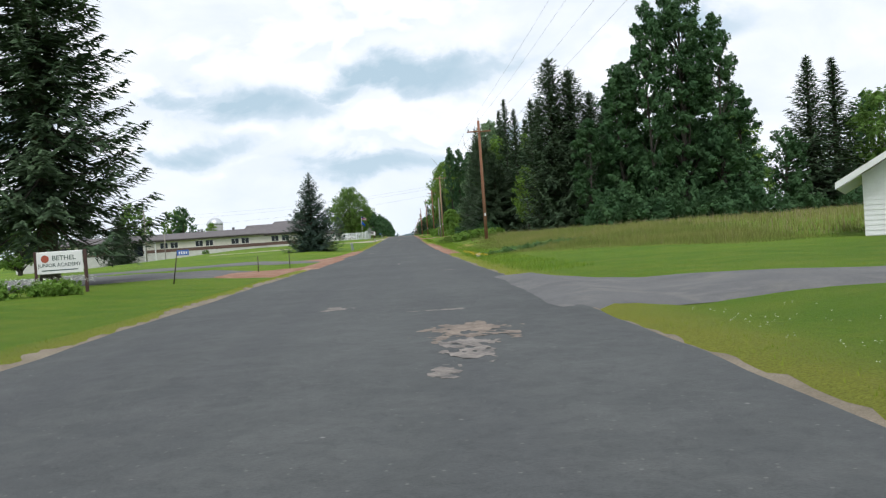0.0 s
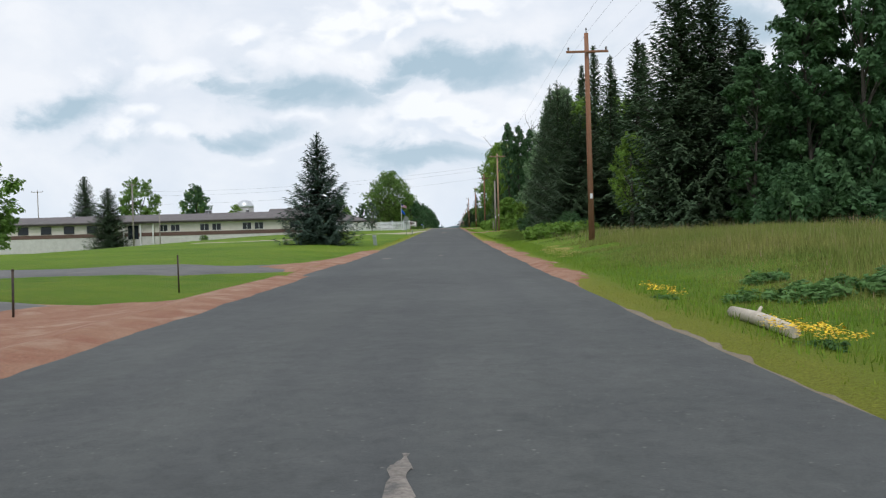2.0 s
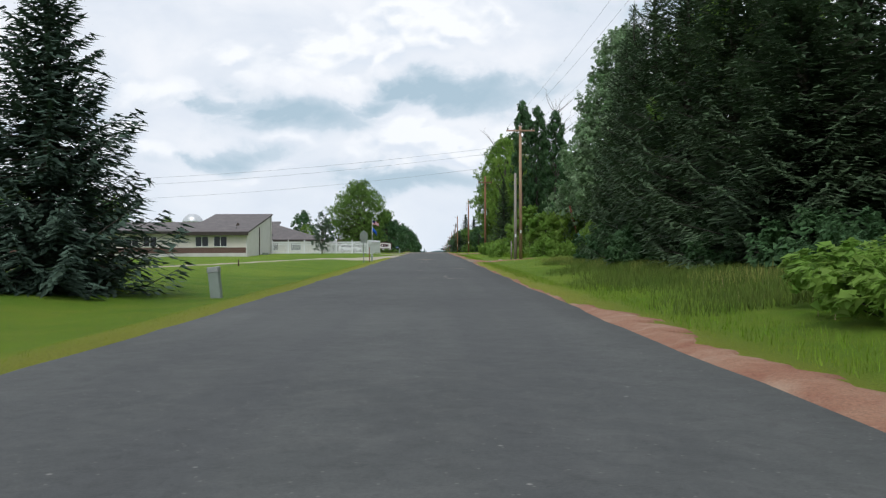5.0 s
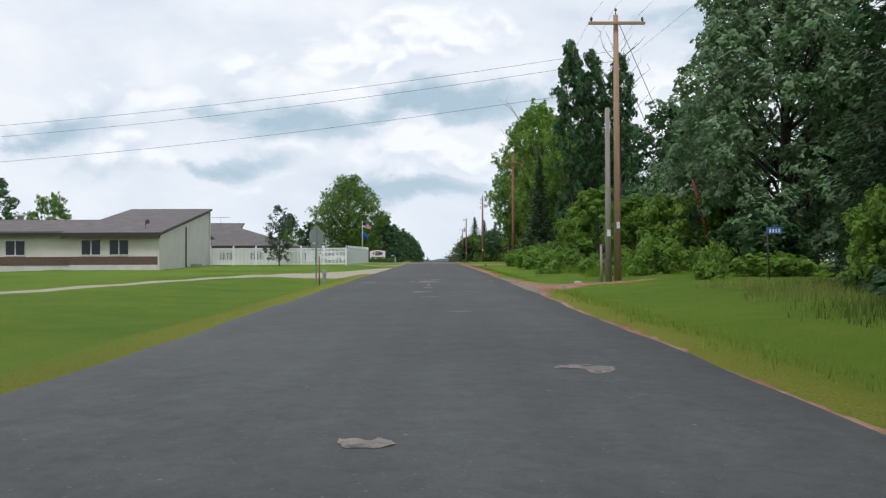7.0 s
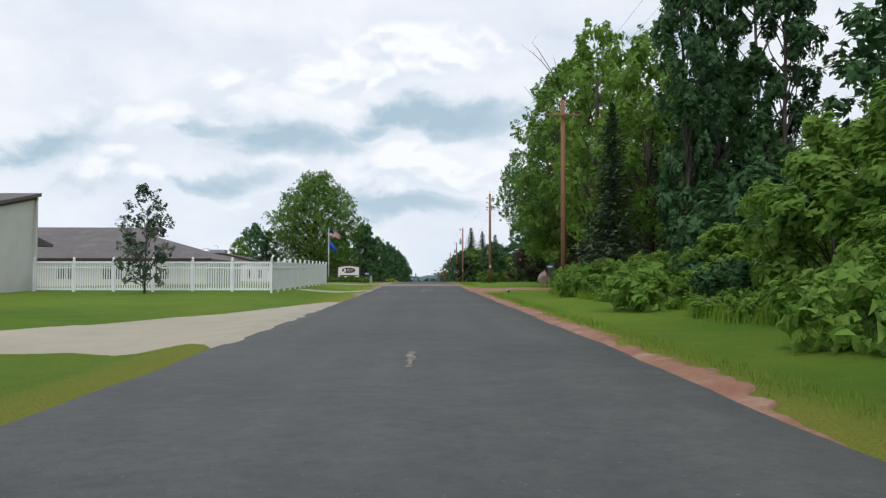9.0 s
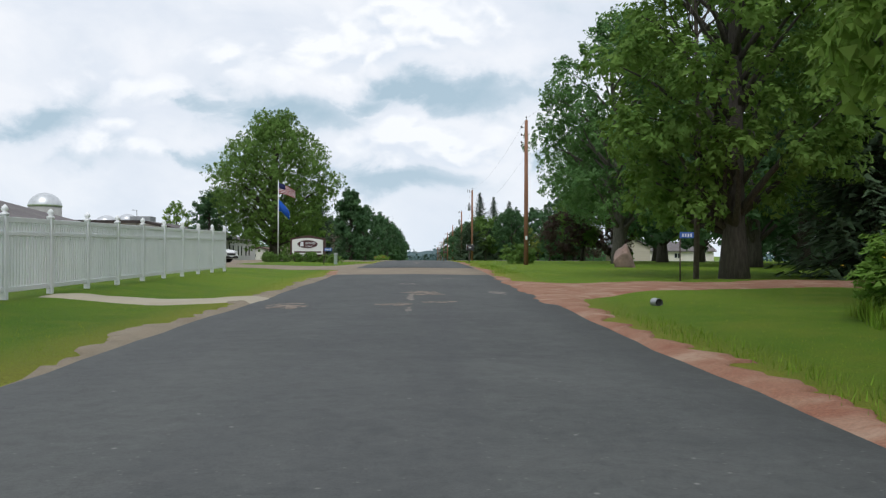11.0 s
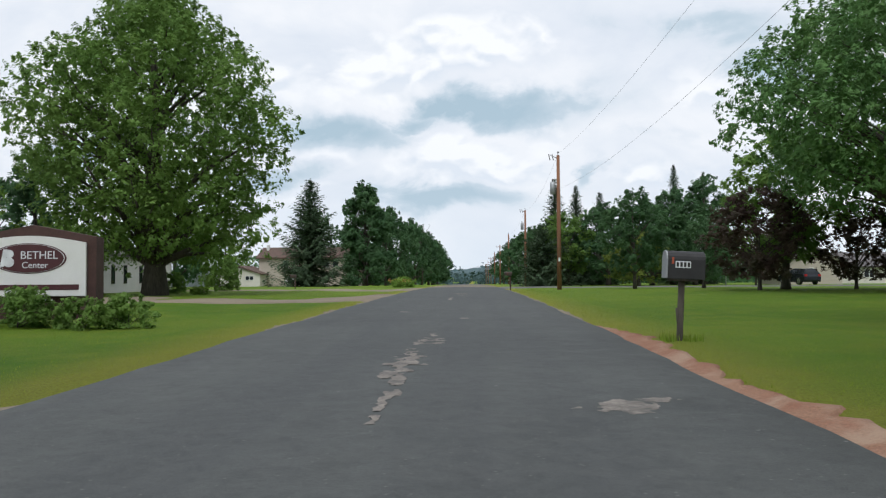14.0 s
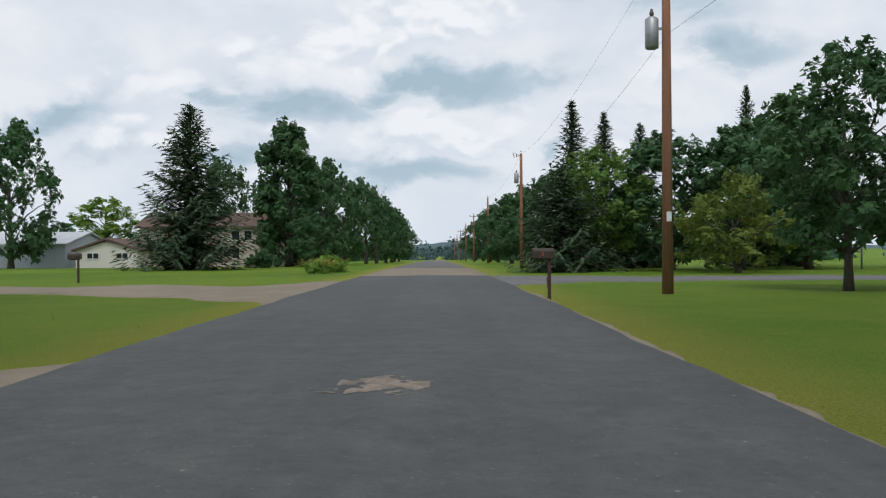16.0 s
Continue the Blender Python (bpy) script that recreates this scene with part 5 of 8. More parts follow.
for k, (mesh, px, py, s, sz, what) in enumerate([
        (POPLAR, 12.6, 194, 0.72, 1.12, "tall slim poplar over the thicket"), (POPLAR, 14.7, 196, 0.78, 1.10, "tall slim poplar over the thicket"),
        (POPLAR, 16.6, 193, 0.8, 1.04, "tall slim poplar over the thicket"), (BROAD_C, 11.6, 209.5, 0.95, 1.38, "light green tree leaning over the road's edge"),
        (BROAD_C, 13.5, 204, 0.9, 1.2, "light green tree beside the poplars"), (BROAD_B, 17.5, 203, 1.1, 1.15, "dark tree behind the poplars"),
        (BROAD_B, 19, 186, 1.1, 1.1, "dark tree behind the poplars"), (SPRUCE_B, 10.6, 201, 0.75, 0.82, "narrow dark spruce beside the poplars"),
        (SPRUCE_A, 24, 188, 1.0, 1.25, "ragged spruce behind the thicket"), (BROAD_A, 26, 196, 1.2, 1.3, "open-crowned tree behind the thicket"),
        (BROAD_B, 21, 212, 1.1, 1.3, "dark tree by the gravel drive"), (SPRUCE_B, 17.8, 214, 1.4, 1.5, "dark drooping spruce by the gravel drive"),
        (SPRUCE_A, 20, 228, 1.3, 1.5, "dark spruce in the shaded yard")]):
    plant("poplar_tree" if mesh is POPLAR else "spruce_tree" if mesh in (SPRUCE_A, SPRUCE_B, SPRUCE_BIG) else "broadleaf_tree", mesh, px, py, what, s=s, sz=sz, rz=k * 67, group="trees by the thicket")
dead_tree("dead_tree", 11.65, 226.3, 18.5, 6, "bare dead tree at the wood's end")
dead_tree("dead_tree", 17.5, 198, 21, 7, "bare dead tree behind the poplars")

# -- right of the road: shaded yard and lawn --
plant("maple_tree", broadleaf_parts(20, 5.9, 43, 50000, 0.13, 0.14, "oval", 80, split=True, trunk_r=0.5, leafm=M_LEAF_SUN), 13.3, 226.5, "large maple with dark trunk beside the gravel drive", sink=0.1)
plant("maple_tree", broadleaf_parts(20.5, 6.8, 44, 78000, 0.108, 0.2, "oval", 110, split=True, trunk_r=0.52, bark=M_BARK_GREY, leafm=M_LEAF_MID,
      stems=((1.3, 3.3, 0.2, 8.2, 0.36), (2.4, 3.6, -0.8, 5.2, 0.2))), 16.2, 259, "large dark maple on the lawn behind the boulder", sink=0.1)
for k, (mesh, px, py, s, sz, what) in enumerate([
        (BROAD_B, 22, 246, 1.4, 1.5, "dark tree in the shaded yard"), (BROAD_B, 23.5, 272, 1.5, 1.6, "dark tree in the shaded yard"), (BROAD_B, 28, 252, 1.5, 1.6, "dark tree in the shaded yard"), (BROAD_A, 28, 262, 1.5, 1.5, "dark tree in the shaded yard"), (BROAD_A, 31, 301, 1.4, 1.25, "maple on the lawn"), (BROAD_B, 30, 280, 1.2, 1.2, "dark tree on the lawn"), (BROAD_B, 36, 240, 1.5, 1.4, "dark tree in the shaded yard"),
        (BROAD_B, 40, 268, 1.5, 1.3, "dark tree beyond the lawn"), (BROAD_A, 25, 236, 1.2, 1.3, "dark tree in the shaded yard")]):
    plant("broadleaf_tree", mesh, px, py, what, s=s, sz=sz, rz=k * 83, group="trees of the lawn")
plant("maple_tree", broadleaf_parts(16.8, 9.7, 48, 90000, 0.115, 0.33, "round", 120, split=True, trunk_r=0.42, leafm=M_LEAF_MID), 24.1, 292, "wide maple with forked trunk and high crown on the lawn", sink=0.1)
RED_TREE = broadleaf_parts(7, 3.0, 45, 9000, 0.105, 0.14, "round", 40, trunk_r=0.12, leafm=M_LEAF_RED)
plant("red_leaf_tree", RED_TREE, 18.9, 300.5, "dark red-leaved ornamental tree on the lawn", s=1.15, sz=0.95)
plant("red_leaf_tree", RED_TREE, 26.0, 303, "dark red-leaved ornamental tree on the lawn", s=1.05, sz=0.85, rz=90)
plant("broadleaf_tree", BROAD_A, 22.0, 304.5, "dark green tree between the red-leaved trees", s=0.95, sz=0.9, rz=30)
plant("red_leaf_tree", RED_TREE, 29.0, 331, "dark red-leaved ornamental tree by the side road", s=0.85, rz=30)
ROUND_TREE = broadleaf_parts(7.4, 3.3, 46, 10000, 0.11, 0.14, "round", 40, leafm=M_LEAF_DARK)
plant("round_tree", broadleaf_parts(7.6, 2.7, 49, 13000, 0.10, 0.21, "oval", 46, split=True, trunk_r=0.14, leafm=M_LEAF_DARK), 13.1, 310.6, "dark green young tree with slim trunk on the corner lawn")
plant("round_tree", ROUND_TREE, 18.9, 313, "small round green tree on the corner lawn", s=0.76, rz=80)
plant("shrub", BUSH, 8.0, 259.0, "broad dark green shrub beside the pole", "shrub", s=1.12, sz=0.98)
plant("shrub", BUSH, 19.5, 271, "low rounded shrub behind the maple", "shrub", s=0.7, sz=0.8)
for k, (mesh, px, py, s, sz, what) in enumerate([
        (SPRUCE_B, 11.2, 350, 1.15, 1.02, "dark spruce above the hedge"), (SPRUCE_B, 13.9, 351, 1.05, 0.96, "dark spruce above the hedge"), (SPRUCE_A, 17.0, 352, 1.1, 0.98, "dark spruce above the hedge"),
        (SPRUCE_A, 27.4, 357, 0.95, 1.32, "tall dark spruce above the hedge"), (SPRUCE_B, 31.5, 358, 0.9, 1.15, "tall dark spruce above the hedge"),
        (PINE_LOW, 8.6, 338, 0.95, 0.95, "low spreading pine on the corner"), (BROAD_A, 11.5, 340, 0.85, 0.68, "green tree in the hedge"),
        (FAR_TREE, 16, 340, 0.95, 0.82, "dark green tree in the hedge"), (FAR_TREE, 21, 341, 1.0, 0.85, "dark green tree in the hedge"), (FAR_TREE, 26, 342, 1.0, 0.85, "dark green tree in the hedge"),
        (BROAD_B, 29.5, 351, 1.15, 1.12, "tall dark green tree above the hedge"), (BROAD_B, 25.2, 349, 1.05, 0.98, "tall dark green tree above the hedge"),
        (FAR_TREE, 38, 346, 0.8, 0.6, "green tree in the hedge"), (FAR_TREE, 12, 362, 0.9, 0.8, "dark green tree in the hedge"),
        (FAR_TREE, 11, 378, 0.9, 0.8, "dark green tree lining the far road"), (FAR_TREE, 11, 400, 0.95, 0.85, "dark green tree lining the far road"),
        (FAR_TREE, 11, 425, 1.0, 0.9, "dark green tree lining the far road"), (FAR_TREE, 11.5, 455, 1.0, 0.95, "dark green tree lining the far road"), (FAR_TREE, 12, 490, 1.05, 1.0, "dark green tree lining the far road"),
        (FAR_TREE, 12, 530, 1.1, 1.0, "dark green tree lining the far road")]):
    plant("spruce_tree" if mesh in (SPRUCE_A, SPRUCE_B, SPRUCE_BIG) else "pine_tree" if mesh is PINE_LOW else "hedge_tree", mesh, px, py, what, s=s, sz=sz, rz=k * 59, group="hedge at the crossing")
YELLOW_TREE = broadleaf_parts(5.4, 3.0, 47, 6500, 0.11, 0.1, "round", 30, leafm=M_LEAF_YELLOW)
plant("yellow_green_tree", YELLOW_TREE, 17.9, 333, "yellow-green bushy tree in front of the hedge", s=1.22, sz=1.05)

for k in range(9):
    plant("shrub", UNDERGROWTH, 21.5 + k * 2.1, 83.5 + 1.2 * math.sin(k * 2.2), "dark undergrowth round the poplar trunks", "shrub", s=1.0 + 0.2 * math.sin(k * 1.3), sz=1.1 + 0.35 * math.sin(k * 2.1), rz=k * 61, group="undergrowth of the wood's edge")
for k in range(26):
    px, py = 20 + k * 2.7, 100 - 12 * math.sin(min(1.0, k / 9) * math.pi) + 2.5 * math.sin(k * 2.3)
    plant("shrub", UNDERGROWTH, px, py, "dark undergrowth at the wood's edge", "shrub", s=0.9 + 0.2 * math.sin(k * 1.9), sz=0.8 + 0.3 * math.sin(k * 2.9), rz=k * 37, group="undergrowth of the wood's edge")
# added dark shrubs that stand in for shade at the spruces' feet
for k in range(10):
    plant("shrub", UNDERGROWTH, 11.4 + 0.7 * math.sin(k * 2.3), 106 + k * 3.9, "dark undergrowth added for the shade below the roadside spruces", "shrub", s=0.62 + 0.16 * math.sin(k * 1.9), sz=0.55 + 0.2 * math.sin(k * 2.9), rz=k * 47, group="undergrowth of the roadside spruces")
for k, (px, py) in enumerate([(30, 244), (34, 250), (30, 256), (36, 262), (42, 255), (48, 262), (40, 276), (46, 284), (26, 230), (32, 234)]):
    plant("shrub", UNDERGROWTH, px, py, "dark shrubs at the back of the yard", "shrub", s=1.0, sz=0.8 + 0.1 * (k % 3), rz=k * 51, group="shrubs at the back of the yard")


for k, (px, py, s) in enumerate([(39, 291, 0.85), (45, 296, 0.95), (51, 301, 0.95), (57, 296, 1.0), (64, 302, 1.0), (49, 284, 0.9), (58, 279, 1.0), (44, 246, 1.0), (52, 254, 1.0), (60, 262, 1.0), (70, 285, 1.0)]):
    plant("broadleaf_tree", FAR_TREE, px, py, "dark trees closing the far side of the yard", s=s, rz=k * 43, group="trees behind the yard")


# the woods of the far slopes: crowns past counting
def far_woods(name, n, xr, yr, seed, label, material, r0, r1, m=220):
    rng = np.random.default_rng(seed)
    vs, fs, base = [], [], 0
    for k in range(n):
        x, y = rng.uniform(*xr), rng.uniform(*yr)
        z, r = gz(x, y), rng.uniform(r0, r1)
        d = rng.normal(0, 1, (m, 3))
        d /= np.linalg.norm(d, axis=1, keepdims=True)
        lump = 1 + 0.22 * np.sin(d[:, :1] * 5 + k) * np.sin(d[:, 1:2] * 4 + 2 * k)
        c = np.array([x, y, z + r * 0.7]) + d * lump * r * np.array([1, 1, 0.85])
        v, f = leaf_quads(c, d, r * 0.17, rng)
        vs.append(v), fs.append(f + base)
        base += len(v)
    me = fast_mesh(name, np.concatenate(vs), np.concatenate(fs), material)
    return tagged(new(name, me), label, "woods", kind="stuff")


far_woods("far_woods", 60, (-70, -24), (440, 640), 52, "green woods beside the road going downhill", M_LEAF_DARK, 3.5, 5.5, 140)
far_woods("far_woods", 60, (20, 80), (430, 640), 53, "green woods beside the road going downhill", M_LEAF_DARK, 3.5, 5.5, 140)
# these three take the blue material, so their haze is painted
far_woods("far_woods", 150, (-420, -14), (760, 2300), 54, "woods on the falling land beyond, with haze blue in their colour", M_HILL_HAZE, 7, 12, 60)
far_woods("far_woods", 150, (14, 420), (760, 2300), 55, "woods on the falling land beyond, with haze blue in their colour", M_HILL_HAZE, 7, 12, 60)
far_woods("far_woods", 70, (-30, 30), (900, 2300), 56, "woods on the falling land beyond, with haze blue in their colour", M_HILL_HAZE, 7, 11, 60)
# the wooded ridge on the horizon, its haze painted as blue colour
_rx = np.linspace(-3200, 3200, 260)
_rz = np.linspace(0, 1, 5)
setting("backdrop", sheet("backdrop", _rx, _rz, lambda x, u: (x, 2600 + u * 500 + 60 * np.sin(x * 0.003), -12 + u * (33 + 9 * np.sin(x * 0.0031 + 1) + 5 * np.sin(x * 0.011) + 1.6 * np.sin(x * 0.09) + 1.2 * np.sin(x * 0.23))), M_HILL_HAZE), M_HILL_HAZE,
        "wooded ridge on the horizon, coloured blue for haze", "hills")


# ---- utility poles and wires ----
def utility_pole(x, y, h, material, label, arms=(), lean=0.0, r=0.17, tag=0.0, transformer=0.0, pins=True):
    e = thing("utility_pole", (x, y, gz(x, y) - 0.1), label, "utility pole", "utility poles along the road")
    part("pole", tubem([(0, 0, 0), (lean * 0.5, 0, h * 0.5), (lean, 0, h)], [r, r * 0.85, r * 0.68], 12), material, e)
    for z, half in arms:
        b = boxm(-half + lean, half + lean, -r - 0.11, -r + 0.0, z - 0.06, z + 0.06, 0.012)
        arm = part("crossarm", b, material, e)
        for px in (-half + 0.12, half - 0.12):
            part("insulator", tubem([(px + lean, -r - 0.05, z + 0.06), (px + lean, -r - 0.05, z + 0.12), (px + lean, -r - 0.05, z + 0.2), (px + lean, -r - 0.05, z + 0.26)],
                                    [0.02, 0.05, 0.06, 0.03], 8), M_CERAMIC, arm)
    if pins:
        part("pole_top_pin", tubem([(lean, 0, h - 0.02), (lean, 0, h + 0.16), (lean, 0, h + 0.2), (lean, 0, h + 0.3)], [0.02, 0.02, 0.06, 0.03], 8), M_CERAMIC, e)
    if tag:
        part("tag", boxm(-0.07, 0.07, -r - 0.02, -r + 0.01, tag, tag + 0.28, 0.004), M_SIGN_TEXT, e, "white pole tag")
    if transformer:
        t = transformer
        can = part("transformer", tubem([(-0.42, 0, t), (-0.42, 0, t + 0.04), (-0.42, 0, t + 0.85), (-0.42, 0, t + 0.93)], [0.16, 0.2, 0.2, 0.1], 12), M_METAL, e, "grey transformer can")
        part("bushing", tubem([(-0.42, 0, t + 0.92), (-0.42, 0, t + 1.02), (-0.42, 0, t + 1.16)], [0.05, 0.07, 0.03], 8), M_CERAMIC, can)
        part("bracket", boxm(-0.3, -0.1, -0.03, 0.03, t + 0.55, t + 0.62), M_METAL, e)
        b = part("switch_arm", tubem([(0, 0, h - 0.25), (-0.45, 0, h - 0.05), (-0.62, 0, h + 0.05)], [0.03, 0.025, 0.02], 6), M_METAL, e)
        for k in (0, 1):
            part("fuse", tubem([(-0.35 - 0.25 * k, 0, h - 0.35), (-0.45 - 0.25 * k, 0, h + 0.1)], [0.035, 0.03], 6), M_CERAMIC, b)
    return e


utility_pole(8.7, 79.0, 12.2 - gz(8.7, 79) + 0.1, M_POLE, "red-brown wooden utility pole with one crossarm in tall grass", [(11.25 - gz(8.7, 79), 1.15)], lean=-0.05, tag=2.5)
utility_pole(8.08, 155.0, 11.4, M_POLE_TAN, "brown wooden utility pole with crossarm and cable brackets", [(11.0, 1.2)], tag=2.3, r=0.155)
utility_pole(7.6, 154.6, 7.4, M_POLE_GREY, "grey weathered stub pole standing against the taller pole", pins=False, tag=2.0, r=0.14)
utility_pole(8.1, 202.5, 11.2, M_POLE, "weathered brown utility pole with tilted crossarm among shrubs", [(10.3, 1.0)], tag=0)
bracket_pole = utility_pole(7.85, 252.0, 10.5, M_POLE, "tall brown utility pole with side brackets beside a shrub", tag=1.9)
for bz in (10.0, 9.45, 8.9, 8.65):
    arm = part("bracket", tubem([(-0.08, 0, bz - 0.06), (-0.24, 0, bz), (-0.34, 0, bz)], [0.022, 0.02, 0.018], 6), M_STEEL_DARK, bracket_pole)
    part("insulator", tubem([(-0.34, 0, bz - 0.06), (-0.34, 0, bz), (-0.34, 0, bz + 0.07), (-0.34, 0, bz + 0.11)], [0.035, 0.065, 0.06, 0.03], 8), M_CERAMIC, arm)
utility_pole(7.35, 309.6, 10.1, M_POLE, "brown utility pole with grey transformer can", tag=2.2, transformer=7.2)
utility_pole(8.1, 358.5, 10.1, M_POLE, "brown utility pole by the hedge", transformer=7.5)
for k in range(6):
    utility_pole(8.0, 405 + k * 46, 9.6, M_POLE, "distant utility pole along the road", [(9.2, 0.9)] if k % 2 else ())
utility_pole(-50.7, 168, 11.0, M_POLE_GREY, "grey pole with small crossarm on the school lawn", [(10.7, 0.7)], r=0.14)
utility_pole(-95, 226, 13.5, M_POLE_GREY, "distant pole behind the school roof", [(13.2, 1.4)], r=0.14)


def wire(a, b, sag, label, name="power_line", r=0.0045):
    a, b = Vector(a), Vector(b)
    n = 24
    pts = [a.lerp(b, k / n) - Vector((0, 0, sag * 4 * (k / n) * (1 - k / n))) for k in range(n + 1)]
    return tagged(new(name, to_mesh(name, tubem(pts, [r] * (n + 1), 5), M_WIRE)), label, "cable", "overhead wires")


TOPS = [(8.7, -20, 12.0), (8.65, 79, 12.2), (8.08, 155, 13.3), (8.1, 202.5, 13.0), (7.85, 252, 13.5), (7.35, 309.6, 13.2), (8.1, 358.5, 12.8), (8.0, 405, 12.0)]
for (ax, ay, az), (bx, by, bz) in zip(TOPS, TOPS[1:]):
    wire((ax, ay, az), (bx, by, bz), 0.9, "thin dark power line along the road")
    wire((ax, ay, az - 2.6), (bx, by, bz - 2.6), 1.0, "thin dark cable below the power line")
for (ax, ay, az), (bx, by, bz) in zip(TOPS[:3], TOPS[1:4]):
    for s in (-1, 1):
        wire((ax + s * 1.0, ay, az - 0.35), (bx + s * 1.0, by, bz - 0.35), 0.9, "thin dark power line from crossarm to crossarm")
for k, z in enumerate((11.4, 10.9, 9.7)):
    wire((8.0, 155 - 0.3 * k, z), (-62, 172, z - 1.0 - 0.25 * k), 1.5, "overhead cable crossing the road to the school", r=0.008)
wire((8.2, 155, 12.6), (15.5, 163, 2.0), 0.0, "guy wire staying the pole", "guy_wire", 0.014)
wire((8.2, 155, 11.0), (14.0, 161, 1.9), 0.0, "guy wire staying the pole", "guy_wire", 0.014)


# ---- signs and small roadside things ----
def lettering(text, size, material, parent, place, rz=0.0, name="lettering", depth=0.006, squeeze=1.0, align="CENTER"):
    cu = bpy.data.curves.new(name, "FONT")
    cu.body, cu.size, cu.extrude, cu.align_x, cu.align_y = text, size, depth, align, "CENTER"
    tmp = bpy.data.objects.new("tmp", cu)
    scene.collection.objects.link(tmp)
    me = bpy.data.meshes.new_from_object(tmp.evaluated_get(bpy.context.evaluated_depsgraph_get()))
    bpy.data.objects.remove(tmp)
    me.transform(Matrix.Diagonal((squeeze, 1, 1, 1)))
    me.materials.clear()
    me.materials.append(material)
    ob = new(name, me)
    ob.parent = parent
    ob.matrix_basis = pose(*place, 90, 0, rz)
    return ob


def address_sign(x, y, lean=0.0, h=1.75, rz=0.0, top=None):
    e = thing("address_sign", (x, y, gz(x, y) - 0.05), "small blue number plate on a thin leaning steel post", "sign", "blue number signs", rz)
    part("post", tubem([(0, 0, 0), (lean * h, 0, h)], [0.028, 0.024], 8), M_STEEL_DARK, e)
    p = part("plate", boxm(lean * h - 0.02, lean * h + 0.52, -0.035, -0.02, h - 0.24, h, 0.008), M_SIGN_BLUE, e, "blue number plate")
    for k in range(4):
        x0 = lean * h + 0.07 + k * 0.105
        part("character_bar", boxm(x0, x0 + 0.06, -0.041, -0.036, h - 0.19, h - 0.06), M_SIGN_TEXT, p)
    return e


address_sign(-9.6, 38.0, 0.17, 1.55)
address_sign(11.9, 148.5, -0.04, 1.85)
address_sign(10.4, 224.4, 0.0, 1.95, rz=-5)
address_sign(-6.9, 254.2, 0.05, 1.32)


def school_sign():
    e = thing("school_sign", (-12.65, 33.4, 0.12), "white school name board on two dark posts", "sign", rz=2)
    for px in (-0.95, 0.95):
        part("post", boxm(px - 0.06, px + 0.06, -0.05, 0.05, -0.6, 1.62, 0.012), M_DARKWOOD, e)
    b = part("board", boxm(-0.88, 0.88, -0.11, -0.06, 0.72, 1.6, 0.02), M_SIGN_BOARD, e)
    bm = bmesh.new()
    bmesh.ops.create_cone(bm, cap_ends=True, segments=20, radius1=0.15, radius2=0.15, depth=0.012, matrix=pose(-0.55, -0.116, 1.32, 90))
    part("emblem", bm, M_TEXT_RED, b, "round red emblem")
    lettering("BETHEL", 0.27, M_TEXT_DARK, b, (0.17, -0.115, 1.33))
    lettering("JUNIOR ACADEMY", 0.2, M_TEXT_DARK, b, (0.0, -0.115, 1.06), squeeze=0.98)
    part("text_bar", boxm(-0.7, 0.7, -0.116, -0.11, 0.84, 0.88), M_TEXT_DARK, b)
    return e


school_sign()


def center_sign():
    e = thing("center_sign", (-9.98, 267.7, gz(-9.98, 267.7)), "white name sign with dark oval on a brown wooden backing", "sign", rz=3)
    bm = bmesh.new()
    prism(bm, [(-1.55, 0.1), (1.6, 0.1), (1.6, 2.12), (0.05, 2.42), (-1.55, 2.12)], "y", 0.04, 0.5)
    part("backing", bm, M_DARKWOOD, e, "dark brown wooden backing")
    pts = [(-1.38, 0.68), (1.38, 0.68), (1.38, 1.98)]
    pts += [(1.38 - 2.76 * k / 14, 1.98 + 0.17 * math.sin(math.pi * k / 14)) for k in range(1, 14)] + [(-1.38, 1.98)]
    b = part("board", prismm(pts, "y", -0.06, 0.02), M_SIGN_BOARD, e, "arched white panel")
    bm = bmesh.new()
    for rr, mat_, yy, nm in ((1.0, M_MAROON, -0.068, "oval"), (0.95, M_SIGN_TEXT, -0.072, "oval_rim"), (0.93, M_MAROON, -0.076, "oval_field")):
        o = [(0.92 * rr * math.cos(2 * math.pi * k / 40), 1.6 + 0.37 * rr * math.sin(2 * math.pi * k / 40)) for k in range(40)]
        part(nm, prismm(o, "y", yy, yy + 0.006), mat_, b)
    bm.free()
    lettering("BETHEL", 0.27, M_SIGN_TEXT, b, (0.26, -0.08, 1.67), depth=0.004)
    lettering("Center", 0.22, M_SIGN_TEXT, b, (0.16, -0.08, 1.43), depth=0.004)
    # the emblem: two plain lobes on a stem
    part("emblem_stem", prismm([(-0.68, 1.4), (-0.58, 1.4), (-0.5, 1.82), (-0.6, 1.82)], "y", -0.088, -0.078), M_SIGN_TEXT, b)
    for cx, cz, r in ((-0.46, 1.71, 0.1), (-0.47, 1.51, 0.12)):
        o = [(cx + r * 1.1 * math.cos(2 * math.pi * k / 16), cz + r * math.sin(2 * math.pi * k / 16)) for k in range(16)]
        part("emblem_lobe", prismm(o, "y", -0.088, -0.078), M_SIGN_TEXT, b)
    part("text_bar", boxm(-1.18, 1.22, -0.07, -0.06, 0.83, 0.96), M_MAROON, b)
    part("lower_text_bar", boxm(-0.5, 0.55, 0.03, 0.04, 0.52, 0.6), M_SIGN_TEXT, e)
    return e


center_sign()


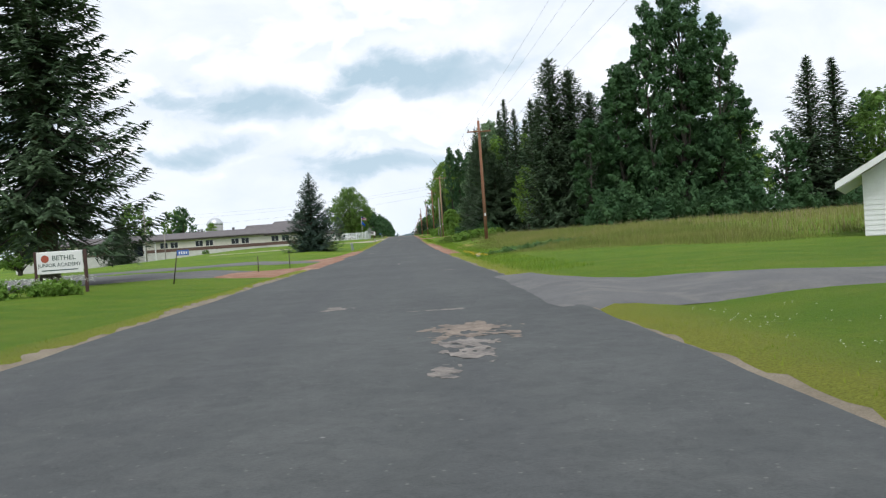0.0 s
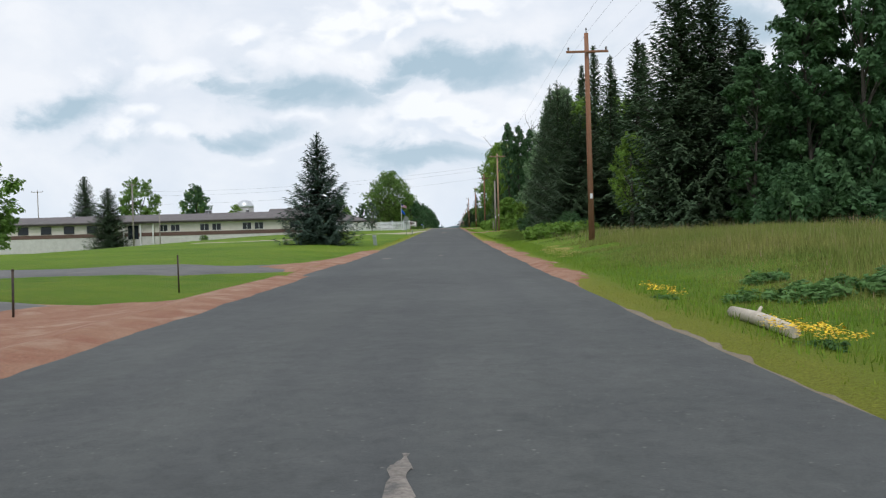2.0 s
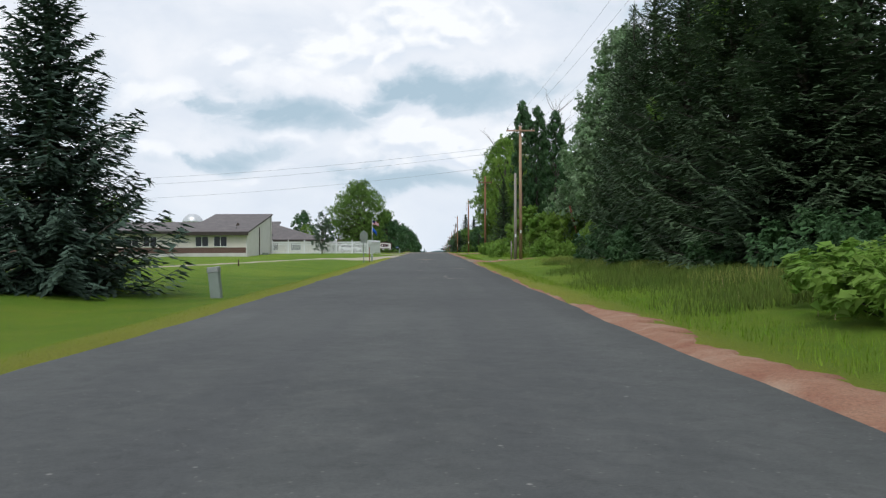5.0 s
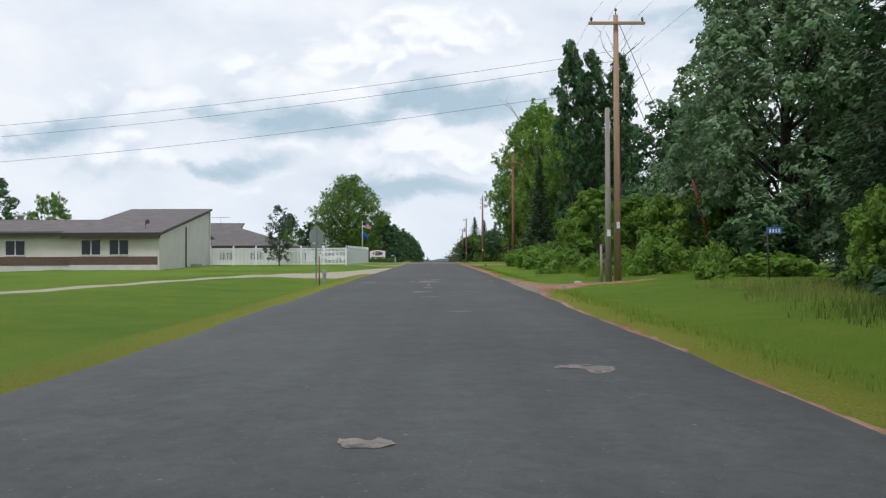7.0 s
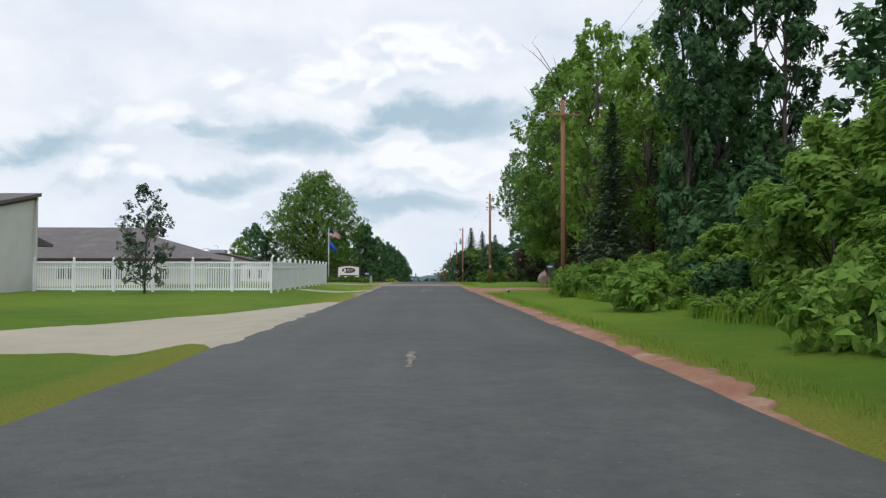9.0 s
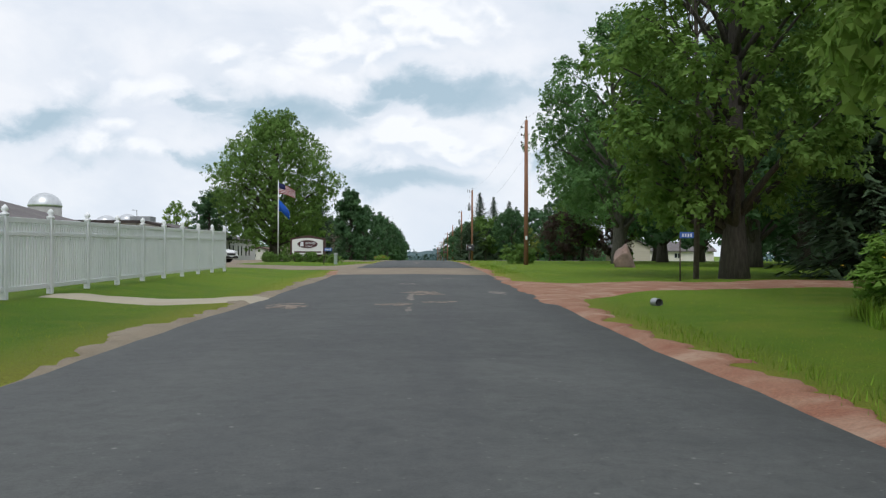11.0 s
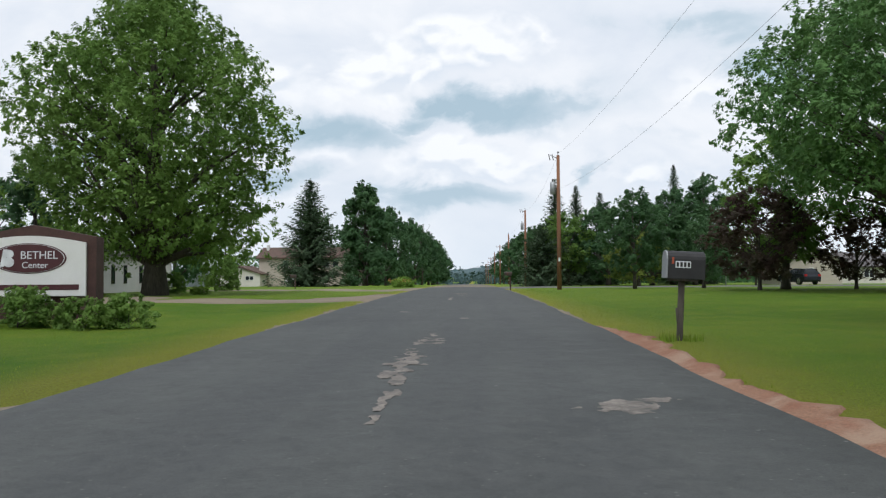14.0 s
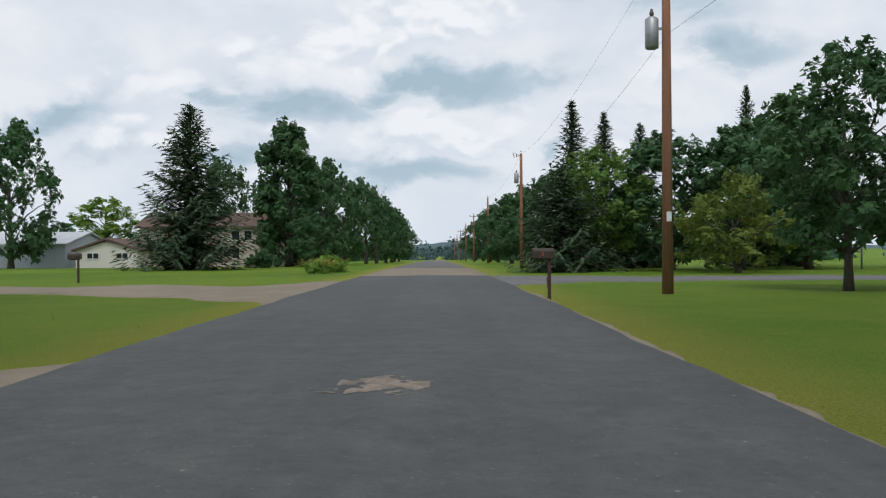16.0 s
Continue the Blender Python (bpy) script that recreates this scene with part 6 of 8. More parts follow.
def flag(parent, x0, z0, length, height, kind, hang=0.42):
    """A cloth hanging and waving from the pole, in coloured parts."""
    nx = 14

    def cloth(bm, z_a, z_b, u0, u1):
        n = max(2, int(nx * (u1 - u0)))
        rows = []
        for k in range(n + 1):
            u = u0 + (u1 - u0) * k / n
            droop = -hang * length * u ** 1.3
            wave = 0.09 * math.sin(u * 9 + z0) * u
            rows.append([bm.verts.new((x0 + u * length * 0.86, wave + dy, z0 - zz * (1 - 0.25 * u) + droop)) for dy in (0, 0.012) for zz in (z_a, z_b)])
        for a, b in zip(rows, rows[1:]):
            for i, j in ((0, 1), (1, 3), (3, 2), (2, 0)):
                bm.faces.new((a[i], a[j], b[j], b[i]))
        bm.faces.new((rows[0][0], rows[0][2], rows[0][3], rows[0][1]))
        bm.faces.new((rows[-1][0], rows[-1][1], rows[-1][3], rows[-1][2]))
        return bm
    if kind == "stripes":
        for k in range(13):
            a, b = height * k / 13, height * (k + 1) / 13
            part("stripe", cloth(bmesh.new(), a, b, 0.4 if k < 7 else 0.0, 1.0), (M_FLAG_RED, M_FLAG_WHITE)[k % 2], parent, smooth=True)
        part("canton", cloth(bmesh.new(), 0, height * 7 / 13, 0, 0.4), M_FLAG_NAVY, parent, smooth=True)
    else:
        part("cloth", cloth(bmesh.new(), 0, height, 0, 1), M_FLAG_BLUE, parent, smooth=True)
        part("crest", cloth(bmesh.new(), height * 0.4, height * 0.6, 0.72, 0.9), M_FLAG_NAVY, parent, "dark crest on the flag")


fp = thing("flagpole", (-12.75, 268.4, gz(-12.75, 268.4)), "white flagpole with two flags", "flagpole")
part("pole", tubem([(0, 0, -0.1), (0, 0, 4), (0, 0, 7.35)], [0.06, 0.05, 0.035], 12), M_WHITE, fp)
part("ball", tubem([(0, 0, 7.33), (0, 0, 7.37), (0, 0, 7.43), (0, 0, 7.47)], [0.02, 0.055, 0.055, 0.02], 10), M_CHROME, fp)
f1 = thing("striped_flag", (-12.71, 268.4, gz(-12.75, 268.4) + 7.2), "red and white striped flag with dark blue canton", "flag")
flag(f1, 0.0, 0.0, 1.75, 0.95, "stripes")
f2 = thing("blue_flag", (-12.71, 268.4, gz(-12.75, 268.4) + 5.65), "bright blue flag hanging from the pole", "flag")
flag(f2, 0.0, 0.0, 1.15, 1.0, "plain", 0.95)


def crossing_sign(x, y):
    e = thing("road_sign", (x, y, gz(x, y)), "back of a grey pentagon road sign on a steel post", "sign", rz=-6)
    part("post", boxm(-0.04, 0.04, -0.03, 0.03, -0.2, 3.05, 0.01), M_SIGN_GREEN, e)
    p = [(-0.38, 2.2), (0.38, 2.2), (0.38, 2.76), (0, 3.14), (-0.38, 2.76)]
    part("plate", prismm(p, "y", 0.032, 0.044), M_SIGN_GREEN, e)
    part("lower_plate", boxm(-0.3, 0.3, 0.032, 0.042, 1.9, 2.17), M_SIGN_GREEN, e)
    return e


crossing_sign(-6.0, 164.3)


def pedestal(x, y, h, w, material, label, rz=0, lean=0):
    e = thing("cable_pedestal", (x, y, gz(x, y)), label, "utility box", "cable pedestals", rz)
    b = bmesh.new()
    box(b, -w / 2, w / 2, -w / 2, w / 2, -0.1, h, 0.02, pose(0, 0, 0, 0, lean, 0))
    part("body", b, material, e)
    c = bmesh.new()
    box(c, -w / 2 - 0.015, w / 2 + 0.015, -w / 2 - 0.015, w / 2 + 0.015, h - 0.16, h + 0.02, 0.02, pose(0, 0, 0, 0, lean, 0))
    part("cap", c, M_METAL, e)
    return e


pedestal(-6.1, 110.5, 0.95, 0.32, M_BOX_GREY, "grey-green cable pedestal leaning in the grass", lean=-6)
pedestal(-4.8, 158.6, 0.62, 0.15, M_BOX_GREY, "grey-green cable pedestal beside a red post")
pedestal(-6.25, 256.4, 0.86, 0.25, M_BOX_GREEN, "pale green utility cabinet on the verge")


def stake(x, y, h, material, label, lean=0.0, r=0.025, name="marker_post"):
    e = thing(name, (x, y, gz(x, y) - 0.05), label, "post")
    part("post", tubem([(0, 0, 0), (lean * h, 0, h)], [r, r], 8), material, e)
    part("cap", tubem([(lean * h, 0, h), (lean * h, 0, h + 0.04)], [r * 1.25, r * 0.8], 8), material, e)
    return e


stake(-5.02, 158.5, 1.32, M_RUST, "red-brown marker post in the verge", r=0.028)
stake(-7.8, 49.4, 1.05, M_STEEL_DARK, "thin dark steel stake beside the drive", 0.02)
stake(-7.0, 57.0, 1.1, M_STEEL_DARK, "thin dark steel stake beside the drive", -0.01)
stake(-12.3, 140, 0.45, M_DARKWOOD, "short dark stake beside the footpath", r=0.04)
stake(-49.7, 177.5, 6.4 - gz(-49.7, 177.5), M_POLE_GREY, "grey lamp post on the school lawn", r=0.1)
stake(14.5, 161.5, 4.6, M_RUST, "red guard tube round the guy wire", -0.25, r=0.09, name="guy_guard")
stake(7.2, 154.1, 1.6, M_POLE_GREY, "short weathered stake beside the poles", r=0.05)


def mailbox(x, y, h, label, wide, deep, over, material, k=1.0, tilt=0.0, numbered=False):
    """A mailbox on a post: `wide` is its height, `deep` its length, `over` how far it reaches behind the post."""
    e = thing("mailbox", (x, y, gz(x, y) - 0.05), label, "mailbox", "mailboxes by the road", rz=0)
    e.matrix_basis = pose(x, y, gz(x, y) - 0.05, 0, tilt, 0) @ Matrix.Diagonal((k, k, k, 1))
    lo, back = h + 0.04 - wide, over - deep
    half = 0.11 if wide < 0.35 else 0.14
    wood = M_BARK if numbered else M_DARKWOOD
    part("post", boxm(-0.042, 0.042, -0.042, 0.042, 0, lo - 0.03, 0.012), wood, e)
    part("shelf", boxm(back + 0.08, over - 0.08, -half * 0.8, half * 0.8, lo - 0.035, lo - 0.003, 0.006), wood, e)
    part("brace", tubem([(0.0, 0, 0.16), (-0.06, 0, lo * 0.55)], [0.03, 0.022], 6), wood, e)
    spring = h + 0.04 - half * 0.92
    o = [(-half, lo), (half, lo), (half, spring)] + [(half * math.cos(math.pi * q / 8), spring + half * 0.92 * math.sin(math.pi * q / 8)) for q in range(1, 8)] + [(-half, spring)]
    b = part("box", prismm(o, "x", back + 0.02, over), material, e)
    part("door", prismm([(p[0] * 1.07, p[1] + 0.006) for p in o], "x", back, back + 0.02), M_METAL if numbered else material, b, "bare metal front rim" if numbered else "")
    if numbered:
        part("number_plate", boxm(-0.135, 0.095, -half - 0.004, -half - 0.001, h - 0.215, h - 0.115), M_SIGN_TEXT, b, "small white plate")
        for q in range(4):
            part("character_bar", boxm(-0.12 + q * 0.055, -0.085 + q * 0.055, -half - 0.008, -half - 0.004, h - 0.2, h - 0.13), M_BLACK, b)
    part("flag_lever", boxm(-0.19, -0.16, -half - 0.012, -half - 0.002, h - 0.16, h - 0.06), M_TEXT_RED, b)
    return e


mailbox(4.3, 262.0, 1.36, "large black mailbox on a leaning dark wooden post", 0.42, 0.58, 0.31, M_BLACK, 1.12, 3.0, True)
mailbox(3.62, 307.4, 1.35, "dark grey metal mailbox on a dark wooden post by the lawn", 0.26, 0.55, 0.12, M_STEEL_DARK)
mailbox(-15.0, 322, 1.3, "small mailbox on a post by the house drive", 0.26, 0.55, 0.12, M_STEEL_DARK)

lamp = thing("lamp_post", (29.1, 341, gz(29.1, 341) - 0.05), "slim pale post with a short arm beside the side road", "lamp post")
part("pole", tubem([(0, 0, 0), (0, 0, 3.1)], [0.07, 0.055], 8), M_METAL, lamp)
part("arm", tubem([(0, 0, 3.02), (0.35, 0, 3.1), (0.6, 0, 3.08)], [0.03, 0.03, 0.025], 6), M_METAL, lamp)
part("lantern", boxm(0.5, 0.95, -0.1, 0.1, 2.98, 3.09, 0.03), M_METAL, lamp)

cv = thing("culvert_pipe", (5.8, 212.2, gz(5.8, 212.2) + 0.07), "dark corrugated culvert pipe end in the grass", "pipe", rz=8)
bm = bmesh.new()
rings = [(-0.7 + 0.05 * k, 0.095 + 0.006 * (k % 2)) for k in range(7)]
tube(bm, [(0, yy, 0) for yy, _ in rings], [rr for _, rr in rings], 16, False)
tube(bm, [(0, yy, 0) for yy, _ in rings], [rr - 0.014 for _, rr in rings], 16, False)
part("pipe", bm, M_METAL, cv)
# solid black cylinder in the bore, painting the shade inside the pipe
part("shade_plug", tubem([(0, -0.66, 0), (0, -0.4, 0)], [0.083, 0.083], 16), M_BLACK, cv, "black plug for the shade inside the pipe")


def boulder(x, y, sx, sy, sz, material, label, seed, name="boulder"):
    rnd = random.Random(seed)
    bm = bmesh.new()
    bmesh.ops.create_icosphere(bm, subdivisions=4, radius=1.0)
    off = Vector((rnd.uniform(0, 50), rnd.uniform(0, 50), 0))
    for v in bm.verts:
        d = v.co.normalized()
        n = 1 + 0.34 * noise.noise(d * 1.2 + off) + 0.17 * noise.noise(d * 2.7 + off) + 0.035 * noise.noise(d * 8 + off)
        p = d * n
        for q in range(9):      # broken faces
            cut = Vector((math.sin(q * 2.4 + seed), math.cos(q * 2.4 + seed * 2.0), 0.75 * math.sin(q * 1.3 + seed * 3.0) + 0.25)).normalized()
            over = p.dot(cut) - (0.70 + 0.14 * math.sin(q * 3.1 + seed))
            if over > 0:
                p -= cut * over * 0.85
        v.co = Vector((p.x * sx * 1.2, p.y * sy * 1.2, max(-0.35, p.z * 1.15) * sz))
    me = to_mesh(name, bm, material, True)
    ob = new(name, me)
    ob.matrix_basis = pose(x, y, gz(x, y) + 0.3 * sz, 0, 0, seed * 37 + 170)
    return tagged(ob, label, "rock")


boulder(12.95, 243.8, 0.62, 0.60, 0.92, M_ROCK, "large rounded pink granite boulder on the lawn", 3)
boulder(6.3, 154.4, 0.17, 0.13, 0.1, M_STONE, "small pale field stone by the pole", 8, "stone")
boulder(5.2, 151.5, 0.16, 0.13, 0.09, M_STONE, "small pale field stone in the verge", 9, "stone")
lg = thing("fallen_log", (4.72, 43.5, gz(4.72, 43.5) + 0.08), "pale bare log lying in the verge", "log", rz=-3)
part("trunk", tubem([(0, -1.2, 0), (0.02, -0.5, 0.005), (0.03, 0.2, 0.01), (0, 1.15, 0)], [0.075, 0.085, 0.09, 0.08], 12), M_LOG, lg)
part("stub", tubem([(0.02, 0.2, 0.03), (0.12, 0.3, 0.14)], [0.03, 0.02], 8), M_LOG, lg)

# patches and holes in the asphalt
# each: across, along, width, length
PATCHES_SOUTH = [(1.65, 9.6, 0.85, 1.5), (1.55, 8.1, 0.45, 1.5), (1.25, 6.8, 0.22, 0.8), (1.5, 12.45, 0.85, 0.14), (-0.2, 13.8, 0.5, 0.5), (0.6, 36.5, 0.10, 1.8), (2.3, 27, 0.5, 0.14), (0.4, 71, 0.16, 1.1),
                 (-1.9, 69, 0.4, 0.9), (1.5, 72, 0.6, 0.2), (1.12, 116.9, 0.12, 2.6), (1.38, 115.4, 0.6, 0.16), (0.2, 115.8, 0.65, 0.16), (-0.04, 125.3, 0.4, 0.25), (2.0, 128.8, 0.4, 0.5)]
PATCHES_MIDDLE = [(0.85, 137.3, 1.0, 0.2), (0.26, 143.0, 0.65, 0.16), (-0.1, 145.8, 0.5, 0.6), (1.6, 146.1, 0.95, 0.14), (0.1, 149.0, 0.3, 0.5), (0.0, 157.3, 1.15, 0.7), (0.0, 154.9, 1.0, 1.5), (-2.4, 154.7, 0.65, 0.6),
                  (0.1, 152.0, 0.1, 2.4), (2.8, 156, 0.4, 0.7), (0.0, 168, 0.12, 2.0), (0.0, 220.5, 0.55, 0.5), (0.5, 215.3, 0.75, 1.5), (0.15, 213.6, 0.16, 2.8), (-0.1, 210.8, 0.65, 0.6), (0.19, 209.4, 0.12, 1.3),
                  (-2.5, 210.5, 0.8, 1.3), (2.6, 216.0, 0.35, 1.6), (0.9, 211.7, 0.7, 0.5), (1.4, 225.5, 0.5, 0.3)]
PATCHES_NORTH = [(0.08, 261.7, 0.36, 1.3), (0.1, 263.1, 0.16, 0.7), (-0.10, 258.6, 0.36, 2.9), (-0.02, 256.2, 0.16, 2.4), (2.15, 255.25, 0.62, 0.7), (2.6, 255.6, 0.35, 0.25), (-0.11, 284.0, 0.2, 3.4), (0.15, 293.2, 0.8, 0.7),
                 (0.3, 289, 0.6, 0.2), (-2.9, 252, 0.6, 1.0), (0.6, 268.5, 0.2, 0.5), (-1.2, 272.0, 0.3, 0.3)]
for k, (px, py, wide, long) in enumerate(PATCHES_SOUTH + PATCHES_MIDDLE + PATCHES_NORTH):
    road_patch(px, py, wide * 0.66, long * 0.66, 100 + k, M_POTHOLE if wide > 0.62 and long > 0.4 else M_PATCH)


# ---- white vinyl fence ----
def fence_run(e, a, b, n_bays, z_at):
    ax, ay = a
    bx, by = b
    L = math.hypot(bx - ax, by - ay)
    ang = math.degrees(math.atan2(by - ay, bx - ax))
    bay = L / n_bays
    post = boxm(-0.065, 0.065, -0.065, 0.065, -0.3, 1.80, 0.008)
    post = to_mesh("post", post, M_VINYL)
    cap = bmesh.new()
    tube(cap, [(0, 0, 1.78), (0, 0, 1.82), (0, 0, 1.85), (0, 0, 1.91), (0, 0, 1.97), (0, 0, 2.02)], [0.1, 0.1, 0.045, 0.085, 0.06, 0.01], 8)
    cap = to_mesh("cap", cap, M_VINYL)
    picket = to_mesh("picket", boxm(-0.036, 0.036, -0.019, 0.019, 0.10, 1.66, 0.003), M_VINYL)
    rails = {}
    for k in range(n_bays + 1):
        t = k / n_bays
        x, y = ax + (bx - ax) * t, ay + (by - ay) * t
        z = z_at(x, y)
        for me in (post, cap):
            ob = new("post" if me is post else "cap", me)
            ob.parent, ob.matrix_basis = e, pose(x, y, z, 0, 0, ang)
        if k == n_bays:
            break
        x2, y2 = ax + (bx - ax) * (k + 1) / n_bays, ay + (by - ay) * (k + 1) / n_bays
        tilt = -math.degrees(math.atan2(z_at(x2, y2) - z, bay))
        for zz, hh in ((0.08, 0.11), (1.34, 0.09), (1.64, 0.11)):
            if zz not in rails:
                rails[zz] = to_mesh("rail", boxm(0.06, bay - 0.06, -0.03, 0.03, zz, zz + hh, 0.006), M_VINYL)
            ob = new("rail", rails[zz])
            ob.parent, ob.matrix_basis = e, pose(x, y, z, 0, tilt, ang)
        n = 16
        for q in range(n):
            s = (q + 0.75) / (n + 0.5)
            px, py = x + (x2 - x) * s, y + (y2 - y) * s
            ob = new("picket", picket)
            ob.parent, ob.matrix_basis = e, pose(px, py, z + (z_at(x2, y2) - z) * s, 0, 0, ang)


fe = thing("fence", (0, 0, 0), "white vinyl picket fence with capped posts", "fence")
fence_run(fe, (-22.4, 204.2), (-8.7, 204.2), 6, lambda x, y: 2.44)
fence_run(fe, (-8.7, 204.2), (-8.7, 231.0), 12, lambda x, y: 2.44 + (y - 204.2) * 0.0163)


# ---- buildings ----
def wall_box(name, x0, x1, y0, y1, z0, z1, material, parent, label=""):
    return part(name, boxm(x0, x1, y0, y1, z0, z1), material, parent, label)


def window_at(parent, x0, x1, y, z0, z1, panes=2, axis="x", frame_m=None, depth=0.08, out=-1):
    """A framed window on a wall face: along x at y, or along y at x (axis y: x0, x1 run along y and y is the wall's x)."""
    fm = frame_m or M_WHITE
    bm = bmesh.new()
    t = 0.07

    def bx(b, u0, u1, d0, d1, za, zb):
        d0, d1 = sorted((y + out * d0, y + out * d1))
        if axis == "x":
            box(b, u0, u1, d0, d1, za, zb)
        else:
            box(b, d0, d1, u0, u1, za, zb)
    bx(bm, x0, x1, -0.02, depth, z0, z0 + t)
    bx(bm, x0, x1, -0.02, depth, z1 - t, z1)
    w = (x1 - x0) / panes
    for k in range(panes + 1):
        u = x0 + k * w
        bx(bm, max(x0, u - t / 2), min(x1, u + t / 2), -0.02, depth - 0.004, z0 + t, z1 - t)
    win = part("window", bm, fm, parent)
    for k in range(panes):
        b2 = bmesh.new()
        bx(b2, x0 + k * w + t / 2, x0 + (k + 1) * w - t / 2, 0.004, 0.03, z0 + t, z1 - t)
        part("pane", b2, M_GLASS, win)
    return win


def school():
    e = thing("school_building", (0, 0, 0), "long low cream school with brown brick band and grey shingle roof", "school")
    # main wing, and its lower storey where the lawn falls away
    wall_box("wall", -87, -23.6, 191, 207, 3.2, 5.2, M_CREAM, e, "cream panelled wall")
    wall_box("brick_band", -87.02, -23.58, 190.93, 207, 2.5, 3.2, M_BRICK, e, "brown brick band under the windows")
    wall_box("foundation", -87, -23.7, 190.98, 207, -1.0, 2.5, M_FOUND, e, "white painted foundation wall")
    wall_box("fascia", -87.6, -23.2, 190.2, 190.35, 4.95, 5.32, M_FASCIA, e, "dark brown fascia")
    part("roof", prismm([(190.15, 5.2), (190.15, 5.36), (199.2, 6.85), (208.2, 5.36), (208.2, 5.2)], "x", -87.8, -23.1), M_SHINGLE, e, "grey shingle roof")
    # the end block with its single steep slope facing the drive
    part("end_block_wall", prismm([(189.9, 2.0), (205.0, 2.0), (205.0, 8.0), (189.9, 5.1)], "x", -30.4, -22.85), M_GREYWALL, e, "pale end wall with a slanting top")
    part("end_block_brick", boxm(-30.4, -23.0, 189.84, 189.9, 2.5, 3.2), M_BRICK, e)
    part("end_block_foundation", boxm(-30.4, -22.95, 189.82, 189.9, 1.8, 2.5), M_FOUND, e)
    part("end_block_front", boxm(-30.4, -23.0, 189.84, 189.9, 3.2, 5.0), M_CREAM, e)
    part("end_block_roof", prismm([(189.2, 5.02), (189.2, 5.2), (205.3, 8.28), (205.3, 8.08)], "x", -30.8, -22.55), M_SHINGLE, e)
    part("end_block_fascia", boxm(-30.8, -22.55, 189.1, 189.2, 4.72, 5.18), M_FASCIA, e)
    part("end_block_back_wall", boxm(-30.8, -22.7, 205.0, 205.2, 2.0, 8.06), M_GREYWALL, e)
    part("rake_board", prismm([(189.2, 4.86), (205.3, 7.92), (205.3, 8.1), (189.2, 5.04)], "x", -22.84, -22.74), M_FASCIA, e)
    part("downpipe", tubem([(-22.8, 197.2, 2.0), (-22.8, 197.2, 6.0)], [0.06, 0.06], 8), M_STEEL_DARK, e, "dark vertical conduit")
    part("condenser", boxm(-22.7, -21.9, 198.4, 199.3, 2.0, 2.6, 0.03), M_BOX_GREY, e, "grey condenser unit")
    part("satellite_dish", tubem([(-24.6, 191.6, 5.6), (-24.6, 191.6, 6.0), (-24.5, 191.5, 6.1), (-24.3, 191.2, 6.2)], [0.03, 0.03, 0.09, 0.2], 10), M_STEEL_DARK, e)
    for cx in (-28.53, -26.2):
        window_at(e, cx - 0.82, cx + 0.82, 189.84, 3.3, 4.65)
    for base in (-36.6, -44.7, -52.6):
        for d in (-1.15, 1.15):
            window_at(e, base + d - 0.85, base + d + 0.85, 191.0, 3.3, 4.65)
    # west end: wide dark glazing between white panels, entrance with posts
    for k in range(5):
        x0 = -86 + k * 4.4
        window_at(e, x0, x0 + 2.0, 191.0, 3.3, 4.8, 1, frame_m=M_FASCIA)
    part("door", boxm(-60.5, -58.5, 190.9, 191.02, 2.0, 4.6), M_GLASS, e, "dark glazed entrance doors")
    for px in (-64, -61.2, -58, -55.6):
        part("post", boxm(px - 0.12, px + 0.12, 190.5, 190.74, -0.2, 4.95, 0.01), M_WHITE, e)
    for px, py in ((-74, 198), (-48, 200), (-47, 199), (-40, 201)):
        part("roof_vent", tubem([(px, py, 6.4), (px, py, 7.3), (px, py, 7.35), (px, py, 7.55)], [0.3, 0.3, 0.42, 0.2], 10), M_DOME, e)
    return e


school()


def hip_building(name, x0, x1, y0, y1, z0, eave, ridge, wall_m, roof_m, label, category="building", over=0.6, inset=None):
    e = thing(name, (0, 0, 0), label, category)
    wall_box("wall", x0, x1, y0, y1, z0, eave, wall_m, e)
    i = inset if inset is not None else (y1 - y0) / 2
    ym = (y0 + y1) / 2
    bm = bmesh.new()
    a = [bm.verts.new(p) for p in ((x0 - over, y0 - over, eave), (x1 + over, y0 - over, eave), (x1 + over, y1 + over, eave), (x0 - over, y1 + over, eave))]
    b = [bm.verts.new((v.co.x, v.co.y, eave + 0.18)) for v in a]
    r = [bm.verts.new((x0 - over + i, ym, ridge)), bm.verts.new((x1 + over - i, ym, ridge))]
    bm.faces.new(a[::-1])
    for k in range(4):
        bm.faces.new((a[k], a[(k + 1) % 4], b[(k + 1) % 4], b[k]))
    bm.faces.new((b[0], b[1], r[1], r[0]))
    bm.faces.new((b[1], b[2], r[1]))
    bm.faces.new((b[2], b[3], r[0], r[1]))
    bm.faces.new((b[3], b[0], r[0]))
    part("roof", bm, roof_m, e)
    part("fascia", boxm(x0 - over - 0.02, x1 + over + 0.02, y0 - over - 0.05, y0 - over - 0.003, eave - 0.14, eave + 0.2), M_FASCIA, e)
    return e


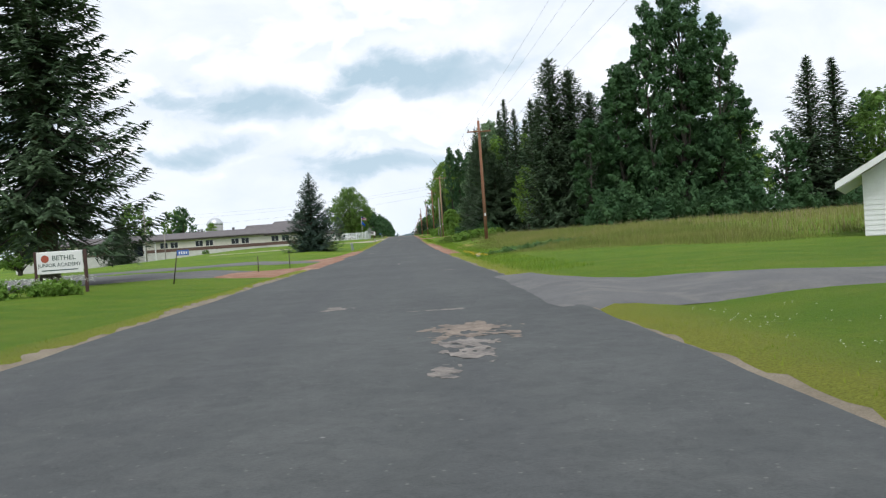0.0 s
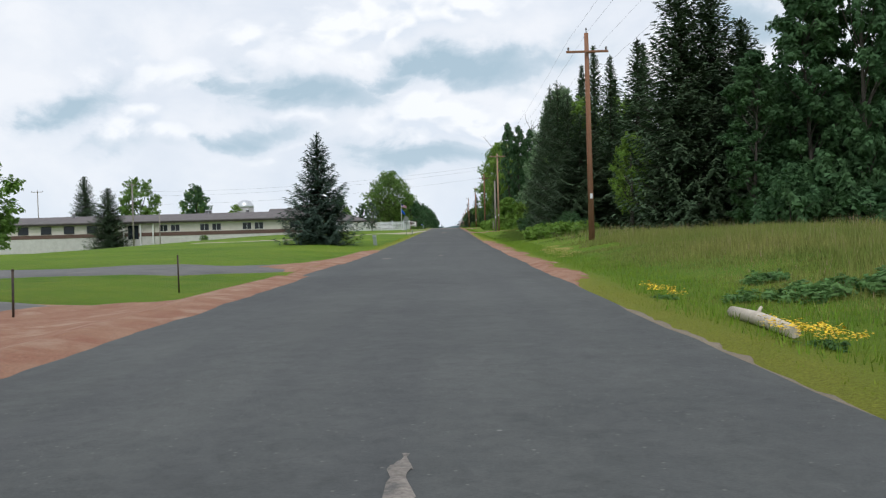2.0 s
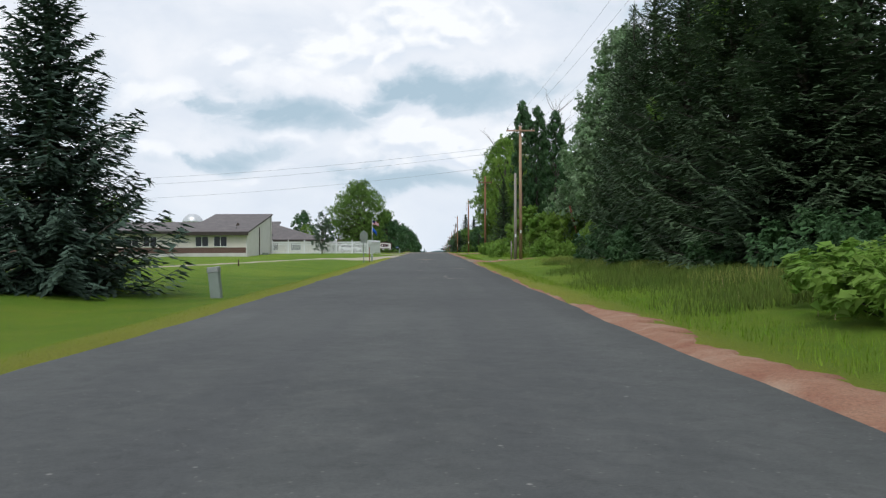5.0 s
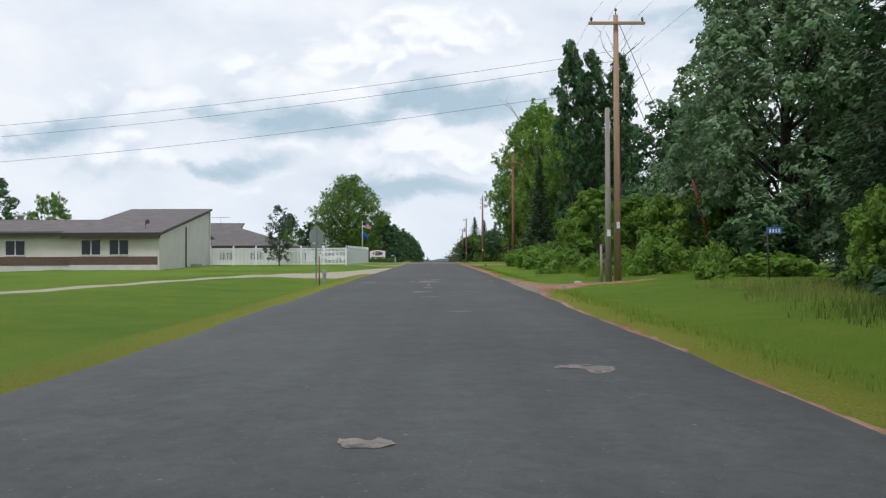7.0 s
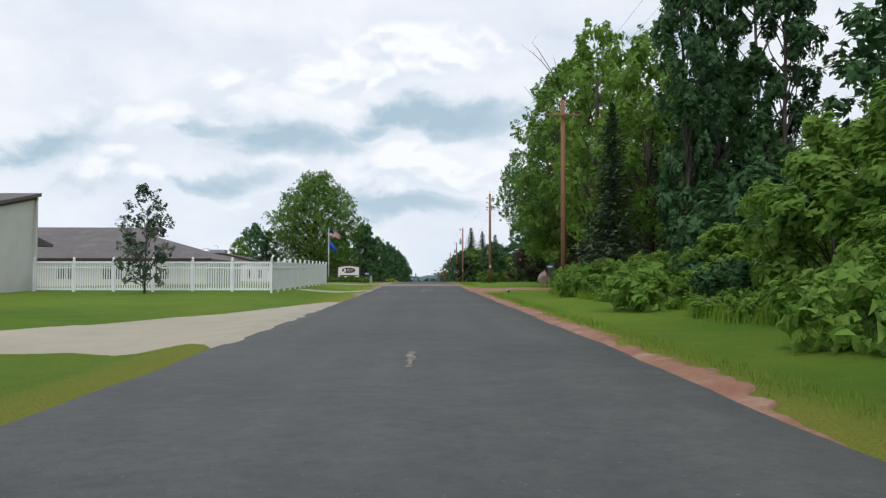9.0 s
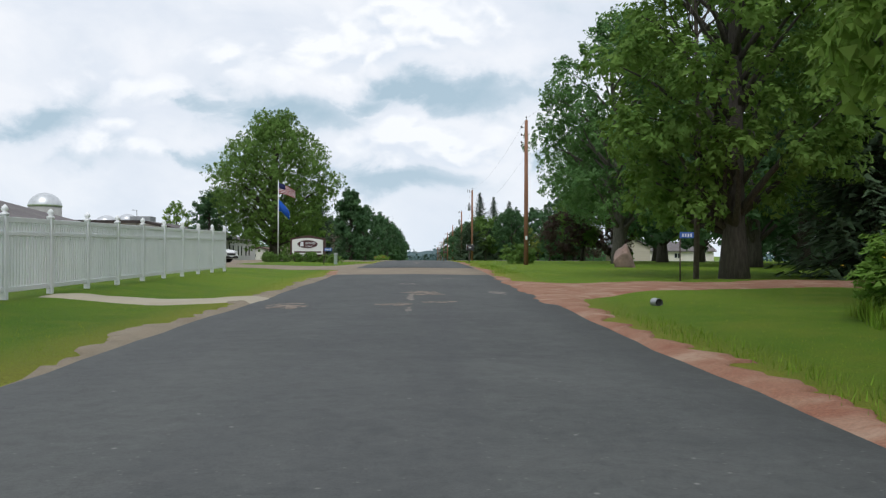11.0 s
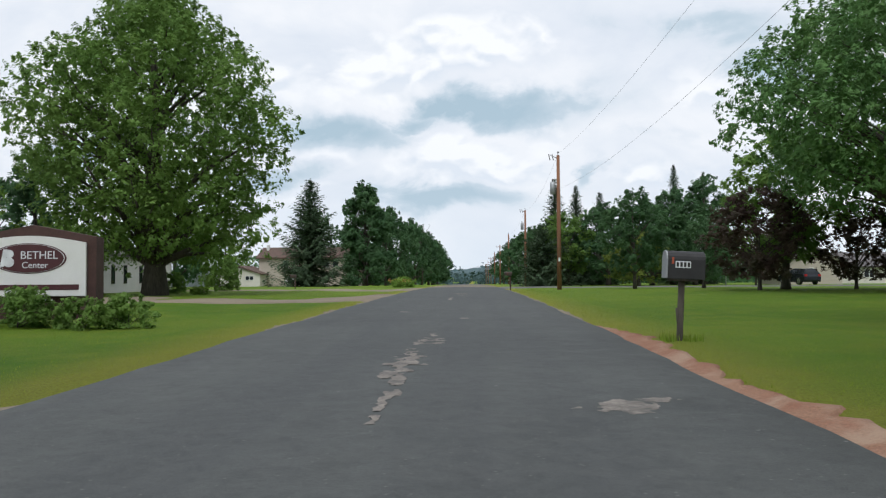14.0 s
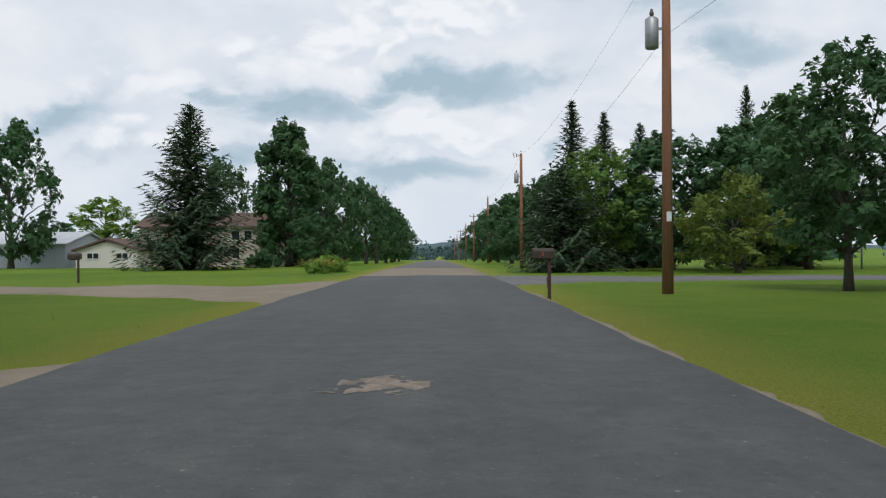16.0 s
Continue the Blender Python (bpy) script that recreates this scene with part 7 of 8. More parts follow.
hb = hip_building("annexe_building", -47, -19.0, 229, 243, 2.2, 4.9, 7.9, M_CREAM, M_SHINGLE, "low annexe with a grey hipped shingle roof behind the fence", inset=9)
for k in range(6):
    window_at(hb, -44 + k * 4, -42.2 + k * 4, 229, 3.2, 4.5)
part("gable_roof", prismm([(238, 4.9), (250, 9.0), (250, 9.2), (237.5, 5.1)], "x", -46, -29.5), M_SHINGLE, hb)
part("gable_wall", prismm([(239, 4.9), (250, 4.9), (250, 8.9)], "x", -45.5, -29.8), M_CREAM, hb)
part("aerial", tubem([(-33, 249, 9.0), (-33, 249, 10.0), (-31.6, 249, 10.02), (-34.4, 249, 10.0)], [0.03, 0.03, 0.03, 0.03], 6), M_METAL, hb)


def center_building():
    e = thing("center_building", (0, 0, 0), "low pale grey metal building with grey pitched roof", "building")
    g = 3.0
    part("front_wall", prismm([(-75, g - 0.6), (-24.8, g - 0.6), (-24.8, g + 2.75), (-32.4, g + 4.55), (-75, g + 4.7)], "y", 291.6, 291.9), M_GREYWALL, e)
    part("side_wall", boxm(-25.0, -24.8, 291.9, 318, g - 0.6, g + 2.75), M_GREYWALL, e)
    part("roof", prismm([(-24.3, g + 2.72), (-24.3, g + 2.9), (-32.4, g + 4.8), (-75.2, g + 4.95), (-75.2, g + 4.72), (-32.4, g + 4.58)], "y", 291.2, 318.4), M_SHINGLE, e)
    part("rake_board", prismm([(-24.25, g + 2.6), (-24.25, g + 2.92), (-32.4, g + 4.82), (-75.2, g + 4.97), (-75.2, g + 4.7), (-32.4, g + 4.5)], "y", 291.08, 291.19), M_FASCIA, e)
    part("end_wall", boxm(-75, -24.8, 317.8, 318, g - 0.6, g + 2.7), M_GREYWALL, e)
    part("door", boxm(-31.4, -30.3, 291.5, 291.59, g, g + 2.2), M_FASCIA, e, "dark brown door")
    part("door", boxm(-33.7, -32.5, 291.52, 291.59, g, g + 2.25), M_FASCIA, e, "dark brown door")
    for x0 in (-28.6, -26.9):
        window_at(e, x0, x0 + 0.6, 291.6, g + 0.75, g + 2.1, 1, frame_m=M_FASCIA, depth=0.05)
    for k in range(9):
        y0 = 293.2 + k * 2.5 + (0.4 if k % 2 else 0)
        window_at(e, y0, y0 + 0.55, -24.8, g + 0.75, g + 2.1, 1, "y", M_FASCIA, 0.05, out=1)
    for px, py, r in ((-37.5, 300, 1.25), (-42.5, 306, 1.4), (-58, 300, 1.3)):
        dome = [(px, py, g + 4.6), (px, py, g + 5.1)] + [(px, py, g + 5.1 + r * 0.75 * math.sin(a)) for a in (0.4, 0.8, 1.2, 1.5)]
        part("dome_vent", tubem(dome, [r * 0.85, r] + [r * math.cos(a) for a in (0.4, 0.8, 1.2, 1.5)], 18), M_DOME, e, "silver domed roof vent")
    part("roof_unit", boxm(-36.2, -33.6, 297, 299, g + 4.7, g + 5.6, 0.04), M_METAL, e, "grey roof air unit")
    part("roof_unit", boxm(-48, -46.4, 296, 298, g + 4.8, g + 5.6, 0.04), M_METAL, e)
    part("lamp_arm", tubem([(-33.4, 291.4, g + 4.0), (-33.4, 291.4, g + 6.0), (-33.9, 291.2, g + 6.05)], [0.05, 0.05, 0.05], 8), M_METAL, e)
    return e


center_building()

sl = thing("silo", (-85, 382, gz(-85, 382)), "tall grey farm silo with silver dome", "silo")
part("wall", tubem([(0, 0, -0.5), (0, 0, 12.2)], [3.5, 3.5], 28), M_SILO, sl)
part("dome", tubem([(0, 0, 12.2)] + [(0, 0, 12.2 + 3.2 * math.sin(a)) for a in (0.15, 0.45, 0.8, 1.15, 1.45)], [3.6] + [3.6 * math.cos(a) for a in (0.15, 0.45, 0.8, 1.15, 1.45)], 28), M_DOME, sl)


def gable_house(name, x0, x1, y0, y1, z0, eave, ridge, along, wall_m, roof_m, label, category="house", over=0.45):
    e = thing(name, (0, 0, 0), label, category)
    if along == "x":
        ym = (y0 + y1) / 2
        part("wall", prismm([(y0, z0), (y1, z0), (y1, eave), (ym, ridge - 0.15), (y0, eave)], "x", x0, x1), wall_m, e)
        k = (ridge - eave) / (ym - y0)
        part("roof", prismm([(y0 - over, eave - k * over), (ym, ridge), (y1 + over, eave - k * over), (y1 + over, eave - k * over + 0.2), (ym, ridge + 0.22), (y0 - over, eave - k * over + 0.2)],
                            "x", x0 - over, x1 + over), roof_m, e)
    else:
        xm = (x0 + x1) / 2
        part("wall", prismm([(x0, z0), (x1, z0), (x1, eave), (xm, ridge - 0.15), (x0, eave)], "y", y0, y1), wall_m, e)
        k = (ridge - eave) / (xm - x0)
        part("roof", prismm([(x0 - over, eave - k * over), (xm, ridge), (x1 + over, eave - k * over), (x1 + over, eave - k * over + 0.2), (xm, ridge + 0.22), (x0 - over, eave - k * over + 0.2)],
                            "y", y0 - over, y1 + over), roof_m, e)
    return e


gz0 = 2.65
h1 = gable_house("house", -33.4, -19.6, 381, 390, gz0 - 1, gz0 + 4.6, gz0 + 6.2, "x", M_TAN, M_SHINGLE_BROWN, "two-storey tan house with brown shingle roof")
for wx, wz in ((-22.4, 3.0), (-21.0, 3.0), (-22.4, 0.9), (-29, 3.0), (-25.8, 0.9)):
    window_at(h1, wx - 0.45, wx + 0.45, 381, gz0 + wz, gz0 + wz + 1.2, 1)
for wy, wz in ((383.6, 3.0), (386.2, 3.0)):
    window_at(h1, wy - 0.4, wy + 0.4, -19.6, gz0 + wz, gz0 + wz + 1.3, 1, "y", out=1)
part("porch", boxm(-19.6, -17.6, 382, 388, gz0 - 0.5, gz0 + 2.2), M_TAN, h1)
part("porch_roof", prismm([(-19.62, gz0 + 2.9), (-17.1, gz0 + 2.2), (-17.1, gz0 + 2.35), (-19.62, gz0 + 3.1)], "y", 381.6, 388.4), M_SHINGLE_BROWN, h1)
part("chimney", boxm(-32.9, -32.5, 384, 384.6, gz0 + 5, gz0 + 6.8), M_WHITE, h1)
h2 = gable_house("garage", -39.0, -32.2, 377, 386, gz0 - 1, gz0 + 1.95, gz0 + 3.1, "y", M_CREAM, M_SHINGLE_BROWN, "cream single-storey garage with low gable roof", "garage", 0.35)
for wx in (-37.1, -33.9):
    window_at(h2, wx - 0.65, wx + 0.65, 377, gz0 + 1.0, gz0 + 1.7, 2, frame_m=M_WHITE)
h3 = gable_house("metal_shed", -52, -41, 379, 392, gz0 - 1, gz0 + 2.6, gz0 + 4.0, "x", M_BLUEMETAL, M_DOME, "pale blue metal farm shed", "shed", 0.25)
h4 = gable_house("house", 43, 56, 350, 359, 1.8, 5.0, 6.6, "x", M_CREAM, M_SHINGLE, "low white house with grey roof beyond the lawn")
for wx in (45, 49, 53):
    window_at(h4, wx - 0.6, wx + 0.6, 350, 3.6, 4.6)
h5 = gable_house("garage", 34.6, 40.5, 338, 347, 1.8, 5.6, 6.9, "y", M_TAN, M_SHINGLE, "tan garage with one small window beyond the lawn", "garage")
window_at(h5, 37, 37.5, 338, 4.1, 4.8, 1)


def sided_house():
    """The white house by the first drive: lap boards on its gable end."""
    z = gz(19.1, 32)
    e = thing("house", (19.1, 32, 0), "white lap-sided house with low gable roof", "house", rz=-30)
    e.matrix_basis = e.matrix_basis @ Matrix.Translation((-19.1, -32, 0))
    part("wall", prismm([(19.1, z - 0.5), (28.5, z - 0.5), (28.5, z + 2.45), (23.8, z + 5.2), (19.1, z + 2.45)], "y", 32.0, 42.0), M_WHITE, e)
    for k in range(22):
        za = z + 0.02 + k * 0.2
        x0 = 19.1 + max(0, (za + 0.2 - z - 2.45) / 0.585)
        x1 = 28.5 - max(0, (za + 0.2 - z - 2.45) / 0.585)
        if x1 - x0 > 0.3:
            part("siding_board", prismm([(31.998, za), (31.998, za + 0.2), (31.986, za + 0.2), (31.966, za)], "x", x0, x1), M_WHITE, e)
    part("roof", prismm([(18.2, z + 1.92), (23.8, z + 5.2), (29.4, z + 1.92), (29.4, z + 2.14), (23.8, z + 5.44), (18.2, z + 2.14)], "y", 31.2, 42.6), M_SHINGLE, e)
    part("rake_board", prismm([(18.15, z + 1.9), (23.8, z + 5.2), (29.45, z + 1.9), (29.45, z + 2.16), (23.8, z + 5.46), (18.15, z + 2.16)], "y", 31.1, 31.19), M_WHITE, e)
    part("soffit", prismm([(18.2, z + 1.9), (19.1, z + 2.42), (19.1, z + 2.44), (18.2, z + 1.918)], "y", 31.2, 42.6), M_WHITE, e)
    return e


sided_house()

pt = thing("propane_tank", (-24.2, 366, gz(-24.2, 366)), "white propane tank on low legs in front of the house", "tank")
part("tank", tubem([(-1.6, 0, 0.75), (-1.45, 0, 0.75), (-1.2, 0, 0.75), (1.2, 0, 0.75), (1.45, 0, 0.75), (1.6, 0, 0.75)], [0.05, 0.36, 0.48, 0.48, 0.36, 0.05], 16), M_TANK, pt)
part("valve_dome", tubem([(0, 0, 1.2), (0, 0, 1.36), (0, 0, 1.4)], [0.16, 0.16, 0.06], 10), M_TANK, pt)
for lx in (-0.9, 0.9):
    part("leg", boxm(lx - 0.1, lx + 0.1, -0.3, 0.3, -0.05, 0.4), M_FOUND, pt)


# ---- cars ----
def car(x, y, rz, paint, label, L=4.85, W=1.86, H=1.7, kind="suv"):
    e = thing("car", (x, y, max(gz(x, y), -9) + 0.04), label, "car", "parked cars", rz)
    hl = L / 2
    side = [(-hl, 0.46), (-hl + 0.01, 0.80), (-hl + 0.07, 1.02), (-hl + 0.16, 1.09), (hl * 0.36, 1.07), (hl * 0.62, 1.03), (hl * 0.84, 0.94), (hl - 0.10, 0.82), (hl - 0.01, 0.62), (hl, 0.46), (hl - 0.05, 0.3), (-hl + 0.08, 0.3)]
    roof = [(-hl + 0.10, 1.06), (-hl + 0.22, 1.30), (-hl + 0.42, 1.56), (-hl + 0.72, H - 0.05), (-hl + 1.3, H), (-0.25, H), (0.18, H - 0.06), (0.55, 1.42), (hl * 0.46, 1.05)]

    def loft(outline, widths):
        bm = bmesh.new()
        rows = []
        for w, inset in widths:
            cx = sum(p[0] for p in outline) / len(outline)
            cz_ = sum(p[1] for p in outline) / len(outline)
            rows.append([bm.verts.new((cx + (px - cx) * inset, w, cz_ + (pz - cz_) * inset)) for px, pz in outline])
        for a, b in zip(rows, rows[1:]):
            for k in range(len(outline)):
                bm.faces.new((a[k], a[(k + 1) % len(outline)], b[(k + 1) % len(outline)], b[k]))
        bm.faces.new(rows[0][::-1])
        bm.faces.new(rows[-1])
        return bm
    w = W / 2
    body = part("body", loft(side, [(-w, 0.965), (-w + 0.05, 0.99), (-w + 0.16, 1.0), (w - 0.16, 1.0), (w - 0.05, 0.99), (w, 0.965)]), paint, e, smooth=False)

    def half(z):
        return w - 0.09 - 0.19 * max(0.0, z - 1.05) / (H - 1.05)

    def panel(outline, s, proud, thick):
        """A pane or panel that lies on the leaning side of the cabin."""
        bm = bmesh.new()
        o1 = [bm.verts.new((px, s * (half(pz) + proud), pz)) for px, pz in outline]
        o2 = [bm.verts.new((px, s * (half(pz) + proud - thick), pz)) for px, pz in outline]
        bm.faces.new(o1)
        bm.faces.new(o2[::-1])
        for q in range(len(outline)):
            bm.faces.new((o1[q], o1[(q + 1) % len(outline)], o2[(q + 1) % len(outline)], o2[q]))
        return bm
    cab = bmesh.new()
    ends = [[cab.verts.new((px, s * half(pz), pz)) for px, pz in roof] for s in (-1, 1)]
    cab.faces.new(ends[0])
    cab.faces.new(ends[1][::-1])
    for q in range(len(roof)):
        cab.faces.new((ends[0][q], ends[0][(q + 1) % len(roof)], ends[1][(q + 1) % len(roof)], ends[1][q]))
    bmesh.ops.bevel(cab, geom=[ed for ed in cab.edges if abs(ed.verts[0].co.y - ed.verts[1].co.y) < 0.3 and min(v.co.z for v in ed.verts) > 1.1], offset=0.05, segments=2, affect="EDGES")
    part("cabin", cab, paint, e)
    for s in (-1, 1):
        part("window_surround", panel([(-hl + 0.44, 1.13), (0.86, 1.07), (0.48, H - 0.23), (0.20, H - 0.13), (-hl + 1.3, H - 0.12), (-hl + 0.80, H - 0.15), (-hl + 0.56, 1.42)], s, 0.003, 0.012), M_BLACK, e)
        for pane in ([(-hl + 0.50, 1.16), (-hl + 1.16, 1.13), (-hl + 1.16, H - 0.16), (-hl + 0.84, H - 0.18), (-hl + 0.62, 1.42)],
                     [(-hl + 1.24, 1.13), (-0.20, 1.11), (-0.20, H - 0.14), (-hl + 1.24, H - 0.16)],
                     [(-0.12, 1.11), (0.80, 1.09), (0.46, H - 0.26), (0.20, H - 0.17), (-0.12, H - 0.14)]):
            part("side_window", panel(pane, s, 0.006, 0.012), M_GLASS, e)
        part("mirror", boxm(0.78, 0.98, *sorted((s * (w - 0.05), s * (w + 0.15))), 1.05, 1.22, 0.03), paint, e)
        part("headlight", boxm(hl - 0.22, hl - 0.02, *sorted((s * (w - 0.42), s * (w - 0.06))), 0.7, 0.86, 0.03), M_LAMP_GLASS, e)
        part("tail_light", boxm(-hl - 0.015, -hl + 0.1, *sorted((s * (w - 0.34), s * (w - 0.05))), 0.82, 1.04, 0.02), M_TAIL, e)
        part("roof_rail", tubem([(-hl + 0.9, s * (w - 0.32), H), (-0.8, s * (w - 0.32), H + 0.06), (0.2, s * (w - 0.32), H - 0.02)], [0.018] * 3, 6), M_METAL, e)
        part("sill", boxm(-hl + 0.95, hl - 1.0, *sorted((s * (w - 0.06), s * (w + 0.008))), 0.24, 0.4, 0.02), M_BLACK, e)
        for px in (-hl + 0.97, hl - 0.93):
            whl = part("wheel", tubem([(px, s * (w - 0.24), 0.37), (px, s * (w - 0.22), 0.37), (px, s * (w + 0.0), 0.37), (px, s * (w + 0.02), 0.37)], [0.33, 0.37, 0.37, 0.33], 24), M_RUBBER, e)
            part("rim", tubem([(px, s * (w + 0.018), 0.37), (px, s * (w + 0.03), 0.37)], [0.265, 0.25], 20), M_CHROME, whl)
            for k in range(5):
                a = 2 * math.pi * k / 5
                part("spoke_gap", tubem([(px + 0.14 * math.cos(a), s * (w + 0.027), 0.37 + 0.15 * math.sin(a)), (px + 0.15 * math.cos(a), s * (w + 0.034), 0.37 + 0.15 * math.sin(a))], [0.055, 0.055], 8), M_RUBBER, whl)
            o = [(px + 0.42 * math.cos(math.pi * k / 10), 0.35 + 0.42 * math.sin(math.pi * k / 10)) for k in range(11)] + [(px - 0.36, 0.35)] + [(px + 0.355 * math.cos(math.pi - math.pi * k / 10), 0.35 + 0.355 * math.sin(math.pi * k / 10)) for k in range(11)]
            part("wheel_arch", prismm(o, "y", *sorted((s * (w - 0.05), s * (w + 0.012)))), M_BLACK, e)
    part("windscreen", prismm([(0.24, H - 0.10), (0.56, 1.43), (1.04, 1.10), (1.06, 1.12), (0.58, 1.45), (0.26, H - 0.08)], "y", -w + 0.30, w - 0.30), M_GLASS, e)
    part("rear_window", prismm([(-hl + 0.15, 1.18), (-hl + 0.23, 1.32), (-hl + 0.40, 1.55), (-hl + 0.38, 1.57), (-hl + 0.20, 1.33), (-hl + 0.12, 1.18)], "y", -w + 0.28, w - 0.28), M_GLASS, e)
    part("grille", boxm(hl - 0.06, hl + 0.012, -0.5, 0.5, 0.55, 0.72, 0.01), M_BLACK, e)
    part("bumper", boxm(hl - 0.12, hl + 0.03, -w + 0.12, w - 0.12, 0.32, 0.5, 0.03), M_BLACK, e)
    part("number_plate", boxm(hl + 0.02, hl + 0.038, -0.22, 0.22, 0.42, 0.54), M_SIGN_TEXT, e)
    return e


car(-16.5, 257.7, -24, M_CARWHITE, "white estate car with dark windows on the concrete drive")
car(-31.5, 282, 160, M_CARDARK, "dark parked car beside the building", H=1.75)
car(-34.6, 281, 150, M_CARWHITE, "white parked car beside the building", H=1.6)
car(34, 333, 100, M_CARDARK, "dark parked car beyond the lawn", H=1.6)


# ---- grass, tall field grass and flowers ----
def blades(name, n, area, h, w, material, label, seed, keep=None, bend=0.5, category="grass", tall=None):
    """Blades of grass over an area (x0, x1, y0, y1): three-cornered, bent, thinned where keep() says no."""
    rng = np.random.default_rng(seed)
    x, y = rng.uniform(area[0], area[1], n), rng.uniform(area[2], area[3], n)
    if keep is not None:
        k = keep(x, y, rng)
        x, y = x[k], y[k]
    n = len(x)
    z = ground_z(x, y)
    a = rng.uniform(0, 6.283, n)
    hh = h * rng.uniform(0.45, 1.25, n)
    if tall is not None:
        hh = hh * tall(x, y)
    ww = w * rng.uniform(0.6, 1.3, n)
    base = np.stack([x, y, z - 0.02], -1)
    side = np.stack([np.cos(a), np.sin(a), np.zeros(n)], -1) * ww[:, None]
    lean = np.stack([-np.sin(a), np.cos(a), np.zeros(n)], -1) * (hh * bend * rng.uniform(-1, 1, n))[:, None]
    up = np.zeros((n, 3))
    up[:, 2] = hh
    v = np.stack([base - side, base + side, base + lean + up], 1).reshape(-1, 3)
    me = fast_mesh(name, v, np.arange(3 * n).reshape(-1, 3), material)
    return tagged(new(name, me), label, category, kind="stuff")


def on_turf(x, y):
    """Where turf shows: off the road, the shoulders, drives and paths."""
    ok = np.abs(x) > 3.75
    ok &= ~((x > 0) & (x < 4.5) & (y > 50) & (y < 230))
    ok &= ~((x < 0) & (x > -4.6) & (y > 37) & (y < 84))
    ok &= ~((x < 0) & (y > 41) & (y < 53 + np.maximum(0, -x - 11) * 0.55))
    ok &= ~((x < 0) & (y > 63) & (y < 78 - np.maximum(0, -x - 6) * 1.2))
    ok &= ~((x > 0) & (y > 9.5) & (y < 21.5 - np.clip(x - 3.5, 0, 5) * 1.25))
    ok &= ~((x > 0) & (y > 211.5 + np.clip(x - 3.5, 0, 5) * 1.2) & (y < 228 - np.clip(x - 3.5, 0, 5) * 0.9))
    ok &= ~((x < 0) & (y > 236 + np.clip(-x - 4.2, 0, 5)) & (y < 249.8)) & ~((x < 0) & (x > -4.6) & (y > 228) & (y < 256))
    ok &= ~((x < 0) & (y > 280.5) & (y < 295 - np.clip(-x - 3.7, 0, 6) * 1.1))
    ok &= ~((x < 0) & (y > 305.5) & (y < 322))
    ok &= ~((x < -9) & (y > 150) & (y < 175)) & ~((x < 0) & (x > -9.6) & (y > 170) & (y < 192 - np.clip(-x - 4, 0, 6) * 2.2)) & ~((x < 0) & (y > 211.3) & (y < 214))
    return ok


def near_edge(x, y, rng):
    d = np.abs(x) - 3.6
    return on_turf(x, y) & (rng.uniform(0, 1, len(x)) < np.exp(-np.maximum(d, 0) / 3.2))


for k in range(8):
    y0 = 4 + k * 38
    for s in (-1, 1):
        ar = (3.6, 13, y0, y0 + 38) if s > 0 else (-13, -3.6, y0, y0 + 38)
        blades("verge_grass", 30000, ar, 0.05, 0.008, M_BLADE_VERGE, "short green verge grass blades", 200 + 2 * k + (s > 0), near_edge)


def field_edges(x, y):
    edge = np.maximum(41 - 0.55 * (x - 5) + 1.6 * np.sin(x * 0.7), 33)
    near = 6.3 - 0.8 * step(60, 72, y) + 0.8 * np.sin(y * 0.5) + 0.4 * np.sin(y * 1.7)
    return edge, near


def field(x, y, rng):
    edge, near = field_edges(x, y)
    ok = (x > near + rng.normal(0, 0.5, len(x))) & (y > edge + rng.normal(0, 0.8, len(x))) & (y < 108)
    # the straw patch and the mown spot by the pole
    ok &= ~((x < 9.0) & (y > 70) & (y < 84)) | ((x > 7.6 + 0.5 * np.sin(y)) & (y > 74))
    return ok


def field_height(x, y):
    edge, near = field_edges(x, y)
    return (0.25 + 0.75 * step(0, 6, y - edge)) * (0.22 + 0.78 * step(0, 6.5, x - near)) * (0.8 + 0.22 * np.sin(x * 0.55 + 0.6 * np.sin(y * 0.4)) * np.sin(y * 0.38 + 1))


blades("tall_grass", 150000, (5, 19, 33, 80), 0.62, 0.010, M_BLADE_DRY, "tall uncut field grass going to seed", 301, lambda x, y, r: field(x, y, r) & (r.uniform(0, 1, len(x)) < 0.85), 0.55, tall=field_height)
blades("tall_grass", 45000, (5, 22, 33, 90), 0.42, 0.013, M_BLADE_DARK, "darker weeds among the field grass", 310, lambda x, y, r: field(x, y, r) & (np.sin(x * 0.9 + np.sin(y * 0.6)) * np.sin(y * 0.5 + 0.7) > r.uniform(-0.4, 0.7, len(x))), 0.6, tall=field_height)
blades("tall_grass", 52000, (8, 90, 36, 108), 0.62, 0.026, M_BLADE_DRY, "tall uncut field grass going to seed", 302, lambda x, y, r: (field(x, y, r) | ((x > 25) & (y > 45) & (y < 100))) & ((x > 17) | (y > 72)), 0.45, tall=field_height)
blades("seed_heads", 15000, (7, 60, 36, 106), 0.80, 0.010, M_SEED, "brownish grass seed heads above the field", 303, field, 0.4, tall=field_height)
blades("edge_grass", 22000, (3.85, 6.4, 24, 112), 0.16, 0.008, M_BLADE, "longer grass along the gravel shoulder", 311, lambda x, y, r: x > 3.95 + 0.75 * step(46, 54, y) + 0.25 * np.sin(y * 1.3) * np.sin(y * 0.37) + r.exponential(0.22, len(x)), 0.7)
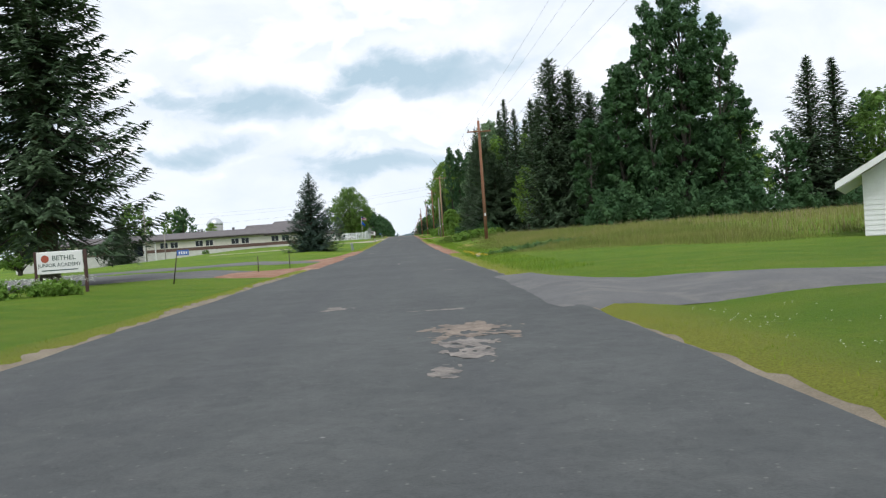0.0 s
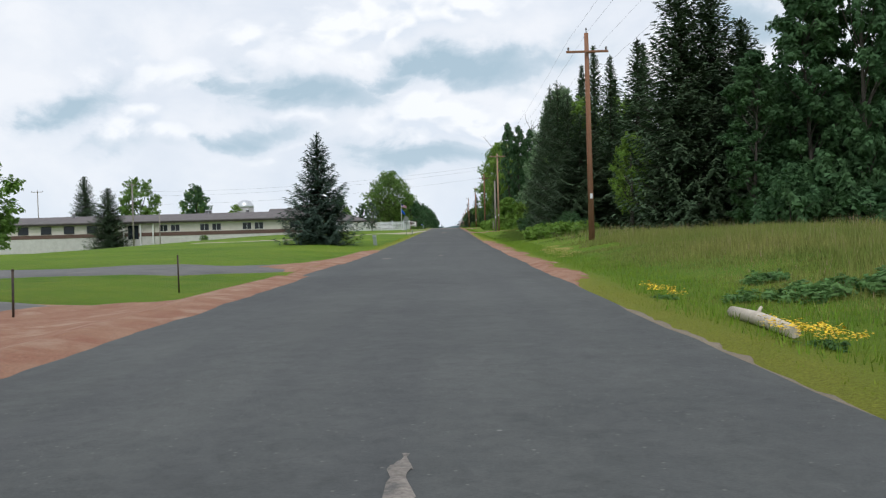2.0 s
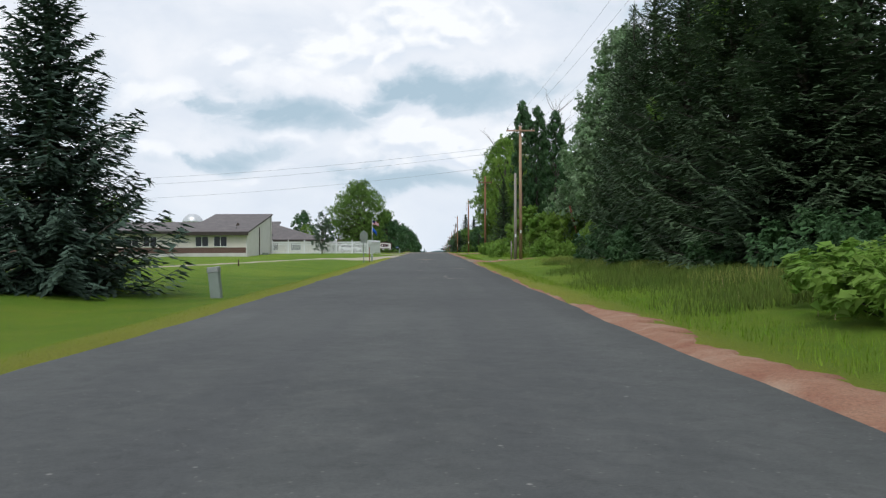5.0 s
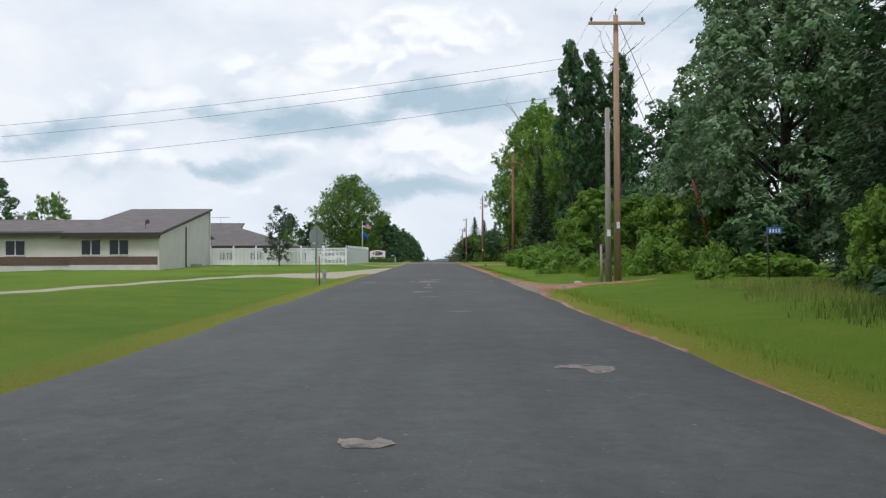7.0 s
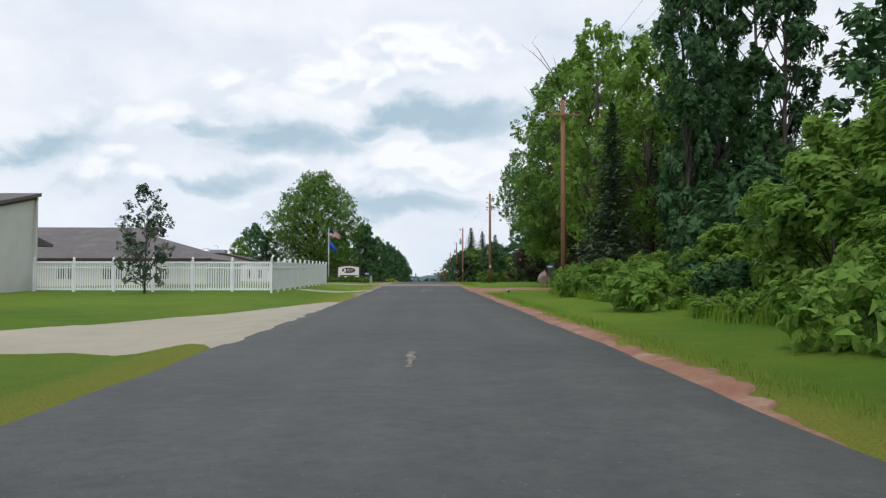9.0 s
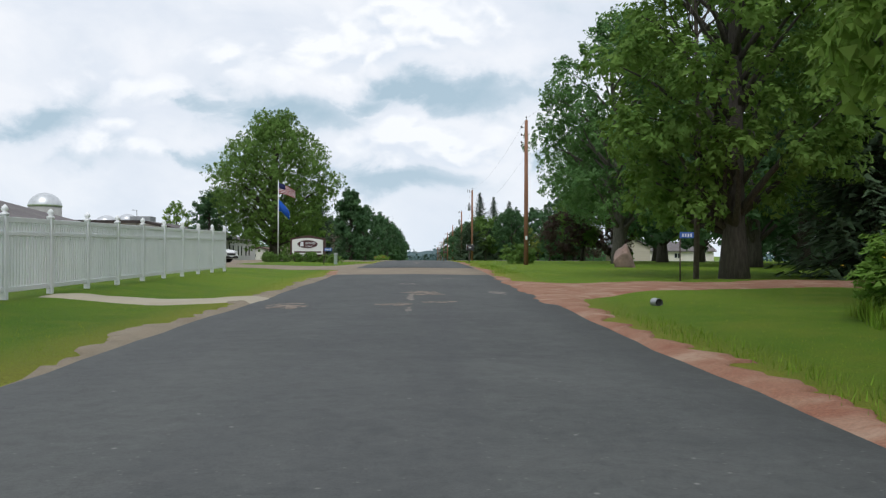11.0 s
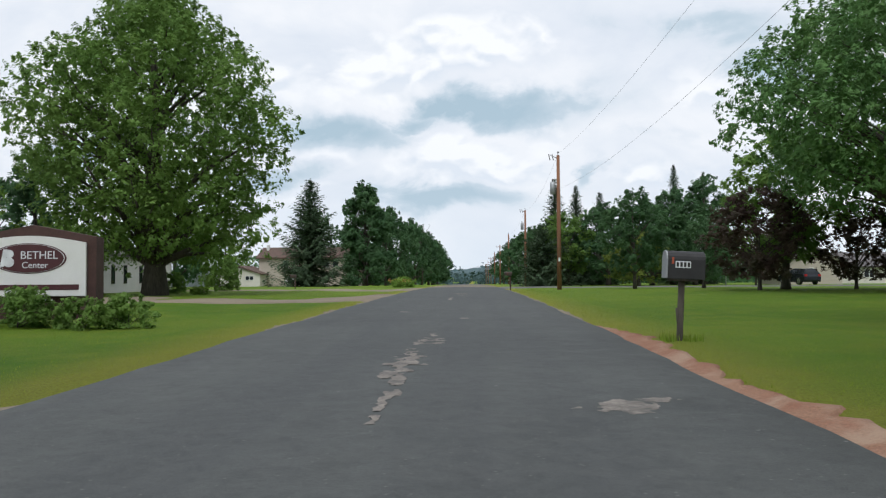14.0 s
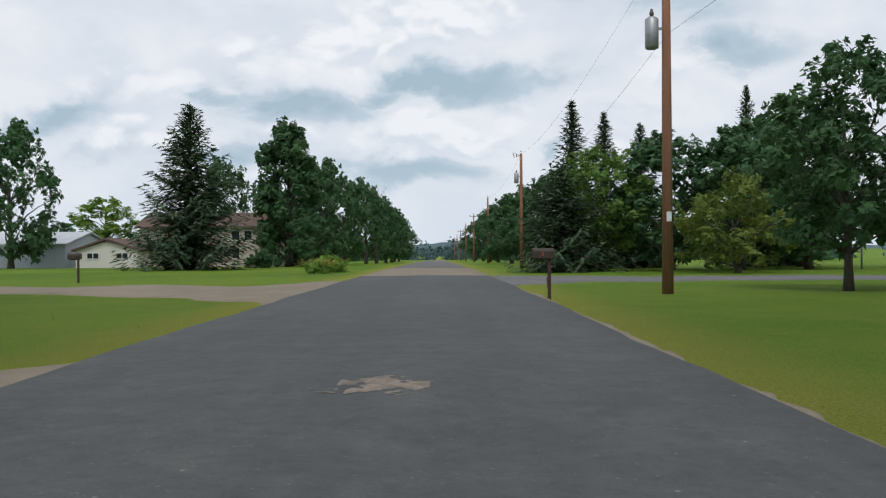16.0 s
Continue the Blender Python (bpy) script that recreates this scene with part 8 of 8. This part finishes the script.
blades("edge_grass", 14000, (3.8, 5.2, 112, 250), 0.13, 0.009, M_BLADE, "longer grass along the gravel shoulder", 312, lambda x, y, r: (x > 3.95 + 0.2 * np.sin(y * 1.1) + 0.6 * ((y > 146) & (y < 162)) + r.exponential(0.2, len(x))) & ~((y > 209) & (y < 231)) & ~((y > 149) & (y < 158)), 0.7)
blades("rough_grass", 22000, (7.2, 12.5, 104, 146), 0.26, 0.011, M_BLADE_DRY, "rough longer grass under the spruces", 304, lambda x, y, r: x > 8.4 + 0.6 * np.sin(y * 0.8), 0.5)
blades("rough_grass", 30000, (7.6, 11.5, 160, 208), 0.45, 0.016, M_BLADE, "rough longer grass along the thicket", 305, lambda x, y, r: x > 8.0 + 0.5 * np.sin(y * 0.7), 0.5)
# dark weeds whose blade colour also holds the shade of the spruces
blades("rough_grass", 46000, (5.0, 12.5, 100, 137), 0.27, 0.012, M_BLADE_DARK, "dark green rough weeds and grass with the spruces' shade in their colour", 308, lambda x, y, r: x > 6.3 + 0.7 * np.sin(y * 0.55) + 2.2 * np.clip((y - 116) / 15, 0, 1) + 2.2 * r.uniform(-0.5, 0.5, len(x)), 0.6)
blades("grass_tuft", 170, (4.0, 4.65, 261.7, 262.3), 0.17, 0.009, M_BLADE, "longer grass round the mailbox post", 307, None, 0.5)
blades("straw", 26000, (4.8, 8.0, 66, 81), 0.055, 0.009, M_STRAW, "dry straw stalks in the verge", 306, lambda x, y, r: ((x - 6.3 - 0.05 * (y - 75)) / 0.85) ** 2 + ((y - 75) / 6.8) ** 2 + 0.45 * np.sin(x * 3) * np.sin(y * 1.3) < r.uniform(0.35, 0.9, len(x)), 2.4)


def flower_heads(name, n, area, h, size, material, label, seed):
    """Small blossoms on unseen stalks among the leaves, each a tiny cluster of petals."""
    rng = np.random.default_rng(seed)
    x, y = rng.uniform(area[0], area[1], n), rng.uniform(area[2], area[3], n)
    keep = (np.sin(x * 2.3 + seed) * np.sin(y * 1.9 + seed) > -0.25)
    x, y = x[keep], y[keep]
    z = ground_z(x, y) + h * rng.uniform(0.7, 1.1, len(x))
    c = np.repeat(np.stack([x, y, z], -1), 3, axis=0) + rng.normal(0, size * 0.5, (len(x) * 3, 3))
    v, f = leaf_quads(c, np.tile(np.array([0, 0, 1.0]), (len(c), 1)), size * 0.6, rng)
    return tagged(new(name, fast_mesh(name, v, f, material)), label, "flowers", kind="stuff")


flower_heads("clover_flowers", 800, (4.2, 13, -2, 10.5), 0.09, 0.019, M_FLOWER_W, "white clover heads in the grass", 307)
flower_heads("yellow_flowers", 150, (4.25, 5.05, 41.2, 42.3), 0.2, 0.042, M_FLOWER_Y, "yellow roadside flowers in the verge", 308)
flower_heads("yellow_flowers", 100, (4.3, 4.85, 46.8, 48.3), 0.2, 0.042, M_FLOWER_Y, "yellow roadside flowers in the verge", 309)
flower_heads("white_flowers", 600, (-17, -11, 30.0, 33), 0.6, 0.06, M_FLOWER_W, "white wildflower heads round the school sign", 310)
flower_heads("orange_flowers", 320, (-8.4, -6.2, 339.5, 350.5), 0.85, 0.09, M_FLOWER_O, "orange flowers in the bed", 311)
flower_heads("yellow_flowers", 160, (8.2, 10.4, 203.5, 208), 1.1, 0.05, M_FLOWER_Y, "small yellow flowers on the shrubs by the drive", 312)
